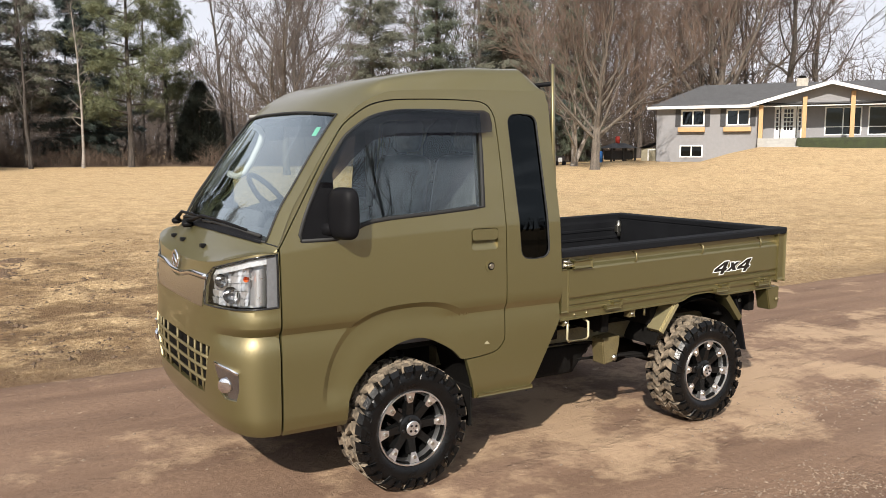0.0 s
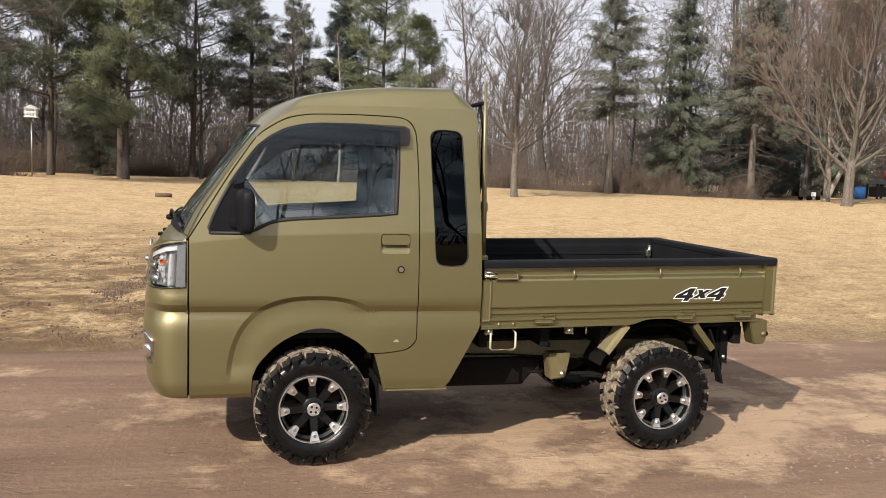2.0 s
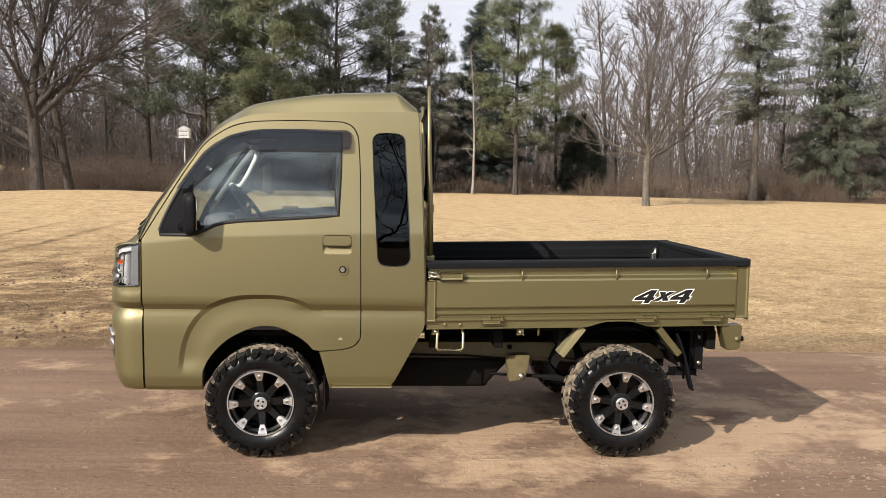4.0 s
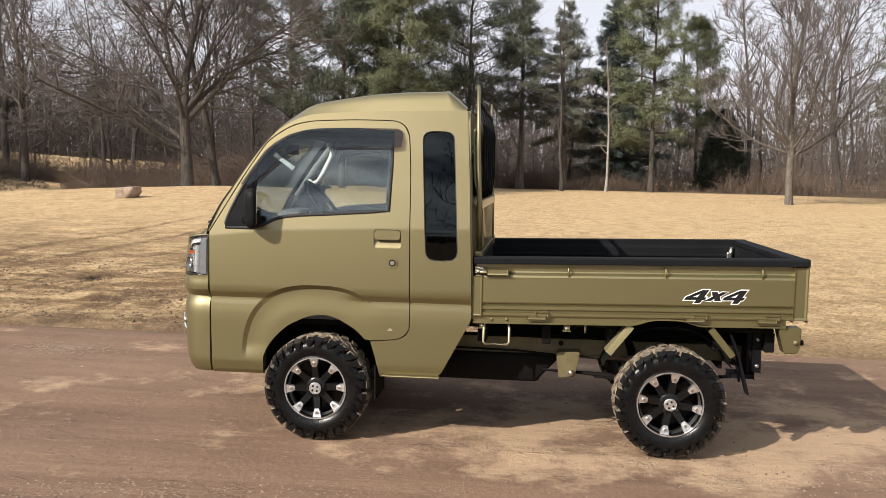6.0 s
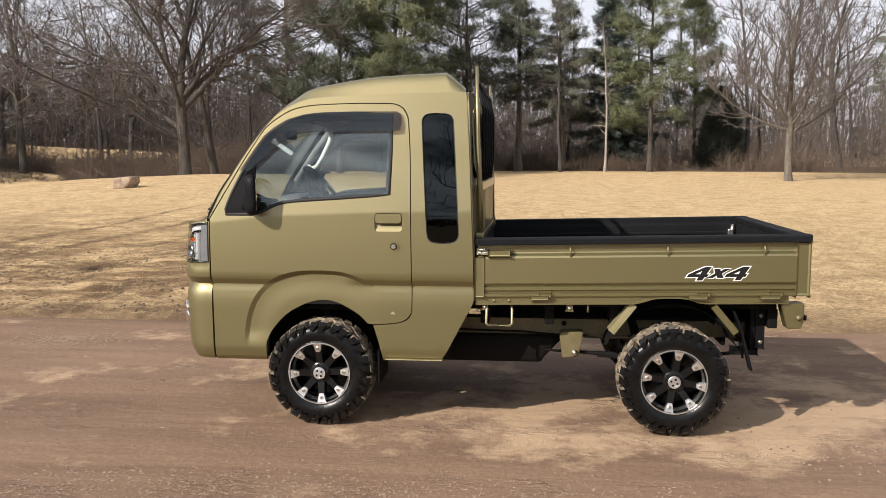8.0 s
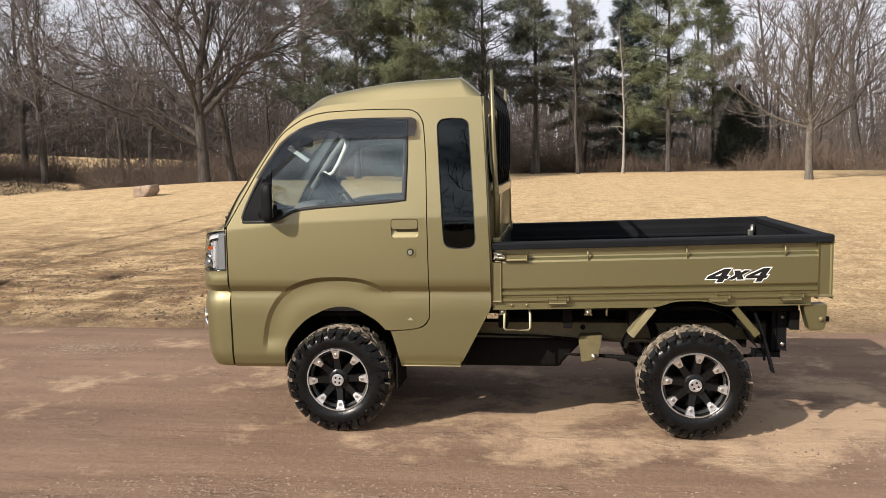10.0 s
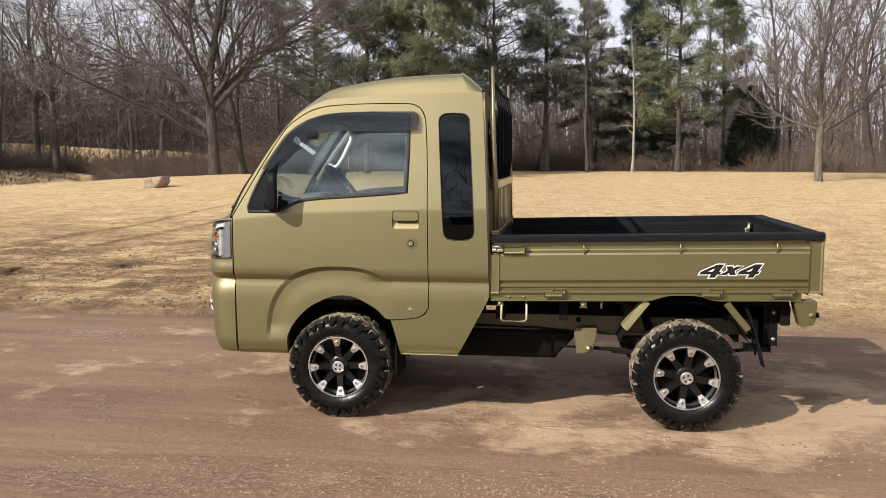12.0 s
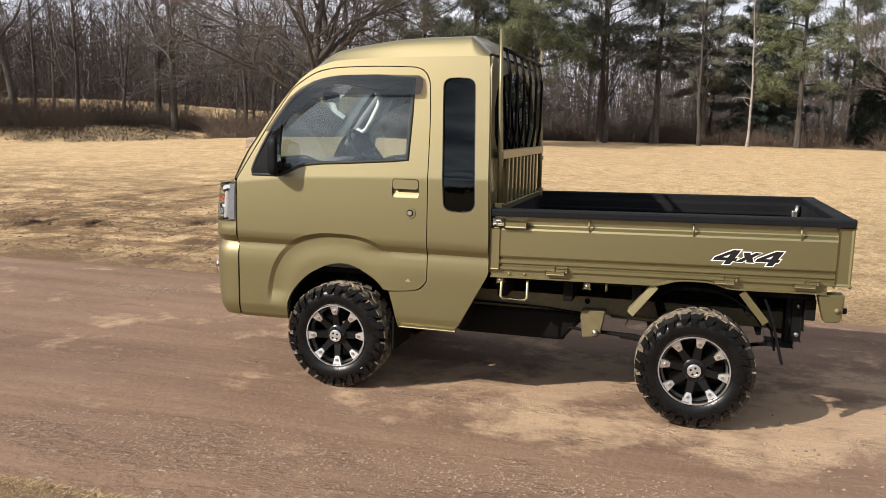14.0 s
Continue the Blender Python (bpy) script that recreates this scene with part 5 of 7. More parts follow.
# chassis
for side in (-1, 1):
    part("chassis_rail", bm_box(0.30, 2.42, side * 0.33, side * 0.42, 0.47, 0.56, 0.008), mat("dusty dark olive frame paint", (0.10, 0.085, 0.045), 0.6, 0.1, 0.3, 9, 120), truck)
    b = bmesh.new()
    pr = [(1.315, 0.50), (1.44, 0.505), (1.43, 0.46), (1.415, 0.365), (1.325, 0.352), (1.31, 0.47)]
    fr = [b.verts.new((x, side * 0.515, z)) for x, z in pr]
    bk = [b.verts.new((x, side * 0.42, z)) for x, z in pr]
    b.faces.new(fr)
    b.faces.new(bk[::-1])
    for i in range(6):
        b.faces.new((fr[i], bk[i], bk[(i + 1) % 6], fr[(i + 1) % 6]))
    bmesh.ops.bevel(b, geom=b.edges[:], offset=0.006, segments=2, affect="EDGES")
    hanger = part("spring_hanger", b, PAINT_DULL, truck)
    part("rail_hole", disc_bm(1.335, side * 0.4225, 0.533, 0.015, 0.006, 16), UNDER, hanger)
    part("bolt", disc_bm(1.392, side * 0.52, 0.388, 0.017, 0.022, 14, bevel=0.003), STEEL, hanger, smooth=True)
    for k in range(3):
        tube("leaf_spring", [(1.39 + 0.13 * k, side * 0.47, 0.385 - 0.018 * k), (1.9, side * 0.47, 0.345 - 0.012 * k), (2.34 - 0.13 * k, side * 0.47, 0.41 - 0.018 * k)], 0.010, UNDER, truck, n=6)
    # added sheet behind the front wheel that keeps a bright sliver out of the shadow
    part("sliver_blocker", bm_box(0.318, 0.330, side * 0.44, side * 0.70, 0.24, 0.42, 0.004), UNDER, truck)
    tube("damper", [(1.80, side * 0.44, 0.28), (1.70, side * 0.40, 0.58)], [0.024, 0.030], UNDER, truck)
    tube("front_spring", [(0.0 + 0.052 * math.cos(a), side * 0.53 + 0.052 * math.sin(a), 0.44 + 0.012 * a / 1.0) for a in np.linspace(0, 6 * math.pi, 70)], 0.008, UNDER, truck, n=6)
    tube("front_strut", [(0.0, side * 0.53, 0.30), (0.0, side * 0.52, 0.70)], 0.028, UNDER, truck)
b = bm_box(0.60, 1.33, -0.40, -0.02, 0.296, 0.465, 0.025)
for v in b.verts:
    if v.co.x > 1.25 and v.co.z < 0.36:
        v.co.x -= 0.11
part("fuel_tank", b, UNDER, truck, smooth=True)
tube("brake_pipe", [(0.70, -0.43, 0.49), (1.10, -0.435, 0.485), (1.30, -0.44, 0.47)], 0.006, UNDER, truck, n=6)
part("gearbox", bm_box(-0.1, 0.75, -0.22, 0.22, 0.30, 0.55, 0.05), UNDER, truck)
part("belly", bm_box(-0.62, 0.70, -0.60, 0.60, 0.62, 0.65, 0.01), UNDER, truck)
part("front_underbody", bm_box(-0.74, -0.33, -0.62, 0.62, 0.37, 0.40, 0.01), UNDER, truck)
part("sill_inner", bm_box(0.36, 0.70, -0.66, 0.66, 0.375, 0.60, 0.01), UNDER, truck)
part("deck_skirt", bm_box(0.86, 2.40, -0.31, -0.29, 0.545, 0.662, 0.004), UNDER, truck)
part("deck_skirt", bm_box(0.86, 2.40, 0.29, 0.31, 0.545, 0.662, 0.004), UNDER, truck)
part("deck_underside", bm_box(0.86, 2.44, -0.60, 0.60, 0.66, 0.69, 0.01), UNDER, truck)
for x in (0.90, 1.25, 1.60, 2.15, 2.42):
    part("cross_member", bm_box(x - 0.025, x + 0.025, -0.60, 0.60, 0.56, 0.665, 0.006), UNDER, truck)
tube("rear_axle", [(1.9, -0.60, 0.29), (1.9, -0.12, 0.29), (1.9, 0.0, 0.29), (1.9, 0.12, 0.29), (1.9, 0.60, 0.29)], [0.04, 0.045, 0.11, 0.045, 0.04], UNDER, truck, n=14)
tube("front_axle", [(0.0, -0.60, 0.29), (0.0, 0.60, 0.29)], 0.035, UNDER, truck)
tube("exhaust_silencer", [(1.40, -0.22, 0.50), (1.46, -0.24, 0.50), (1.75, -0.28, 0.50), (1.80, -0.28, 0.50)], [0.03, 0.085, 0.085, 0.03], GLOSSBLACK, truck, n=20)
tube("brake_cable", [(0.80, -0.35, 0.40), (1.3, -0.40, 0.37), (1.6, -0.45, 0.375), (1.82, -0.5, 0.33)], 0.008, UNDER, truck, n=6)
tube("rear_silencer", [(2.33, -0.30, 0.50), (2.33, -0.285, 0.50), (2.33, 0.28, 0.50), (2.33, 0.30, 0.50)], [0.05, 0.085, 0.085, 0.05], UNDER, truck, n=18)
for side in (-1, 1):
    hang = part("tail_hanger", bm_box(2.318, 2.345, side * 0.44, side * 0.54, 0.415, 0.675, 0.006), BLACK, truck, "black steel tail hanger with bolts")
    part("hanger_foot", bm_box(2.235, 2.36, side * 0.46, side * 0.55, 0.405, 0.432, 0.006), BLACK, hang)
    part("hanger_plate", bm_box(2.342, 2.392, side * 0.53, side * 0.548, 0.44, 0.65, 0.006), BLACK, hang)
    for zz in (0.475, 0.62):
        part("bolt", disc_bm(2.372, side * 0.551, zz, 0.011, 0.010, 10, bevel=0.002), STEEL, hang, smooth=True)
    tube("flap_stay", [(2.17, side * 0.60, 0.60), (2.25, side * 0.61, 0.50), (2.27, side * 0.61, 0.40)], 0.007, BLACK, truck, n=6)
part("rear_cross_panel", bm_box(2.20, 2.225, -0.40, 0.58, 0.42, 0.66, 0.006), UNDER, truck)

# lettering on the side gate: heavy slanted characters with a pale edge
FOUR = [(0.0, 0.17), (0.0, 0.40), (0.56, 1.0), (0.90, 1.0), (0.90, 0.40), (1.02, 0.40), (1.02, 0.17), (0.90, 0.17), (0.90, -0.10), (0.60, -0.10), (0.60, 0.17)]
FOUR_HOLE = [(0.33, 0.41), (0.58, 0.41), (0.58, 0.68)]
CROSS = [(0.0, 0.10), (0.30, 0.47), (0.07, 0.84), (0.42, 0.84), (0.52, 0.66), (0.66, 0.84), (1.0, 0.84), (0.70, 0.47), (0.95, 0.10), (0.58, 0.10), (0.49, 0.30), (0.36, 0.10)]


for k, (shape, hole, x0_, w_) in enumerate(((FOUR, FOUR_HOLE, 1.947, 0.102), (CROSS, None, 2.052, 0.088), (FOUR, FOUR_HOLE, 2.139, 0.102))):
    def lay(p, x0_=x0_, w_=w_):
        return [(x0_ - 0.004 + w_ * u + 0.042 * w, 0.811 + 0.063 * w) for u, w in p]
    rim_ = lay(shape)
    hol = [lay(hole)] if hole else []
    edge = panel("decal_edge", grown(rim_, 0.0048), [], lambda x, z, o: (x, -(0.7072 + o), z), 0.03, WHITE, truck, label="white outline of the lettering")
    rake(edge)
    rake(panel("decal_character", rim_, hol, lambda x, z, o: (x, -(0.7085 + o), z), 0.03, GLOSSBLACK, truck, label="black slanted 4x4 lettering"))

# ---- wheels ----
def lathe(name, prof, material, parent, n=64, label="", smooth=True):
    """prof: radius and place along the axle (y, outward negative)."""
    V = [(r * math.cos(2 * math.pi * k / n), y, r * math.sin(2 * math.pi * k / n)) for r, y in prof for k in range(n)]
    F = [(i * n + k, i * n + (k + 1) % n, (i + 1) * n + (k + 1) % n, (i + 1) * n + k) for i in range(len(prof) - 1) for k in range(n)]
    ob = link_mesh(name, V, F, material, parent, label, smooth)
    ob.data.set_sharp_from_angle(angle=radians(35))
    return ob


def make_wheel():
    rim = lathe("wheel", [(0.171, 0.010), (0.1735, 0.004), (0.172, 0.000), (0.1665, 0.0), (0.1650, 0.006), (0.160, 0.03), (0.150, 0.05), (0.148, 0.17)], ALLOY, truck, label="black alloy wheel with polished rim and spoke tips")
    lathe("rim_barrel", [(0.1640, 0.006), (0.158, 0.04), (0.149, 0.055), (0.147, 0.16), (0.05, 0.165)], WHEELBLACK, rim)
    prof = [(0.168, 0.012), (0.180, 0.000), (0.200, -0.008), (0.225, -0.010), (0.247, -0.004), (0.259, 0.008), (0.263, 0.030), (0.267, 0.06), (0.268, 0.10), (0.267, 0.14), (0.263, 0.17), (0.259, 0.192), (0.24, 0.206), (0.20, 0.206), (0.168, 0.19)]
    lathe("tyre", prof, RUBBER, rim, 72, "black mud-terrain tyre with dusty tread")
    # tread blocks: staggered, with shoulder blocks wrapping on to the wall
    rnd = random.Random(4)
    V, F, V2, F2 = [], [], [], []

    def block(VV, FF, a0, a1, y0, y1, r0, r1, skew=0.0, taper=0.12):
        s = len(VV)
        am = (a0 + a1) / 2
        for r, t in ((r0, 0.0), (r1, taper)):
            for y, sk in ((y0, -skew), (y1, skew)):
                for a in (a0, a1):
                    aa = am + (a - am) * (1 - t) + sk
                    ym = (y0 + y1) / 2
                    yy = ym + (y - ym) * (1 - t)
                    VV.append((r * math.cos(aa), yy, r * math.sin(aa)))
        FF += [(s + 4, s + 5, s + 7, s + 6), (s, s + 1, s + 5, s + 4), (s + 1, s + 3, s + 7, s + 5), (s + 3, s + 2, s + 6, s + 7), (s + 2, s, s + 4, s + 6)]
    N = 28
    st = 2 * math.pi / N
    for k in range(N):
        a = k * st
        for row, (y0, y1, sh, sk) in enumerate(((0.062, 0.096, 0.25, 0.05), (0.104, 0.138, 0.75, -0.05))):
            block(V, F, a + sh * st - 0.066, a + sh * st + 0.066, y0, y1, 0.262, 0.2915, sk)
        for y0, y1, sh, sg in ((0.010, 0.056, 0.0, -1), (0.144, 0.192, 0.5, 1)):
            c = a + sh * st
            lng = 0.006 if k % 2 else 0.0
            block(V, F, c - 0.074, c + 0.074, y0 - (lng if sg < 0 else 0), y1 + (lng if sg > 0 else 0), 0.258, 0.2885, 0.03 * sg)
    tagged(link_mesh("tread", V, F, TREAD, rim, "dusty tread blocks"), kind="stuff")
    for k in range(N):
        for sg, yb in ((-1, -0.012), (1, 0.208)):
            c = k * st + (0.0 if sg < 0 else 0.5 * st)
            r_in = 0.230 if k % 2 else 0.243
            s = len(V2)
            for rr, dy, hw in ((0.2870, 0.020, 0.078), (0.268, -0.0030, 0.070), (r_in, -0.0035, 0.044)):
                for da in (-hw, hw):
                    off = yb + (dy if sg < 0 else -dy)
                    lean_ = (0.02 if k % 2 else -0.02) + 1.6 * (0.287 - rr)
                    V2.append((rr * math.cos(c + da + lean_), off, rr * math.sin(c + da + lean_)))
                    V2.append((rr * math.cos(c + da + lean_), off + (0.014 if sg < 0 else -0.014), rr * math.sin(c + da + lean_)))
            for i in (0, 4):
                F2 += [(s + i, s + i + 2, s + i + 6, s + i + 4), (s + i, s + i + 4, s + i + 5, s + i + 1), (s + i + 2, s + i + 3, s + i + 7, s + i + 6)]
            F2.append((s + 8, s + 10, s + 11, s + 9))
    tagged(link_mesh("shoulder_lug", V2, F2, RUBBER, rim), kind="stuff")
    V3, F3 = [], []
    for k in range(N):
        c = k * st + 0.05
        if k % 2:
            way = [(0.272, c - 0.085), (0.228, c - 0.045), (0.232, c + 0.02), (0.268, c + 0.005)]
        else:
            way = [(0.270, c - 0.06), (0.236, c + 0.0), (0.266, c + 0.055)]
        tube_into(V3, F3, [(r_ * math.cos(a_), -0.0125 + 0.6 * max(0.0, r_ - 0.25), r_ * math.sin(a_)) for r_, a_ in way], 0.0034, 5)
    tagged(link_mesh("wall_rib", V3, F3, RUBBER, rim), kind="stuff")
    for k in range(8):
        a = 2 * math.pi * k / 8 + 0.2
        rot = Matrix.Rotation(-a, 4, "Y")
        b = bmesh.new()
        sec = [(0.045, 0.020, 0.030), (0.09, 0.0165, 0.022), (0.125, 0.017, 0.016)]
        rings = []
        for r, hw, dep in sec:
            rings.append([b.verts.new(rot @ Vector((r, y, z))) for y, z in ((dep, -hw), (dep, hw), (dep + 0.035, hw * 1.2), (dep + 0.035, -hw * 1.2))])
        for i in range(2):
            for j in range(4):
                b.faces.new((rings[i][j], rings[i][(j + 1) % 4], rings[i + 1][(j + 1) % 4], rings[i + 1][j]))
        b.faces.new(rings[2])
        part("spoke", b, WHEELBLACK, rim)
        b = bmesh.new()
        shp = [(0.116, -0.011), (0.129, -0.016), (0.1625, -0.024), (0.1625, 0.024), (0.129, 0.016), (0.116, 0.011)]
        f0 = [b.verts.new(rot @ Vector((r, 0.006 + (0.163 - r) * 0.18, z))) for r, z in shp]
        f1 = [b.verts.new(rot @ Vector((r, 0.036, z))) for r, z in shp]
        b.faces.new(f0)
        for i in range(6):
            b.faces.new((f0[i], f1[i], f1[(i + 1) % 6], f0[(i + 1) % 6]))
        tip = part("spoke_tip", b, ALLOY, rim, "machined aluminium spoke tip")
        c = rot @ Vector((0.136, 0.008, 0))
        part("tip_bolt", disc_bm(c.x, c.y, c.z, 0.0085, 0.014, 6), STEEL, rim)
    lathe("hub", [(0.060, 0.06), (0.055, 0.026), (0.045, 0.020), (0.034, 0.018), (0.034, 0.006), (0.031, 0.002), (0.012, 0.0), (0.0005, 0.0)], WHEELBLACK, rim, 32)
    lathe("centre_cap", [(0.0335, 0.010), (0.0335, 0.002), (0.030, -0.002), (0.022, -0.0025), (0.021, 0.0), (0.001, -0.001)], ALLOY, rim, 28)
    for k in range(4):
        a = math.pi / 4 + k * math.pi / 2
        part("cap_slot", disc_bm(0.017 * math.cos(a), -0.001, 0.017 * math.sin(a), 0.006, 0.004, 8), GLOSSBLACK, rim)
    for k in range(4):
        a = k * math.pi / 2 + 0.4
        part("lug_nut", disc_bm(0.043 * math.cos(a), 0.020, 0.043 * math.sin(a), 0.008, 0.02, 6), GLOSSBLACK, rim)
    return rim


wheel = make_wheel()
wheel.matrix_basis = pose(0.0, -0.735, 0.290, 0, 8, 0)
copy_thing(wheel, pose(1.9, -0.735, 0.290, 0, -25, 0))
copy_thing(wheel, pose(0.0, 0.735, 0.290, 0, 33, 180))
copy_thing(wheel, pose(1.9, 0.735, 0.290, 0, 70, 180))

# ---- the house on the rise ----
HU, HN = Vector((0.559, -0.829, 0)), Vector((-0.829, -0.559, 0))
HO = Vector((34.6, 32.0, 0))
HOUSE_M = Matrix(((HU.x, -HN.x, 0, HO.x), (HU.y, -HN.y, 0, HO.y), (0, 0, 1, 0), (0, 0, 0, 1)))
SIDING = mat("grey painted brick", (0.23, 0.23, 0.24), 0.8, 0, 0.1, 6, 30, bump=0.004)
TRIMWHITE = mat("white painted trim", (0.80, 0.80, 0.78), 0.5, 0, 0.05, 8, 60)
CEDAR = mat("oiled cedar", (0.46, 0.29, 0.14), 0.6, 0, 0.2, 6, 50, stretch=(6, 6, 0.6))
SHINGLE = mat("weathered grey shingles", (0.075, 0.075, 0.078), 0.85, 0, 0.35, 3, 18, bump=0.01)
SHUTTER = mat("charcoal shutter paint", (0.035, 0.036, 0.04), 0.6)
HEDGE = mat("clipped evergreen hedge", (0.035, 0.045, 0.018), 0.8, 0, 0.5, 5, 40, bump=0.05)
CHIMNEY = mat("pale limestone", (0.40, 0.37, 0.32), 0.85, 0, 0.25, 5, 20, bump=0.02)
CONCRETE = mat("grey concrete", (0.35, 0.34, 0.32), 0.85, 0, 0.15, 4, 40)
HPANE = glass("house window glass", (0.10, 0.11, 0.12), 1.5)
ROOMDARK = mat("dim room", (0.05, 0.05, 0.055), 0.9)
CURTAIN = mat("pale blinds", (0.40, 0.41, 0.42), 0.8)

house = tagged(new("house"), "low grey house with white trim and cedar posts on a rise", "house")
house.matrix_basis = HOUSE_M


def hbox(name, u0, u1, v0, v1, z0, z1, m, parent=None, bevel=0.0, label=""):
    return part(name, bm_box(u0, u1, v0, v1, z0, z1, bevel), m, parent if parent else house, label)


def hwall(name, u0, u1, z0, z1, v, holes, thick=0.2):
    """A wall along u with openings cut through it, built of piers, sills and heads."""
    us = sorted({u0, u1, *[h[0] for h in holes], *[h[1] for h in holes]})
    zs = sorted({z0, z1, *[h[2] for h in holes], *[h[3] for h in holes]})
    bm = None
    for a, b in zip(us, us[1:]):
        for c, d in zip(zs, zs[1:]):
            if not any(h[0] <= a and b <= h[1] and h[2] <= c and d <= h[3] for h in holes):
                bm = bm_box(a, b, v, v + thick, c, d, 0, bm)
    bmesh.ops.remove_doubles(bm, verts=bm.verts, dist=1e-5)
    return part(name, bm, SIDING, house)


def hwindow(u0, u1, z0, z1, v, bars=1, sill=True, blinds=0.0, cross=0):
    w = part("window", bm_box(u0, u1, v + 0.10, v + 0.104, z0, z1, 0), HPANE, house, "house window in a white frame")
    w.visible_shadow = False
    for a, b, c, d in ((u0, u1, z0, z0 + 0.07), (u0, u1, z1 - 0.07, z1), (u0, u0 + 0.07, z0 + 0.07, z1 - 0.07), (u1 - 0.07, u1, z0 + 0.07, z1 - 0.07)):
        part("window_frame", bm_box(a, b, v - 0.03, v + 0.12, c, d, 0.008), TRIMWHITE, w)
    for k in range(bars):
        c = u0 + (u1 - u0) * (k + 1) / (bars + 1)
        part("mullion", bm_box(c - 0.03, c + 0.03, v - 0.01, v + 0.09, z0 + 0.07, z1 - 0.07, 0.006), TRIMWHITE, w)
    for k in range(cross):
        c = z0 + (z1 - z0) * (0.3 if cross == 1 else (k + 1) / (cross + 1))
        part("mullion", bm_box(u0 + 0.07, u1 - 0.07, v + 0.0, v + 0.085, c - 0.02, c + 0.02, 0.005), TRIMWHITE, w)
    part("room_back", bm_box(u0 - 0.05, u1 + 0.05, v + 0.85, v + 0.9, z0 - 0.05, z1 + 0.05, 0), ROOMDARK, w)
    if blinds:
        part("blinds", bm_box(u0 + 0.07, u1 - 0.07, v + 0.16, v + 0.18, z1 - blinds * (z1 - z0), z1 - 0.05, 0), CURTAIN, w)
    return w


hwall("wall", 0, 5.55, 0.3, 3.85, 0.0, [(1.38, 2.68, 2.88, 3.78), (3.86, 5.12, 2.88, 3.78), (1.34, 2.63, 1.09, 1.79)])
hwindow(1.38, 2.68, 2.88, 3.78, 0.0, 1, blinds=0.98)
hwindow(3.86, 5.12, 2.88, 3.78, 0.0, 1)
hwindow(1.34, 2.63, 1.09, 1.79, 0.0, 1)
for u in (1.06, 2.70, 3.54, 5.14):
    sh = hbox("shutter", u, u + 0.28, -0.05, -0.004, 2.84, 3.82, SHUTTER, bevel=0.01)
    for k in range(9):
        part("slat", bm_box(u + 0.04, u + 0.24, -0.062, -0.046, 2.92 + 0.095 * k, 2.97 + 0.095 * k, 0.004), SHUTTER, sh)
for u in (1.25, 3.74):
    hbox("window_box", u, u + 1.48, -0.26, -0.004, 2.54, 2.80, CEDAR, bevel=0.015)
hbox("side_wall", 0, 0.2, 0.2, 8.0, 0.3, 3.85, SIDING)
hbox("back_wall", 0, 15.8, 8.0, 8.2, 0.3, 3.85, SIDING)
hbox("end_wall", 15.6, 15.8, 1.2, 8.0, 0.3, 4.2, SIDING)
# porch wing, set back under a wide white gable
hwall("wall", 5.55, 15.8, 1.2, 4.25, 1.2, [(6.32, 7.78, 2.16, 4.06), (8.90, 10.75, 2.30, 3.86), (11.05, 12.9, 2.30, 3.86)])
hbox("return_wall", 5.35, 5.55, 0.2, 1.4, 0.3, 4.1, SIDING)
hwindow(8.90, 10.75, 2.30, 3.86, 1.2, 1, blinds=0.6, cross=1)
hwindow(11.05, 12.9, 2.30, 3.86, 1.2, 1, blinds=0.6, cross=1)
door_h = hbox("front_door", 6.66, 7.46, 1.24, 1.30, 2.16, 4.02, TRIMWHITE, bevel=0.01, label="white front door with small panes")
for i in range(3):
    for j in range(5):
        part("pane", bm_box(6.82 + 0.17 * i, 6.82 + 0.17 * i + 0.13, 1.232, 1.238, 2.62 + 0.24 * j, 2.62 + 0.24 * j + 0.19, 0), GLOSSBLACK, door_h)
for u in (6.32, 7.50):
    sl_ = hbox("sidelight", u, u + 0.28, 1.24, 1.30, 2.16, 4.02, TRIMWHITE, bevel=0.006)
    for j in range(5):
        part("pane", bm_box(u + 0.09, u + 0.20, 1.232, 1.238, 2.62 + 0.24 * j, 2.81 + 0.24 * j, 0), GLOSSBLACK, sl_)
hbox("porch_floor", 5.6, 15.6, -0.6, 1.2, 1.3, 2.14, CONCRETE)
for k in range(3):
    hbox("step", 5.9 + 0.1 * k, 7.95 - 0.1 * k, -1.5 + 0.3 * k, -0.6, 1.35, 1.70 + 0.15 * k, CONCRETE, bevel=0.01)
for u, zt in ((5.72, 3.95), (7.92, 4.36), (10.26, 4.6), (12.9, 4.2)):
    hbox("porch_post", u - 0.11, u + 0.11, -0.50, -0.28, 2.14, zt, CEDAR, bevel=0.01)

# roofs
def prism(name, pts, v0, v1, m):
    """A roof slab: an outline in u and z drawn out in depth."""
    b = bmesh.new()
    fr = [b.verts.new((u, v0, z)) for u, z in pts]
    bk = [b.verts.new((u, v1, z)) for u, z in pts]
    b.faces.new(fr)
    b.faces.new(bk[::-1])
    for i in range(len(pts)):
        j = (i + 1) % len(pts)
        b.faces.new((fr[i], bk[i], bk[j], fr[j]))
    return part(name, b, m, house)


b = bmesh.new()
q = [b.verts.new(p) for p in ((-0.45, -0.45, 3.98), (16.2, -0.45, 3.98), (16.2, 4.1, 5.45), (2.0, 4.1, 5.45), (-0.45, 8.6, 3.98), (16.2, 8.6, 3.98))]
b.faces.new((q[0], q[1], q[2], q[3]))
b.faces.new((q[0], q[3], q[4]))
b.faces.new((q[3], q[2], q[5], q[4]))
b.faces.new((q[1], q[5], q[2]))
b.faces.new((q[0], q[4], q[5], q[1]))
part("roof", b, SHINGLE, house, "dark grey shingle roof")
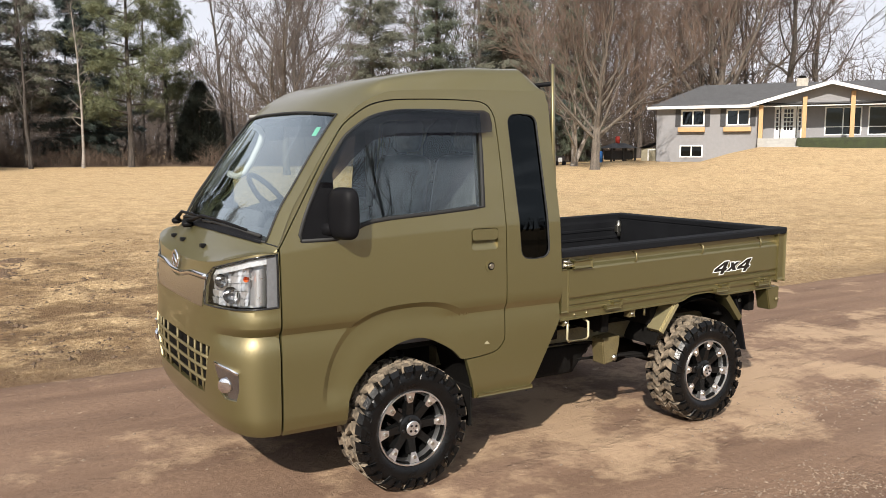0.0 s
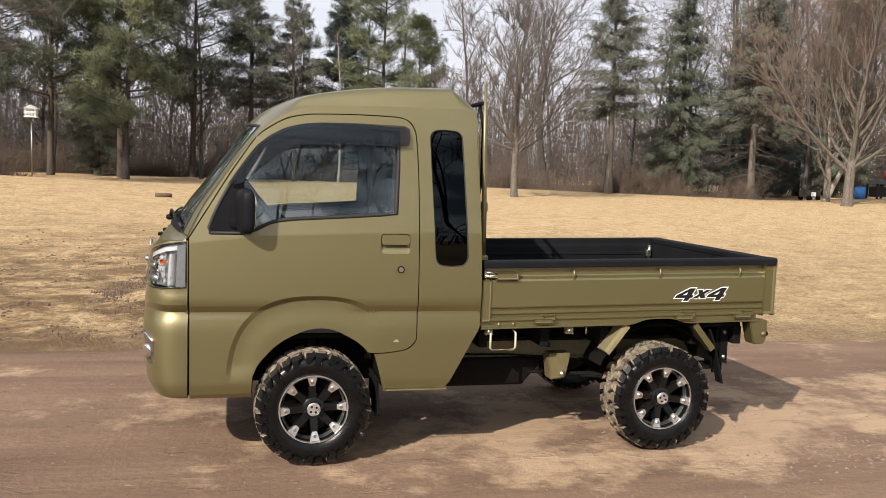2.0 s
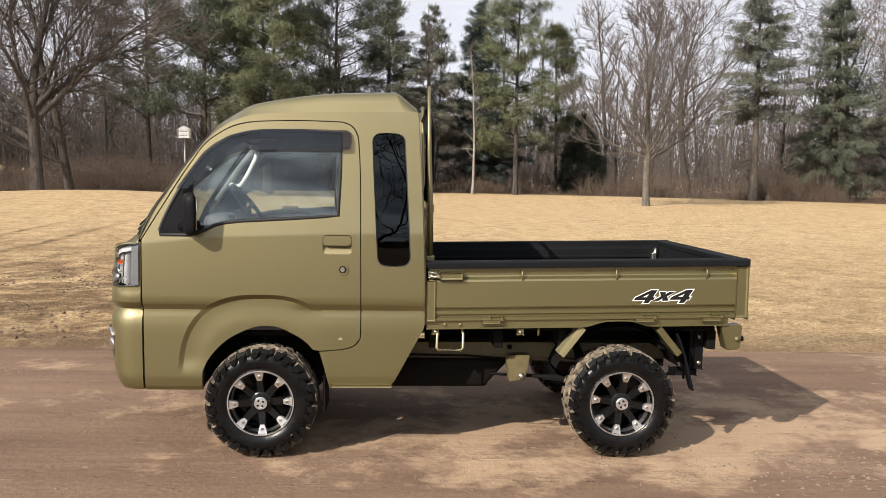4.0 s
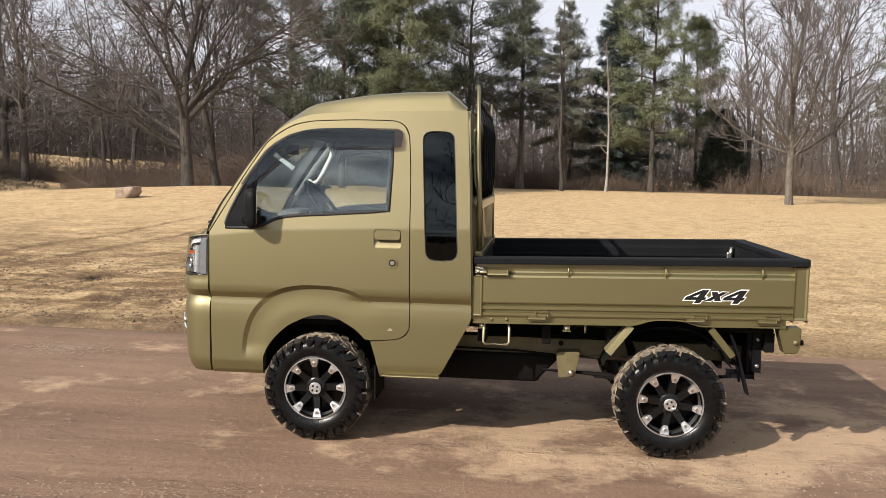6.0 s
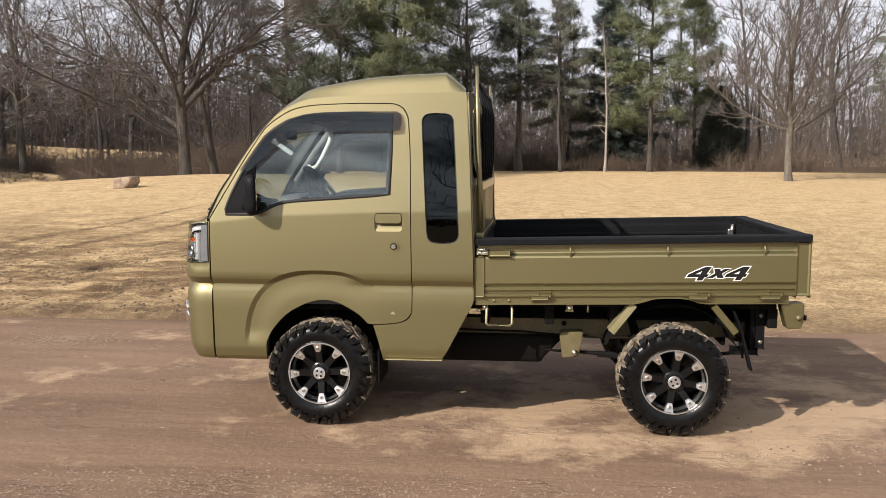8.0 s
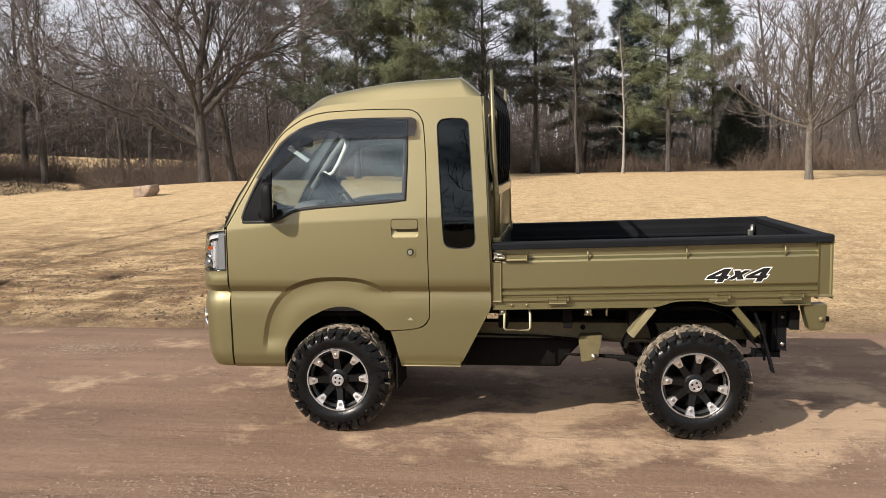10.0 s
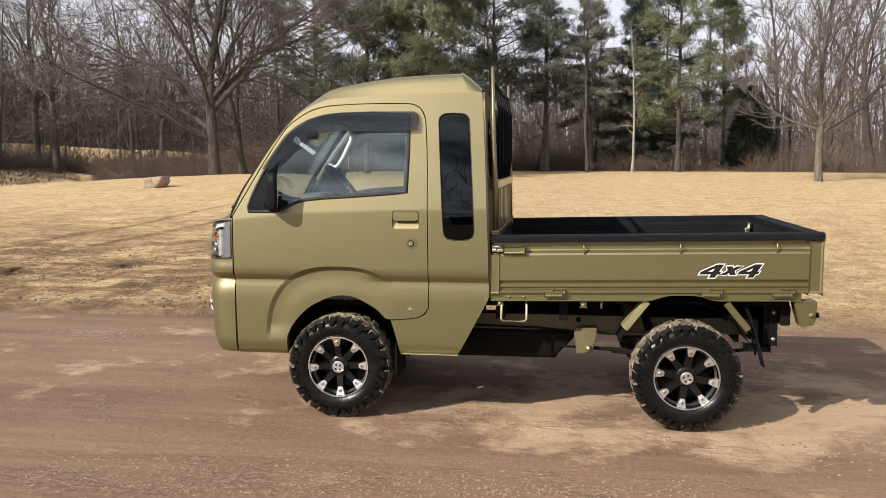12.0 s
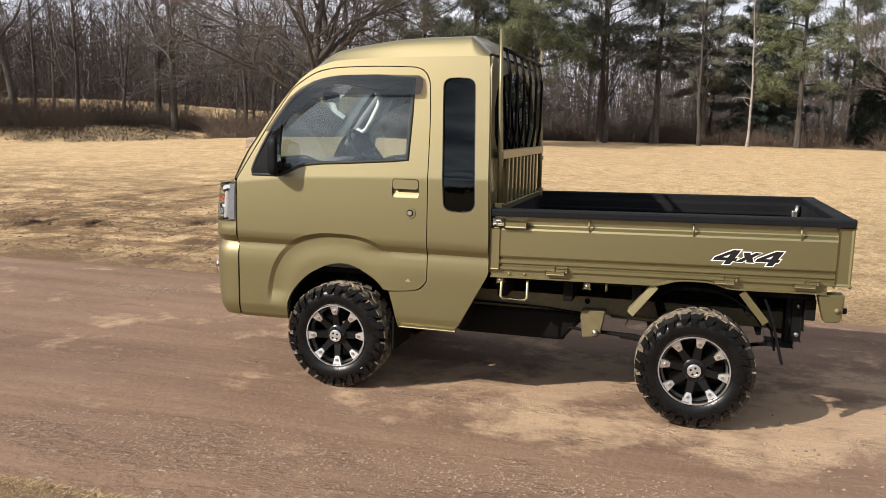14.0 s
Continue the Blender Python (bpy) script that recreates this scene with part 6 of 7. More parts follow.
hbox("fascia", -0.47, 5.5, -0.49, -0.452, 3.84, 4.0, TRIMWHITE, bevel=0.005)
hbox("soffit", -0.45, 16.0, -0.44, 0.0, 3.86, 3.90, TRIMWHITE)
gl, gr, gp = (5.2, 3.90), (13.4, 3.90), (9.2, 5.02)
prism("gable_roof", [gl, gp, gr, (13.4, 4.0), (9.2, 5.13), (5.2, 4.0)], -0.86, 4.0, SHINGLE)
prism("gable_fascia", [(5.15, 3.84), (9.2, 4.96), (13.45, 3.84), (13.45, 4.02), (9.2, 5.15), (5.15, 4.02)], -0.93, -0.864, TRIMWHITE)
prism("gable_wall", [(5.9, 4.06), (12.7, 4.06), (9.2, 4.98)], -0.24, -0.16, SIDING)
ch = hbox("chimney", 7.3, 7.92, 3.2, 3.9, 4.6, 5.62, CHIMNEY, bevel=0.02)
part("chimney_cap", bm_box(7.42, 7.80, 3.35, 3.75, 5.62, 5.78, 0.02), UNDER, ch)
hbox("hedge", 7.6, 15.2, -1.5, -0.8, 1.3, 2.16, HEDGE, bevel=0.12, label="low clipped dark green hedge")
# small lean-to beside the house
shed = tagged(new("shed"), "small grey lean-to shed with a white door frame", "shed")
shed.matrix_basis = HOUSE_M
part("shed_wall", bm_box(-1.1, -0.05, 1.2, 3.5, 0.3, 1.62, 0.01), mat("old tan siding", (0.30, 0.27, 0.19), 0.8), shed)
b = bmesh.new()
q = [b.verts.new(p) for p in ((-1.3, 0.9, 1.62), (0.0, 0.9, 2.05), (0.0, 3.8, 2.05), (-1.3, 3.8, 1.62))]
b.faces.new(q)
bmesh.ops.solidify(b, geom=b.faces[:], thickness=0.06)
part("shed_roof", b, SHINGLE, shed)
for a, c in ((-0.72, -0.64), (-0.12, -0.05)):
    part("door_frame", bm_box(a, c, 1.15, 1.198, 0.5, 1.5, 0.004), TRIMWHITE, shed)
part("door_frame", bm_box(-0.72, -0.05, 1.15, 1.198, 1.5, 1.58, 0.004), TRIMWHITE, shed)

# ---- trees ----
BARK_GREY = mat("grey-brown bark", (0.068, 0.057, 0.049), 0.9, 0, 0.75, 7, 30, bump=0.05, stretch=(2, 2, 0.25))
BARK_PALE = mat("pale grey bark", (0.120, 0.102, 0.084), 0.9, 0, 0.6, 6, 30, bump=0.03, stretch=(2, 2, 0.35))
BARK_BIRCH = mat("white birch bark", (0.25, 0.225, 0.20), 0.8, 0, 0.45, 2.5, 20, stretch=(1, 1, 3))
BARK_PINE = mat("pine bark", (0.072, 0.054, 0.042), 0.9, 0, 0.4, 3, 20, bump=0.02, stretch=(2, 2, 0.6))
TWIG = mat("grey-brown twigs", (0.104, 0.088, 0.081), 0.9, 0, 0.35, 2, 12)
TWIG_RED = mat("reddish-brown twigs", (0.128, 0.090, 0.070), 0.9, 0, 0.35, 2, 12)
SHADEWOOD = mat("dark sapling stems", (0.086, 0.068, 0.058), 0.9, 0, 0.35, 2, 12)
NEEDLE = mat("dark spruce needles", (0.085, 0.098, 0.066), 0.75, 0, 0.5, 1.2, 14)
NEEDLE_BLUE = mat("blue-green spruce needles", (0.056, 0.076, 0.068), 0.75, 0, 0.5, 1.2, 14)
NEEDLE_PINE = mat("pine needles", (0.105, 0.122, 0.068), 0.75, 0, 0.5, 0.8, 10, col2=(0.175, 0.182, 0.095))
NEEDLE_DRY = mat("faded grey-green needles", (0.125, 0.128, 0.095), 0.8, 0, 0.5, 1.2, 14)


def spike_into(V, F, a, b, r):
    """A three-sided thorn from a to its point b: the finest twigs."""
    d = b - a
    u = d.orthogonal().normalized()
    w = d.normalized().cross(u)
    s = len(V)
    for k in range(3):
        t = 2.0944 * k
        V.append(a + (u * math.cos(t) + w * math.sin(t)) * r)
    V.append(b)
    F += [(s, s + 1, s + 3), (s + 1, s + 2, s + 3), (s + 2, s, s + 3)]


def rand_dir(rnd):
    while True:
        v = Vector((rnd.uniform(-1, 1), rnd.uniform(-1, 1), rnd.uniform(-1, 1)))
        if 0.05 < v.length < 1:
            return v.normalized()


def limb(rnd, p, d, length, segs, wiggle, rise):
    pts = [p.copy()]
    d = d.normalized()
    for _ in range(segs):
        d = (d + rand_dir(rnd) * wiggle + Vector((0, 0, rise))).normalized()
        p = p + d * (length / segs)
        pts.append(p.copy())
    return pts


def along(pts, f):
    k = f * (len(pts) - 1)
    i = min(int(k), len(pts) - 2)
    return pts[i].lerp(pts[i + 1], k - i), (pts[i + 1] - pts[i]).normalized()


def split_dir(rnd, d, angle):
    s = d.orthogonal().normalized()
    s.rotate(Matrix.Rotation(rnd.uniform(0, 6.283), 3, d))
    return (d * math.cos(angle) + s * math.sin(angle)).normalized()


def bare_tree(name, seed, h, r, first, limbs, spread, branches, twigs, bark, twig, label, lean=(0, 0), rise=0.10, wiggle=0.22, fork=1, twig_r=0.008, low=False):
    """A leafless tree: trunk, limbs and branches in one mesh, the fine twigs in another."""
    rnd = random.Random(seed)
    V, F, V2, F2 = [], [], [], []
    for fk in range(fork):
        d0 = Vector((lean[0], lean[1], 1)) + (Vector((rnd.uniform(-0.35, 0.35), rnd.uniform(-0.35, 0.35), 0)) if fork > 1 else Vector())
        trunk = limb(rnd, Vector((0.25 * fk * rnd.uniform(-1, 1), 0.25 * fk * rnd.uniform(-1, 1), -0.15)), d0, h * 0.86, 9, 0.07, 0.05)
        rt = [r * (1.35 if i == 0 else 1.0) * (1 - 0.9 * (i / 9) ** 0.9) + 0.012 for i in range(10)]
        tube_into(V, F, trunk, rt, 7, False)
        for k in range(limbs):
            f = first + (1 - first) * ((k + rnd.random() * 0.6) / limbs) ** 0.9
            f = min(f, 0.985)
            p, d = along(trunk, f)
            L = h * spread * (1.05 - 0.75 * (f - first) / (1 - first)) * rnd.uniform(0.75, 1.15)
            a = rnd.uniform(0.75, 1.2) if f < 0.6 else rnd.uniform(0.4, 0.85)
            rl = max(0.018, r * 0.55 * (1 - f * 0.75))
            pl = limb(rnd, p, split_dir(rnd, d, a), L, 7, wiggle, rise)
            tube_into(V, F, pl, [rl * (1 - 0.88 * i / 7) for i in range(8)], 4, False)
            for _ in range(branches):
                fb = rnd.uniform(0.18, 1.0)
                pb, db = along(pl, fb)
                Lb = L * rnd.uniform(0.28, 0.5) * (1.15 - 0.5 * fb)
                bl = limb(rnd, pb, split_dir(rnd, db, rnd.uniform(0.4, 1.0)), Lb, 5, wiggle * 1.1, rise * 0.9)
                rb = max(0.011, rl * 0.45 * (1 - 0.6 * fb))
                tube_into(V, F, bl, [rb * (1 - 0.8 * i / 5) for i in range(6)], 3, False)
                for _ in range(twigs):
                    ft = rnd.uniform(0.15, 1.0)
                    pt, dt = along(bl, ft)
                    Lt = max(0.25, Lb * rnd.uniform(0.25, 0.5))
                    tw = limb(rnd, pt, split_dir(rnd, dt, rnd.uniform(0.35, 0.95)), Lt, 2, 0.2, rise)
                    rr = twig_r
                    spike_into(V2, F2, tw[0], tw[1], rr)
                    spike_into(V2, F2, tw[1] - (tw[1] - tw[0]) * 0.25, tw[2], rr * 0.8)
                    for _ in range(3):
                        q, dq = along(tw, rnd.uniform(0.2, 0.95))
                        spike_into(V2, F2, q, q + (split_dir(rnd, dq, rnd.uniform(0.3, 0.9)) + Vector((0, 0, rise))) * Lt * rnd.uniform(0.3, 0.6), rr * 0.65)
    t = new(name)
    tagged(t, label, "tree")
    link_mesh("trunk", V, F, bark, t, smooth=True)
    link_mesh("crown", V2, F2, twig, t, "crown of fine bare twigs")
    return t


def broad_tree(name, seed, h, r, fork_h, limbs, reach, tilt, branches, subs, twigs, bark, twig, label, rise=0.08, wiggle=0.24, lean=(0, 0), twig_r=0.008, low=()):
    """A leafless tree whose trunk soon breaks into great limbs that spread and divide again and again."""
    rnd = random.Random(seed)
    V, F, V2, F2 = [], [], [], []
    trunk = limb(rnd, Vector((0, 0, -0.2)), Vector((lean[0], lean[1], 1)), fork_h + 0.2, 5, 0.05, 0.02)
    lead = limb(rnd, trunk[-1], trunk[-1] - trunk[-2], (h - fork_h) * 0.85, 8, 0.16, 0.05)
    trunk_r = [r * (1.4, 1.08, 1.0, 0.96, 0.93, 0.88)[i] for i in range(6)] + [r * 0.80 * (1 - (i + 1) / 8.4) ** 1.1 + 0.008 for i in range(8)]
    tube_into(V, F, trunk + lead[1:], trunk_r, 10, False)
    starts = []
    for k in range(limbs):
        az = 2.4 * k + rnd.uniform(-0.4, 0.4)
        g = (k + rnd.random() * 0.7) / limbs
        f = 0.80 * max(0.0, g - 0.25) ** 1.1 / 0.75
        p, d0 = along(lead, f) if g > 0.25 else along(trunk, rnd.uniform(0.78, 0.99))
        a = tilt[1] + (tilt[0] - tilt[1]) * min(1.0, g + rnd.uniform(-0.25, 0.25))
        rr = r * 0.80 * (1 - 0.9 * f)
        starts.append((p, Vector((math.cos(az) * math.sin(a), math.sin(az) * math.sin(a), math.cos(a))), h * reach * (1 - 0.55 * f) * rnd.uniform(0.8, 1.12), rr * rnd.uniform(0.38, 0.62)))
    for az, zf, L, *up in low:
        starts.append((along(trunk, zf)[0], Vector((math.cos(az), math.sin(az), up[0] if up else 0.42)), L, r * (0.55 if up else 0.42)))
    for p, d, L, rl in starts:
        pl = limb(rnd, p, d, L, 10, wiggle * (0.45 if rl > r * 0.54 else 0.9), rise * (0.0 if rl > r * 0.54 else 0.7))
        tube_into(V, F, pl, [rl * (1 - 0.92 * (i / 10) ** 0.7) * rnd.uniform(0.9, 1.08) + 0.008 for i in range(11)], 6, False)
        for _ in range(branches):
            fb = rnd.uniform(0.12, 1.0)
            pb, db = along(pl, fb)
            Lb = L * rnd.uniform(0.30, 0.52) * (1.1 - 0.45 * fb)
            bl = limb(rnd, pb, split_dir(rnd, db, rnd.uniform(0.45, 1.05)), Lb, 6, wiggle, rise)
            rb_ = max(0.014, rl * 0.42 * (1 - 0.55 * fb))
            tube_into(V, F, bl, [rb_ * (1 - 0.82 * i / 6) for i in range(7)], 4, False)
            for _ in range(subs):
                fs = rnd.uniform(0.15, 1.0)
                ps, ds = along(bl, fs)
                Ls = max(0.35, Lb * rnd.uniform(0.3, 0.5))
                sl_ = limb(rnd, ps, split_dir(rnd, ds, rnd.uniform(0.4, 1.0)), Ls, 3, wiggle, rise)
                tube_into(V2, F2, sl_, [0.014, 0.011, 0.008, 0.004], 3, False)
                for _ in range(twigs):
                    q, dq = along(sl_, rnd.uniform(0.1, 1.0))
                    e = q + (split_dir(rnd, dq, rnd.uniform(0.3, 0.95)) + Vector((0, 0, rise))) * Ls * rnd.uniform(0.3, 0.7)
                    spike_into(V2, F2, q, e, twig_r)
                    m_ = q.lerp(e, 0.55)
                    spike_into(V2, F2, m_, m_ + split_dir(rnd, (e - q).normalized(), 0.6) * Ls * rnd.uniform(0.15, 0.4), twig_r * 0.7)
    t = new(name)
    tagged(t, label, "tree")
    link_mesh("trunk", V, F, bark, t, smooth=True)
    link_mesh("crown", V2, F2, twig, t, "crown of fine bare twigs")
    return t


def needle_tuft(V, F, rnd, p, d, size, count, flat=0.0):
    """A spray of thin pointed blades round a shoot."""
    for _ in range(count):
        q = (d + rand_dir(rnd) * 0.85)
        q.z -= flat
        q = q.normalized() * size * rnd.uniform(0.6, 1.15)
        o = q.orthogonal().normalized() if rnd.random() < 0.5 else q.cross(Vector((0, 0, 1)) if abs(q.normalized().z) < 0.9 else Vector((1, 0, 0))).normalized()
        o = o * size * rnd.uniform(0.04, 0.075)
        b = p + rand_dir(rnd) * size * 0.45
        s = len(V)
        V.extend((b - o, b + o, b + q))
        F.append((s, s + 1, s + 2))


def spruce(name, seed, h, r, width, bare, step, bark, needles, label, droop=0.25, dens=1.0, dead=10):
    """A conifer in tiers: drooping boughs set with sprays of needles, dead twigs below."""
    rnd = random.Random(seed)
    V, F, V2, F2 = [], [], [], []
    trunk = limb(rnd, Vector((0, 0, -0.15)), Vector((0, 0, 1)), h, 10, 0.015, 0.0)
    tube_into(V, F, trunk, [r * (1.25 if i == 0 else 1) * (1 - 0.95 * i / 10) + 0.01 for i in range(11)], 9, False)
    z = bare * h
    while z < h * 0.985:
        f = (z - bare * h) / (h * (1 - bare))
        L = width * (1 - f) ** 0.8 * min(1.0, 0.55 + 2.2 * f) + 0.12
        for k in range(rnd.randint(5, 7)):
            a = rnd.uniform(0, 6.283)
            Lk = L * rnd.uniform(0.55, 1.18)
            p = Vector((0, 0, z + rnd.uniform(-0.4, 0.4) * step))
            d = Vector((math.cos(a), math.sin(a), 0.22 - droop + 0.5 * f))
            pts = limb(rnd, p, d, Lk, 5, 0.08, -0.03 + 0.05 * f)
            if Lk > 0.5:
                tube_into(V, F, pts, [0.03 * (1 - 0.75 * i / 5) * (0.5 + 0.5 * (1 - f)) for i in range(6)], 3, False)
            n = max(5, int(Lk * 13.0 * dens))
            for _ in range(n):
                g = rnd.uniform(0.18, 1.0)
                q, dq = along(pts, g)
                side = dq.cross(Vector((0, 0, 1))).normalized() * rnd.choice((-1, 1))
                w = Lk * 0.30 * (1.05 - g) * rnd.random()
                needle_tuft(V2, F2, rnd, q + side * w - Vector((0, 0, droop * 0.5 * rnd.random())), (dq + side * 0.6).normalized(), 0.28, 11, droop * 1.3)
        z += step * rnd.uniform(0.75, 1.25)
    for _ in range(dead):
        zz = rnd.uniform(0.10, max(0.14, bare + 0.12)) * h
        a = rnd.uniform(0, 6.283)
        pts = limb(rnd, Vector((0, 0, zz)), Vector((math.cos(a), math.sin(a), -0.05)), width * rnd.uniform(0.5, 1.1), 5, 0.2, -0.06)
        tube_into(V, F, pts, [0.02 * (1 - 0.8 * i / 5) for i in range(6)], 3, False)
        for _ in range(5):
            q, dq = along(pts, rnd.uniform(0.3, 0.95))
            spike_into(V, F, q, q + (split_dir(rnd, dq, 0.7) - Vector((0, 0, 0.25))) * rnd.uniform(0.3, 0.8), 0.009)
    t = new(name)
    tagged(t, label, "tree")
    link_mesh("trunk", V, F, bark, t, smooth=True)
    link_mesh("crown", V2, F2, needles, t, "dense needled crown")
    return t


def pine(name, seed, h, r, width, bare, bark, needles, label, limbs=26, clumps=9):
    """An open pine: bare lower trunk, irregular limbs that end in clouds of needles."""
    rnd = random.Random(seed)
    V, F, V2, F2 = [], [], [], []
    trunk = limb(rnd, Vector((0, 0, -0.15)), Vector((0.01, 0, 1)), h, 10, 0.03, 0.02)
    tube_into(V, F, trunk, [r * (1.25 if i == 0 else 1) * (1 - 0.92 * i / 10) + 0.012 for i in range(11)], 9, False)
    for k in range(limbs):
        f = bare + (1 - bare) * (k + rnd.random()) / limbs
        p, d = along(trunk, min(f, 0.99))
        g = (f - bare) / (1 - bare)
        L = width * (0.55 + 0.75 * math.sin(math.pi * min(1, 0.25 + 0.75 * g))) * rnd.uniform(0.55, 1.1) * (1.0 if g < 0.75 else 1.0 - 1.9 * (g - 0.75))
        a = rnd.uniform(0, 6.283)
        pts = limb(rnd, p, Vector((math.cos(a), math.sin(a), 0.12 + 0.5 * g)), max(0.4, L), 6, 0.14, 0.03)
        tube_into(V, F, pts, [max(0.01, 0.055 * (1 - g * 0.6)) * (1 - 0.8 * i / 6) for i in range(7)], 4, False)
        for _ in range(clumps):
            q, dq = along(pts, rnd.uniform(0.35, 1.0))
            c = q + split_dir(rnd, dq, 1.0) * rnd.uniform(0.05, 0.5) * min(1.0, L * 0.5)
            spike_into(V, F, q, c, 0.012)
            for _ in range(7):
                e = rand_dir(rnd)
                e.z = abs(e.z) * 0.7 + 0.1
                e.z *= 0.6
                cc = c + Vector((rnd.gauss(0, 0.30), rnd.gauss(0, 0.30), rnd.gauss(0, 0.09)))
                needle_tuft(V2, F2, rnd, cc, e, 0.28, 12)
    for _ in range(8):
        pz = rnd.uniform(0.12, max(0.15, bare)) * h
        a = rnd.uniform(0, 6.283)
        pts = limb(rnd, Vector((0, 0, pz)), Vector((math.cos(a), math.sin(a), 0.1)), width * rnd.uniform(0.3, 0.8), 4, 0.2, -0.02)
        tube_into(V, F, pts, [0.018 * (1 - 0.8 * i / 4) for i in range(5)], 3, False)
    t = new(name)
    tagged(t, label, "tree")
    link_mesh("trunk", V, F, bark, t, smooth=True)
    link_mesh("crown", V2, F2, needles, t, "open crown of needle clusters")
    return t


def juniper_bush(name, seed, h, w, needles, label):
    """A close evergreen with an egg-shaped outline, set all over with short sprays."""
    rnd = random.Random(seed)
    V, F, V2, F2 = [], [], [], []
    trunk = limb(rnd, Vector((0, 0, -0.1)), Vector((0, 0, 1)), h * 0.9, 6, 0.03, 0.0)
    tube_into(V, F, trunk, [0.13 * (1 - 0.85 * i / 6) for i in range(7)], 8, False)
    for _ in range(3600):
        g = rnd.random() ** 1.25
        a = rnd.uniform(0, 6.283)
        lump = 1 + 0.16 * noise.noise(Vector((math.cos(a) * 1.6, math.sin(a) * 1.6, g * 5.0)))
        rr = w * lump * (1 - g ** 1.7) ** 0.75 * (0.80 + 0.20 * smooth01(0.0, 0.12, g)) * rnd.uniform(0.72, 1.02)
        p = Vector((rr * math.cos(a), rr * math.sin(a), 0.18 + g * h))
        needle_tuft(V2, F2, rnd, p, Vector((math.cos(a), math.sin(a), 0.9)).normalized(), 0.30, 9)
    t = new(name)
    tagged(t, label, "tree")
    link_mesh("trunk", V, F, BARK_PINE, t, smooth=True)
    link_mesh("crown", V2, F2, needles, t, "dense needled crown")
    return t


def put(t, x, y, turn=0.0, size=1.0, sink=0.0):
    t.matrix_basis = Matrix.LocRotScale((x, y, ground_z(x, y) - sink), Euler((0, 0, radians(turn))), (size, size, size))
    return t


def again(t, x, y, turn, size=1.0, label=""):
    c = copy_thing(t, Matrix.Identity(4))
    c.matrix_basis = Matrix.LocRotScale((x, y, ground_z(x, y)), Euler((0, 0, radians(turn))), (size, size, size))
    if label:
        tagged(c, label)
    return c


EDGE_GROUP = "trees along the edge of the woods"
# single trees on the lawn
put(broad_tree("oak_tree", 11, 12.0, 0.205, 2.9, 14, 0.66, (0.15, 0.95), 14, 8, 5, BARK_GREY, TWIG, "large spreading bare oak at the edge of the lawn", wiggle=0.36, rise=0.07, low=((3.25, 0.62, 9.2, 0.72), (3.35, 0.50, 6.8, 0.40), (0.15, 0.84, 6.6, 1.25), (3.0, 0.97, 7.8, 1.0), (0.5, 0.97, 6.0, 0.8))), -12.3, 26.1)
oak2 = put(broad_tree("oak_tree", 12, 11.0, 0.15, 3.4, 9, 0.60, (0.15, 0.8), 9, 5, 5, BARK_GREY, TWIG, "leaning bare oak beside the larger one", lean=(-0.14, 0.0), wiggle=0.36), -12.0, 28.4, 70)
put(broad_tree("maple_tree", 21, 9.8, 0.145, 2.3, 15, 0.50, (0.25, 1.02), 12, 7, 5, BARK_PALE, TWIG, "bare grey maple standing alone on the lawn", rise=0.13, wiggle=0.19, low=((2.9, 0.9, 4.2), (0.3, 0.85, 4.0), (3.6, 0.95, 3.6))), 11.3, 30.5)
round_tree = put(broad_tree("bare_tree", 31, 11.6, 0.21, 1.7, 26, 0.60, (0.08, 1.05), 13, 8, 4, BARK_PALE, TWIG_RED, "round-headed bare tree with fine reddish twigs", rise=0.13, wiggle=0.20), 24.8, 26.2)
put(bare_tree("bare_tree", 41, 5.6, 0.13, 0.25, 7, 0.42, 6, 6, BARK_BIRCH, TWIG, "small pale-barked tree with several stems", fork=3), 26.6, 29.9, 0)
# conifers along the edge
spruce_a = put(spruce("spruce_tree", 51, 11.7, 0.16, 3.6, 0.05, 0.25, BARK_PINE, NEEDLE_BLUE, "dense dark blue-green spruce with a pointed top", 0.25, 1.7), 5.6, 46.7)
pine_a = put(pine("pine_tree", 61, 12.4, 0.14, 2.0, 0.20, BARK_GREY, NEEDLE_PINE, "tall pine with a slim grey trunk and yellow-green lower boughs", 42, 13), 7.3, 42.5)
spruce_b = put(spruce("spruce_tree", 52, 12.0, 0.20, 3.1, 0.36, 0.34, BARK_PALE, NEEDLE_DRY, "tall thin spruce with a bare grey lower trunk", 0.22, 1.15, 40), 19.2, 38.1)
spruce_c = put(spruce("spruce_tree", 53, 12.6, 0.22, 3.1, 0.08, 0.34, BARK_PINE, NEEDLE, "broad dark spruce with drooping boughs", 0.5, 1.15, 16), 24.1, 39.4)
spruce_d = put(spruce("spruce_tree", 54, 12.2, 0.20, 3.4, 0.30, 0.34, BARK_PALE, NEEDLE_DRY, "ragged spruce with drooping dead lower boughs", 0.35, 1.15, 50), 26.6, 36.0)
pine_b = put(pine("pine_tree", 62, 13.0, 0.17, 3.2, 0.30, BARK_PINE, NEEDLE, "dark spreading pine at the edge of the woods", 46, 14), -6.1, 39.0)
juniper = put(juniper_bush("juniper", 71, 4.4, 1.36, mat("near-black juniper foliage", (0.020, 0.025, 0.017), 0.8, 0, 0.4, 2, 20), "dense near-black cone-shaped juniper"), 11.7, 45.2)
birch = put(bare_tree("birch_tree", 81, 9.6, 0.070, 0.26, 20, 0.11, 4, 4, BARK_BIRCH, TWIG, "thin white birch with broken short boughs", lean=(0.05, 0), rise=-0.01), 4.8, 41.7)
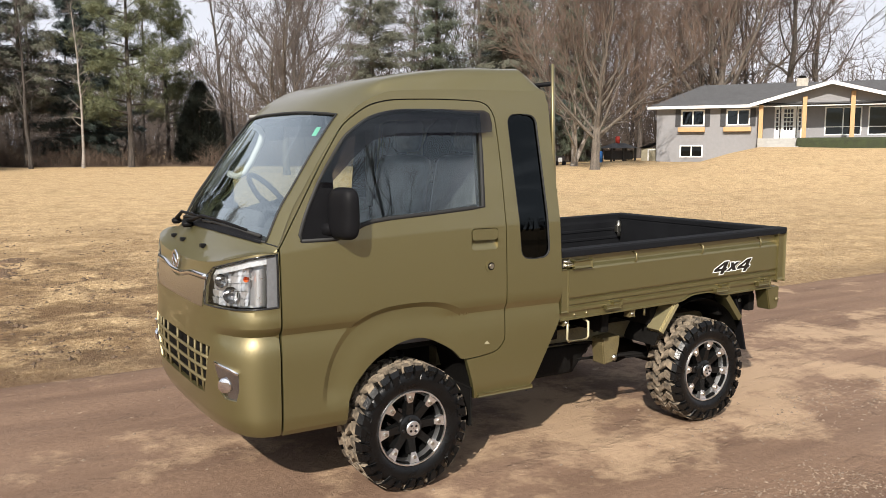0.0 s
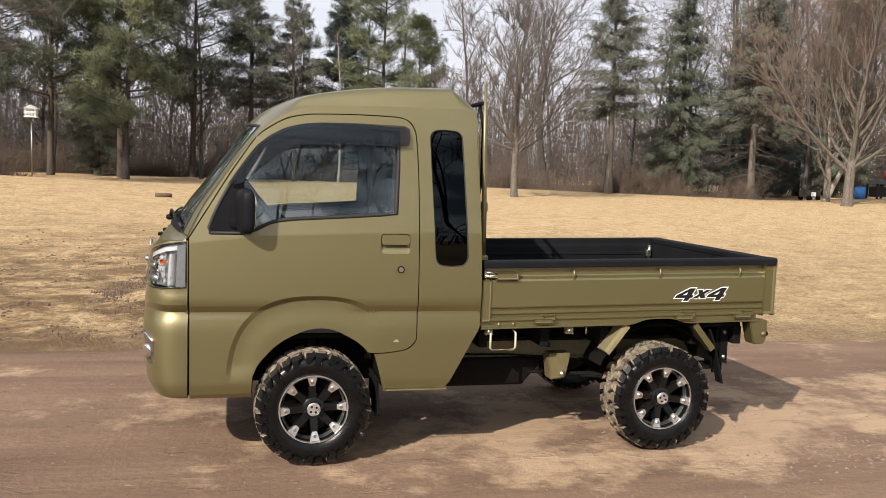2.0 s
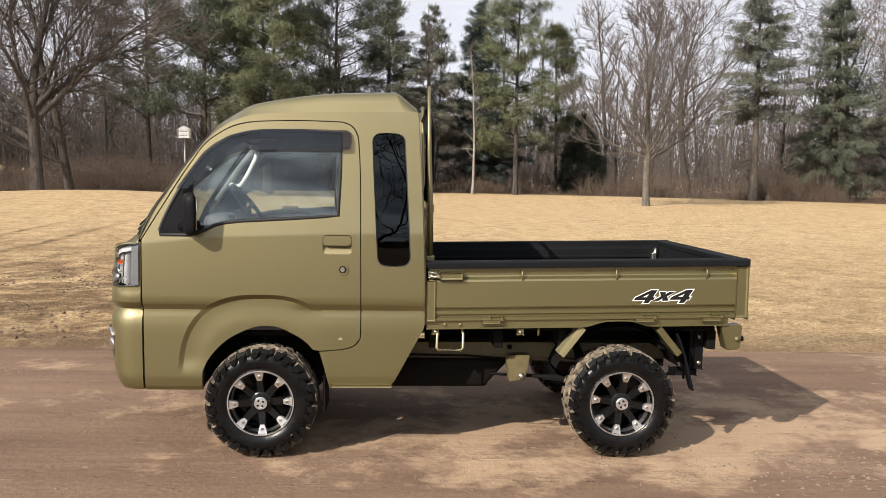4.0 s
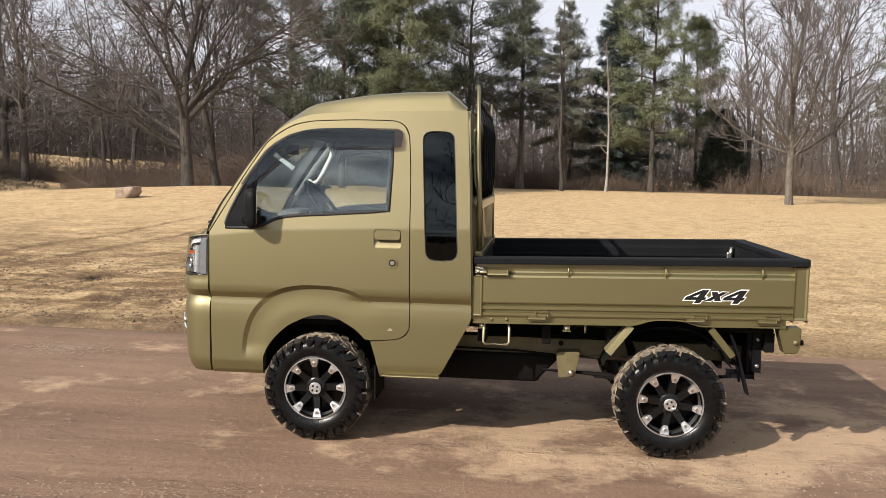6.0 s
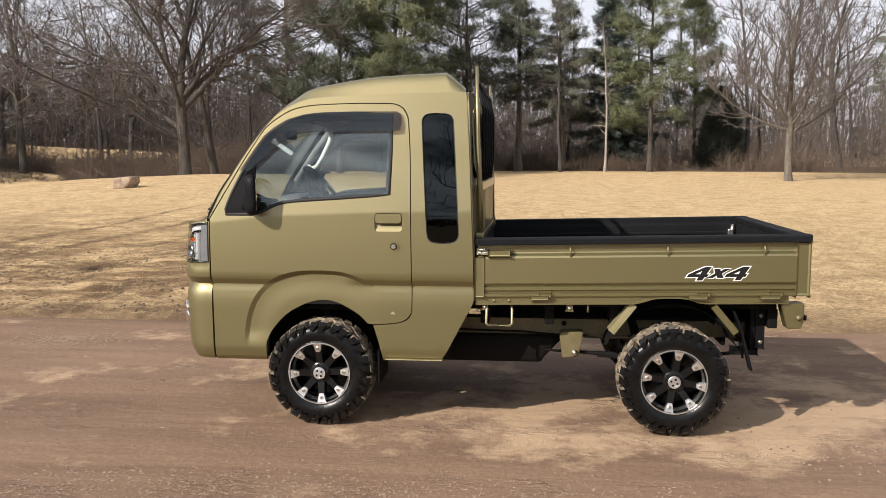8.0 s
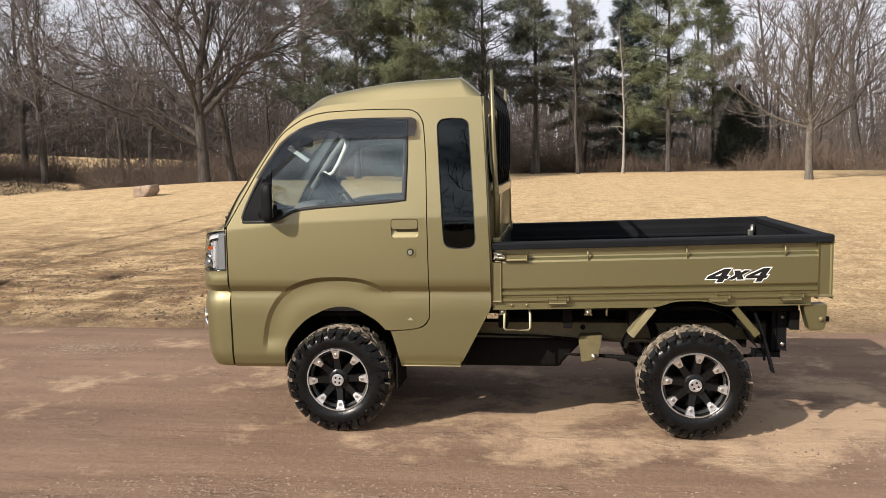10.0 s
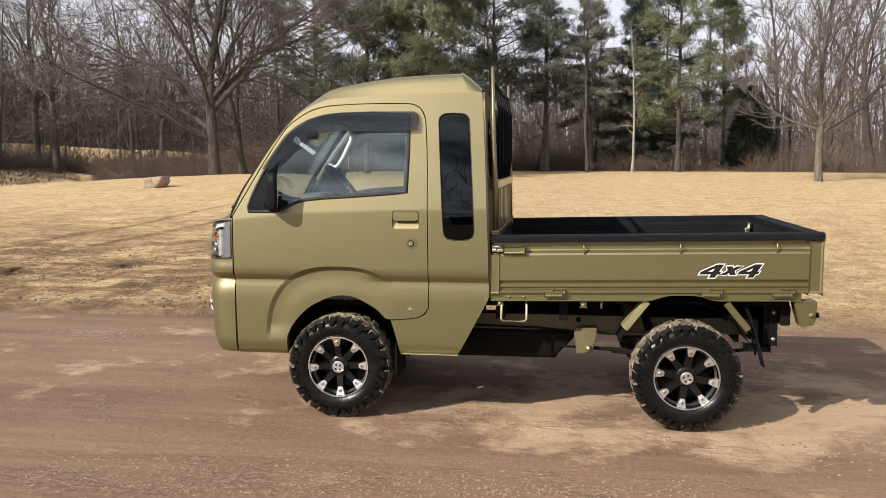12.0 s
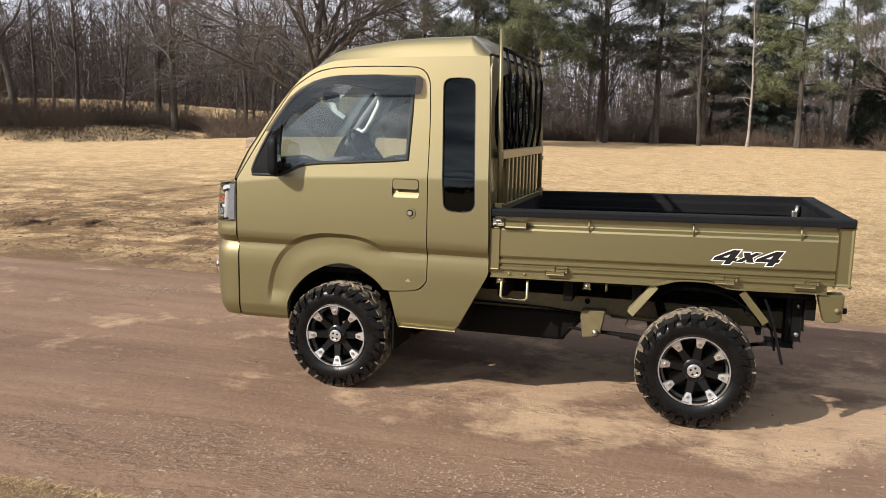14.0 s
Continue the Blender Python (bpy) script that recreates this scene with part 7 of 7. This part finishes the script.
pole_tree = put(bare_tree("bare_tree", 82, 11.5, 0.10, 0.22, 20, 0.19, 6, 6, BARK_GREY, TWIG, "slim bare tree at the edge of the woods", rise=0.08), -0.1, 42.6)
bent_tree = put(broad_tree("bare_tree", 83, 13.0, 0.20, 4.6, 12, 0.56, (0.15, 0.8), 10, 6, 4, BARK_GREY, TWIG, "large bare tree with a bent trunk behind the lawn", lean=(-0.2, 0.0), wiggle=0.28), 18.9, 47.0)
for t in (spruce_a, pine_a, spruce_b, spruce_c, spruce_d, pine_b, juniper, birch, pole_tree, bent_tree):
    tagged(t, group=EDGE_GROUP)
again(spruce_b, 0.1, 43.2, 40, 0.95, "tall ragged spruce at the edge of the woods")
again(spruce_d, 2.6, 44.5, 120, 0.90, "ragged spruce at the edge of the woods")
again(pine_a, 11.0, 50.0, 200, 0.86, "dark pine standing behind the others")
again(pine_b, -3.0, 43.6, 130, 0.98)
again(pine_b, -9.3, 39.1, 250, 0.92)
again(pine_a, -5.6, 36.8, 80, 0.98, "tall pine with a pale trunk")
again(spruce_c, -7.6, 41.6, 200, 0.72, "dense dark spruce low behind the pines")
again(pine_b, -13.5, 44.0, 310, 1.0)
again(spruce_a, 30.5, 41.0, 60, 1.1, "dark spruce behind the round-headed tree")
again(spruce_c, 35.5, 41.0, 75, 1.05, "dark spruce behind the shed")
again(pole_tree, 2.4, 41.2, 200, 0.9)
again(pole_tree, -15.4, 42.6, 100, 1.0)
again(pole_tree, -9.8, 42.0, 10, 0.95)
again(pole_tree, -2.4, 41.0, 90, 1.0)
again(oak2, -32.6, 32.6, 60, 1.25, "large bare tree among brush on the bank")
again(oak2, -25.0, 35.5, 140, 1.2, "large bare tree beyond the dip")
again(oak2, -21.5, 40.0, 300, 0.9, "bare tree beyond the dip")
again(bent_tree, -29.0, 40.0, 100, 0.95)
# added outside the view so that its shadow darkens the bank
again(pine_b, -35.5, 25.0, 60, 1.0, "unseen pine added to shade the bank")

# bare trees whose branches mirror in the truck's windows
again(oak2, 6.5, -20.5, 10, 1.0, "bare oak on the far side of the drive")
again(oak2, -0.3, -22.5, 200, 1.0, "bare oak on the far side of the drive")

# woods behind: bare trees, thinner in mesh
wood_a = put(bare_tree("woodland_tree", 91, 11.5, 0.11, 0.10, 15, 0.30, 5, 3, BARK_GREY, TWIG, "bare woodland tree among many others", rise=0.12, twig_r=0.011), 3.0, 50.0)
wood_b = put(bare_tree("woodland_tree", 92, 12.5, 0.13, 0.14, 15, 0.30, 5, 3, BARK_GREY, TWIG_RED, "bare woodland tree with reddish twigs", rise=0.12, twig_r=0.011), -12.0, 50.0)
wood_c = put(bare_tree("woodland_tree", 93, 10.0, 0.08, 0.08, 15, 0.26, 5, 3, BARK_GREY, TWIG, "slim bare woodland tree", rise=0.16, twig_r=0.010), 14.5, 48.0)
rw = random.Random(5)
woods = [wood_a, wood_b, wood_c]
for t in woods:
    tagged(t, group="bare trees of the woods")
for k in range(46):
    x = -56 + 112 * ((k * 0.618034) % 1.0)
    y = 45.5 - 0.010 * x * x + 26 * (k / 46) ** 1.2 + rw.uniform(0, 2)
    if 30 < x < 58 and y < 46:
        y = 47 + rw.uniform(0, 12)
    again(woods[k % 3], x, y, rw.uniform(0, 360), rw.uniform(0.78, 1.12) * (1.35 if x > 30 else 1.0))
for x, y, a, s in ((45.0, 44.0, 0, 1.25), (52.5, 40.0, 120, 1.2)):
    again((wood_a, wood_b)[int(x) % 2], x, y, a, s * 1.15, "tall bare tree behind the house")
for x, y, c in ((28.5, 41.5, 1.35), (32.0, 38.8, 1.25), (34.5, 43.0, 1.4), (31.0, 45.0, 1.4), (37.5, 42.0, 1.3), (27.0, 43.5, 1.3), (39.8, 44.5, 1.4)):
    again(wood_b, x, y, rw.uniform(0, 360), c, "bare tree with reddish twigs beside the house")
for k in range(5):
    again(woods[k % 2], -38 + 5 * k + rw.uniform(-1, 1), 37 + 1.2 * k, rw.uniform(0, 360), rw.uniform(0.9, 1.1))
for k in range(9):
    again(woods[k % 3], 36 + 3.4 * k + rw.uniform(-1, 1), 48 - 0.5 * k + rw.uniform(0, 5), rw.uniform(0, 360), rw.uniform(1.35, 1.6), "tall bare tree behind the house")
for x, y, a, c in ((47.4, 38.6, 40, 1.75),):
    again(round_tree, x, y, a, c, "tall dense bare tree behind the house")
for x, y, a, c in ((52.0, 36.5, 80, 1.6), (41.0, 45.0, 20, 1.5), (50.0, 42.5, 160, 1.55), (58.0, 38.0, 250, 1.45)):
    again(oak2, x, y, a, c, "large bare tree behind the house")
# the woods on the other side of the drive, mirrored in glass and paint
for k in range(7):
    x = 5 + 42 * (k + rw.uniform(0.2, 0.8)) / 7
    again(woods[k % 3], x, -33 - rw.uniform(0, 6), rw.uniform(0, 360), rw.uniform(0.85, 1.05))
for k in range(2):
    again(woods[k % 3], 6.0 + 7.0 * k, -22.5 - rw.uniform(0, 3), rw.uniform(0, 360), 1.0)
# undergrowth and saplings that close the woods
V, F = [], []
for _ in range(5200):
    x = rw.uniform(-75, 70)
    y = 48.0 - 0.010 * x * x + 34 * rw.random()
    if 28 < x < 60 and y < 48:
        continue
    h_ = rw.uniform(1.5, 6.0)
    u, v = -0.545 * (x - 1.2) + 0.839 * (y + 5.1), 0.839 * (x - 1.2) + 0.545 * (y + 5.1)
    if v < 14 and 60 < u < 90:
        # a pale lane stays open here, with woods again on its far side
        x, y, h_ = x - 0.545 * 30, y + 0.839 * 30, h_ * 1.7
    p = Vector((x, y, ground_z(x, y) - 0.1))
    d = Vector((rw.gauss(0, 0.25), rw.gauss(0, 0.25), 1))
    spike_into(V, F, p, p + d * h_, rw.uniform(0.015, 0.04))
    for _ in range(11):
        q = p + d * h_ * rw.uniform(0.1, 0.95)
        spike_into(V, F, q, q + (Vector((0, 0, 0.15)) + rand_dir(rw)).normalized() * rw.uniform(0.6, 2.4), 0.014)
for k in range(3600):
    x = rw.uniform(-95, 95) if k < 2600 else rw.uniform(-95, -25)
    y = 84 - 0.004 * x * x + 16 * rw.random()
    h_ = rw.uniform(6.0, 12.5)
    p = Vector((x, y, ground_z(x, y) - 0.1))
    d = Vector((rw.gauss(0, 0.14), rw.gauss(0, 0.14), 1))
    spike_into(V, F, p, p + d * h_, rw.uniform(0.05, 0.11))
    for _ in range(14):
        q = p + d * h_ * rw.uniform(0.04, 0.97)
        spike_into(V, F, q, q + (Vector((0, 0, 0.8)) + rand_dir(rw)).normalized() * rw.uniform(0.8, 2.8), 0.042)
# the haze of fine branches higher up
for k in range(30000):
    x, y = (rw.uniform(-60, 0), rw.uniform(44, 62)) if k % 5 < 2 else (rw.uniform(26, 62), rw.uniform(44, 58))
    if k % 5 < 2:
        y -= 0.010 * x * x
    q = Vector((x, y, ground_z(x, y) + (rw.uniform(1.5, 13.0) if k % 5 < 2 else rw.uniform(1.5, 17.0) - 0.12 * max(0.0, x - 40))))
    spike_into(V, F, q, q + (Vector((0, 0, 0.35)) + rand_dir(rw)).normalized() * rw.uniform(0.8, 2.6), rw.uniform(0.012, 0.026))
for _ in range(1000):
    x, y = rw.uniform(-70, 60), -40 - 14 * rw.random()
    h_ = rw.uniform(0.8, 1.6) if x < 4 else rw.uniform(4.0, 8.5)
    p = Vector((x, y, -0.1))
    spike_into(V, F, p, p + Vector((rw.uniform(-0.5, 0.5), 0, h_)), 0.07)
    for _ in range(9):
        q = p + Vector((0, 0, h_ * rw.uniform(0.1, 0.95)))
        spike_into(V, F, q, q + (Vector((0, 0, 0.8)) + rand_dir(rw)).normalized() * rw.uniform(0.8, 2.2), 0.03)
tagged(link_mesh("saplings", V, F, SHADEWOOD), "dense bare saplings filling the woods", "woods", kind="stuff")

# ---- brush, grass and small things ----
STRAW = mat("dry straw grass", (0.42, 0.30, 0.14), 0.85, 0, 0.35, 1.5, 30)
sn, sk = STRAW.node_tree.nodes, STRAW.node_tree.links
blade = ramp_node(sn, [(0.0, (0.11, 0.064, 0.03)), (0.45, (0.25, 0.16, 0.075)), (0.75, (0.36, 0.255, 0.13)), (1.0, (0.46, 0.345, 0.195))])
sk.new(sn.new("ShaderNodeNewGeometry").outputs["Random Per Island"], blade.inputs[0])
sk.new(blade.outputs[0], sn["Principled BSDF"].inputs["Base Color"])
BRUSH = mat("brown brush stems", (0.105, 0.074, 0.055), 0.9, 0, 0.4, 1.0, 10)
SOILWEED = mat("dark earthy brown", (0.10, 0.065, 0.04), 0.9, 0, 0.4, 6, 40)
rb = random.Random(8)
V, F = [], []
for k in range(25000):
    x = rb.uniform(-45, 27)
    ye = 44.0 - 0.012 * x * x
    y = ye + abs(rb.gauss(0, 2.4)) - 0.2
    swale = k % 3 == 0
    if swale:
        # the overgrown swale, and the top of the bank behind it
        if rb.random() < 0.6:
            u, v = rb.gauss(43.5, 2.2), rb.uniform(2.0, 13.0)
        else:
            u, v = (rb.gauss(48.0, 1.1), rb.uniform(-17.0, -4.4)) if rb.random() < 0.7 else (rb.gauss(63.0, 1.8), rb.uniform(-12.0, 2.0))
        x, y = 1.2 - 0.545 * u + 0.839 * v, -5.1 + 0.839 * u + 0.545 * v
    n1 = noise.noise(Vector((x * 0.35, y * 0.35, 0)))
    if n1 < -0.15 and rb.random() < (0.3 if swale else 0.8):
        continue
    p = Vector((x, y, ground_z(x, y) - 0.05))
    h_ = rb.uniform(0.3, 1.9) * (0.8 + 1.3 * max(-0.4, n1)) if not swale else rb.uniform(0.7, 2.3)
    d = Vector((rb.gauss(0, 0.6), rb.gauss(0, 0.6), 1)).normalized()
    e = p + d * h_
    spike_into(V, F, p, e, 0.012)
    for _ in range(2):
        q = p.lerp(e, rb.uniform(0.2, 0.7))
        spike_into(V, F, q, q + (d * 0.5 + rand_dir(rb)).normalized() * h_ * 0.6, 0.008)
# brown stalks on the bank's face: leaf litter, with tree shade put into their colour
for _ in range(9000):
    u, v = rb.uniform(44.6, 56.5), rb.uniform(-18.0, 1.2)
    x, y = 1.2 - 0.545 * u + 0.839 * v, -5.1 + 0.839 * u + 0.545 * v
    if noise.noise(Vector((u * 0.35, v * 0.16, 3.0))) < -0.12:
        continue
    p = Vector((x, y, ground_z(x, y) - 0.02))
    spike_into(V, F, p, p + Vector((rb.gauss(0, 0.7), rb.gauss(0, 0.7), 0.6)).normalized() * rb.uniform(0.10, 0.34), 0.016)
tagged(link_mesh("brush", V, F, BRUSH), "tangled brown brush along the edge of the woods", "brush", kind="stuff")

V, F = [], []
for k in range(150000):
    near = k % 3 == 0
    if not near:
        x, y = rb.uniform(-10, 15), 1.95 + 9.0 * rb.random() ** 1.7
    else:
        x, y = rb.uniform(-3.5, 3.5), -2.02 - 0.8 * rb.random()
    if noise.noise(Vector((x * 1.1, y * 1.1, 4.0))) + noise.noise(Vector((x * 3, y * 3, 1.0))) * 0.5 < (-0.3 if near else -0.05):
        continue
    if abs(y) < 2.25 and rb.random() < 0.6:
        continue
    z = ground_z(x, y) - 0.004
    a = rb.uniform(0, 6.283)
    h_ = rb.uniform(0.003, 0.010) if near else rb.uniform(0.007, 0.024)
    t_ = rb.uniform(0.9, 3.2) * h_ * (2.2 if near else 1.0)
    o = Vector((math.sin(a), -math.cos(a), 0)) * rb.uniform(0.002, 0.004)
    p = Vector((x, y, z))
    s = len(V)
    V += [p - o, p + o, p + Vector((math.cos(a) * t_, math.sin(a) * t_, h_))]
    F.append((s, s + 1, s + 2))
tagged(link_mesh("grass", V, F, STRAW), "short dry straw-coloured grass beside the road", "grass", kind="stuff")

PEBBLE = mat("pale road gravel", (0.185, 0.135, 0.097), 0.85, 0, 0.5, 20, 60)
V, F = [], []
for _ in range(4200):
    g_ = rb.random()
    if g_ < 0.50:
        x, y = rb.uniform(-1.2, 1.9), rb.gauss(-1.70, 0.14)
    elif g_ < 0.83:
        x, y = rb.gauss(-2.6, 0.22), rb.gauss(1.25, 0.11)
        if rb.random() < 0.5:
            x, y = rb.gauss(3.6, 0.9), rb.gauss(-0.9, 0.15)
    else:
        x, y = rb.uniform(-6, 7), rb.uniform(-2.2, 2.1)
    r = rb.uniform(0.003, 0.011) * (0.75 if g_ < 0.50 else 1.0)
    z = road_z(x, y)
    s = len(V)
    for dx, dy, dz in ((1, 0, 0), (0, 1, 0), (-1, 0, 0), (0, -1, 0), (0.2, 0.1, 0.7)):
        V.append((x + dx * r * rb.uniform(0.7, 1.5), y + dy * r * rb.uniform(0.7, 1.3), z + dz * r))
    F += [(s, s + 1, s + 4), (s + 1, s + 2, s + 4), (s + 2, s + 3, s + 4), (s + 3, s, s + 4)]
tagged(link_mesh("gravel", V, F, PEBBLE), "small pale gravel and twigs scattered on the dirt road", "gravel", kind="stuff")

# flat dark soil patches on the lawn, made up of short low stalks
for x, y, w_ in ((-4.58, 5.15, 0.30), (-5.72, 4.50, 0.34), (-6.38, 4.20, 0.34)):
    V, F = [], []
    for _ in range(1700):
        a, d_ = rb.uniform(0, 6.283), abs(rb.gauss(0, 0.55))
        px_, py_ = x + w_ * d_ * math.cos(a), y + 1.5 * w_ * d_ * math.sin(a)
        if noise.noise(Vector((px_ * 7, py_ * 7, 2.0))) < -0.12:
            continue
        p = Vector((px_, py_, ground_z(px_, py_) - 0.01))
        e = p + Vector((rb.gauss(0, 0.7), rb.gauss(0, 0.7), abs(rb.gauss(0.2, 0.35)))).normalized() * rb.uniform(0.02, 0.09)
        spike_into(V, F, p, e, rb.uniform(0.003, 0.006))
    tagged(link_mesh("soil_patch", V, F, SOILWEED), "dark flat soil patch on the lawn, made of short stalks", "weeds", group="weed clumps on the lawn", kind="stuff")
# crumbs of turned soil: one strip like a wheel's track, and loose patches
V, F = [], []
for k in range(9000):
    if k % 3 == 0:
        f_ = rb.random()
        x, y, m_ = -1.85 + 0.95 * f_ + rb.gauss(0, 0.10), 4.2 + 4.4 * f_, 0.1
    elif k % 3 == 1:
        x, y, m_ = rb.uniform(-4.5, 1.0), 2.5 + 9.5 * rb.random() ** 1.3, -0.18
    else:
        x, y, m_ = rb.uniform(-8.5, -3.0), 2.5 + 4.5 * rb.random(), -0.18
    if noise.noise(Vector((x * 1.7, y * 1.2, 7.0))) + 0.6 * noise.noise(Vector((x * 5, y * 5, 1.0))) > m_ + 0.12:
        continue
    r = rb.uniform(0.008, 0.030)
    z = ground_z(x, y) - 0.004
    s = len(V)
    for dx, dy, dz in ((1, 0, 0), (0, 1, 0), (-1, 0, 0), (0, -1, 0), (0.2, 0.1, 0.8)):
        V.append((x + dx * r * rb.uniform(0.6, 1.6), y + dy * r * rb.uniform(0.6, 1.6), z + dz * r * rb.uniform(0.5, 1.1)))
    F += [(s, s + 1, s + 4), (s + 1, s + 2, s + 4), (s + 2, s + 3, s + 4), (s + 3, s, s + 4)]
tagged(link_mesh("turned_soil", V, F, SOILWEED), "crumbs of turned brown soil on the dry lawn", "soil", kind="stuff")
# boulder
b = bmesh.new()
bmesh.ops.create_icosphere(b, subdivisions=4, radius=1.0)
for v in b.verts:
    c = Vector([math.copysign(abs(k) ** 0.62, k) for k in v.co])
    n1 = noise.noise(v.co * 1.1 + Vector((3, 1, 0)))
    n2 = noise.noise(v.co * 2.7 + Vector((0, 5, 2)))
    n3 = noise.noise(v.co * 8.0)
    c *= 1 + 0.22 * n1 + 0.12 * n2 + 0.03 * n3
    v.co = Vector((c.x * 0.33 + 0.07 * c.z, c.y * 0.25, min(c.z, 0.86 + 0.1 * n2) * 0.215 + 0.02 * c.x))
boulder = part("boulder", b, mat("pinkish granite", (0.25, 0.185, 0.135), 0.9, 0, 0.5, 5, 40, bump=0.02), None, smooth=True)
boulder.location = (-11.0, 18.8, ground_z(-11.0, 18.8) + 0.13)
tagged(boulder, "rough pinkish granite boulder resting on the lawn", "boulder")
log = tube("log", [(-2.72, 20.05, ground_z(-2.5, 20.07) + 0.045), (-2.5, 20.07, ground_z(-2.5, 20.07) + 0.05), (-2.27, 20.1, ground_z(-2.5, 20.07) + 0.045)], [0.06, 0.064, 0.058], SOILWEED, None, n=12)
tagged(log, "short dark log lying on the lawn", "log")
# bird house on a pole
bx, by = -9.0, 34.0
bz = ground_z(bx, by)
bird = tagged(new("bird_house"), "white bird house on a thin pole at the lawn's edge", "bird house")
bird.location = (bx, by, bz)
tube("pole", [(0, 0, -0.1), (0, 0, 2.5)], 0.025, STEEL, bird)
body = part("house_box", bm_box(-0.22, 0.22, -0.2, 0.2, 2.5, 2.86, 0.01), TRIMWHITE, bird)
for zz in (2.50, 2.68):
    part("ledge", bm_box(-0.26, 0.26, -0.24, 0.24, zz, zz + 0.03, 0.004), TRIMWHITE, body)
    for xx in (-0.12, 0.0, 0.12):
        part("entrance", disc_bm(xx, -0.201, zz + 0.10, 0.03, 0.006, 12), GLOSSBLACK, body)
b = bmesh.new()
q = [b.verts.new(p) for p in ((-0.28, -0.27, 2.86), (0.28, -0.27, 2.86), (0.28, 0.27, 2.86), (-0.28, 0.27, 2.86), (0, -0.27, 3.02), (0, 0.27, 3.02))]
for f in ((0, 1, 4), (2, 3, 5), (1, 2, 5, 4), (3, 0, 4, 5), (0, 3, 2, 1)):
    b.faces.new([q[i] for i in f])
part("bird_roof", b, TRIMWHITE, bird)

# things beside the shed
DARKWOOD = mat("weathered dark timber", (0.035, 0.03, 0.026), 0.85, 0, 0.4, 5, 30)
fx, fy = 34.1, 34.6
fz = ground_z(fx, fy)
rack = tagged(new("firewood_rack"), "low dark firewood rack with a small pitched roof beside the shed", "firewood rack")
rack.location = (fx, fy, fz)
for dx in (-0.95, 0.0, 0.95):
    for dy in (-0.4, 0.4):
        part("post", bm_box(dx - 0.05, dx + 0.05, dy - 0.05, dy + 0.05, -0.05, 0.78, 0.008), DARKWOOD, rack)
part("firewood", bm_box(-0.9, 0.9, -0.3, 0.3, 0.06, 0.62, 0.03), DARKWOOD, rack)
b = bmesh.new()
q = [b.verts.new(v) for v in ((-1.1, -0.6, 0.76), (1.1, -0.6, 0.76), (1.1, 0.6, 0.76), (-1.1, 0.6, 0.76), (-0.5, 0.0, 1.06), (0.5, 0.0, 1.06))]
for f in ((0, 1, 5, 4), (1, 2, 5), (2, 3, 4, 5), (3, 0, 4), (0, 3, 2, 1)):
    b.faces.new([q[i] for i in f])
part("rack_roof", b, SHINGLE, rack)
red = part("red_can", disc_bm(34.0, 34.6, fz + 1.06, 0.14, 0.42, 20, "Z", 0.02), mat("faded red plastic", (0.55, 0.05, 0.03), 0.5, 0, 0.15), None, smooth=True)
red.location.z = 0.20
tagged(red, "faded red plastic can standing on the rack", "can")
blue = part("blue_drum", disc_bm(31.9, 34.0, ground_z(31.9, 34.0) + 0.32, 0.27, 0.68, 24, "Z", 0.03), mat("blue plastic", (0.05, 0.22, 0.60), 0.45, 0, 0.1), None, smooth=True)
tagged(blue, "blue plastic drum standing on the grass", "drum")
cz = ground_z(28.8, 34.0)
cart = tagged(new("garden_cart"), "small dark garden cart with a pale panel", "garden cart")
cart.location = (28.8, 34.0, cz)
part("cart_body", bm_box(-0.42, 0.42, -0.3, 0.3, 0.18, 0.55, 0.02), DARKWOOD, cart)
part("cart_panel", bm_box(-0.12, 0.16, -0.325, -0.303, 0.22, 0.45, 0.006), TRIMWHITE, cart, "pale panel")
for dx in (-0.28, 0.28):
    for dy in (-0.33, 0.33):
        part("cart_wheel", disc_bm(dx, dy, 0.13, 0.14, 0.05, 18), BLACK, cart)
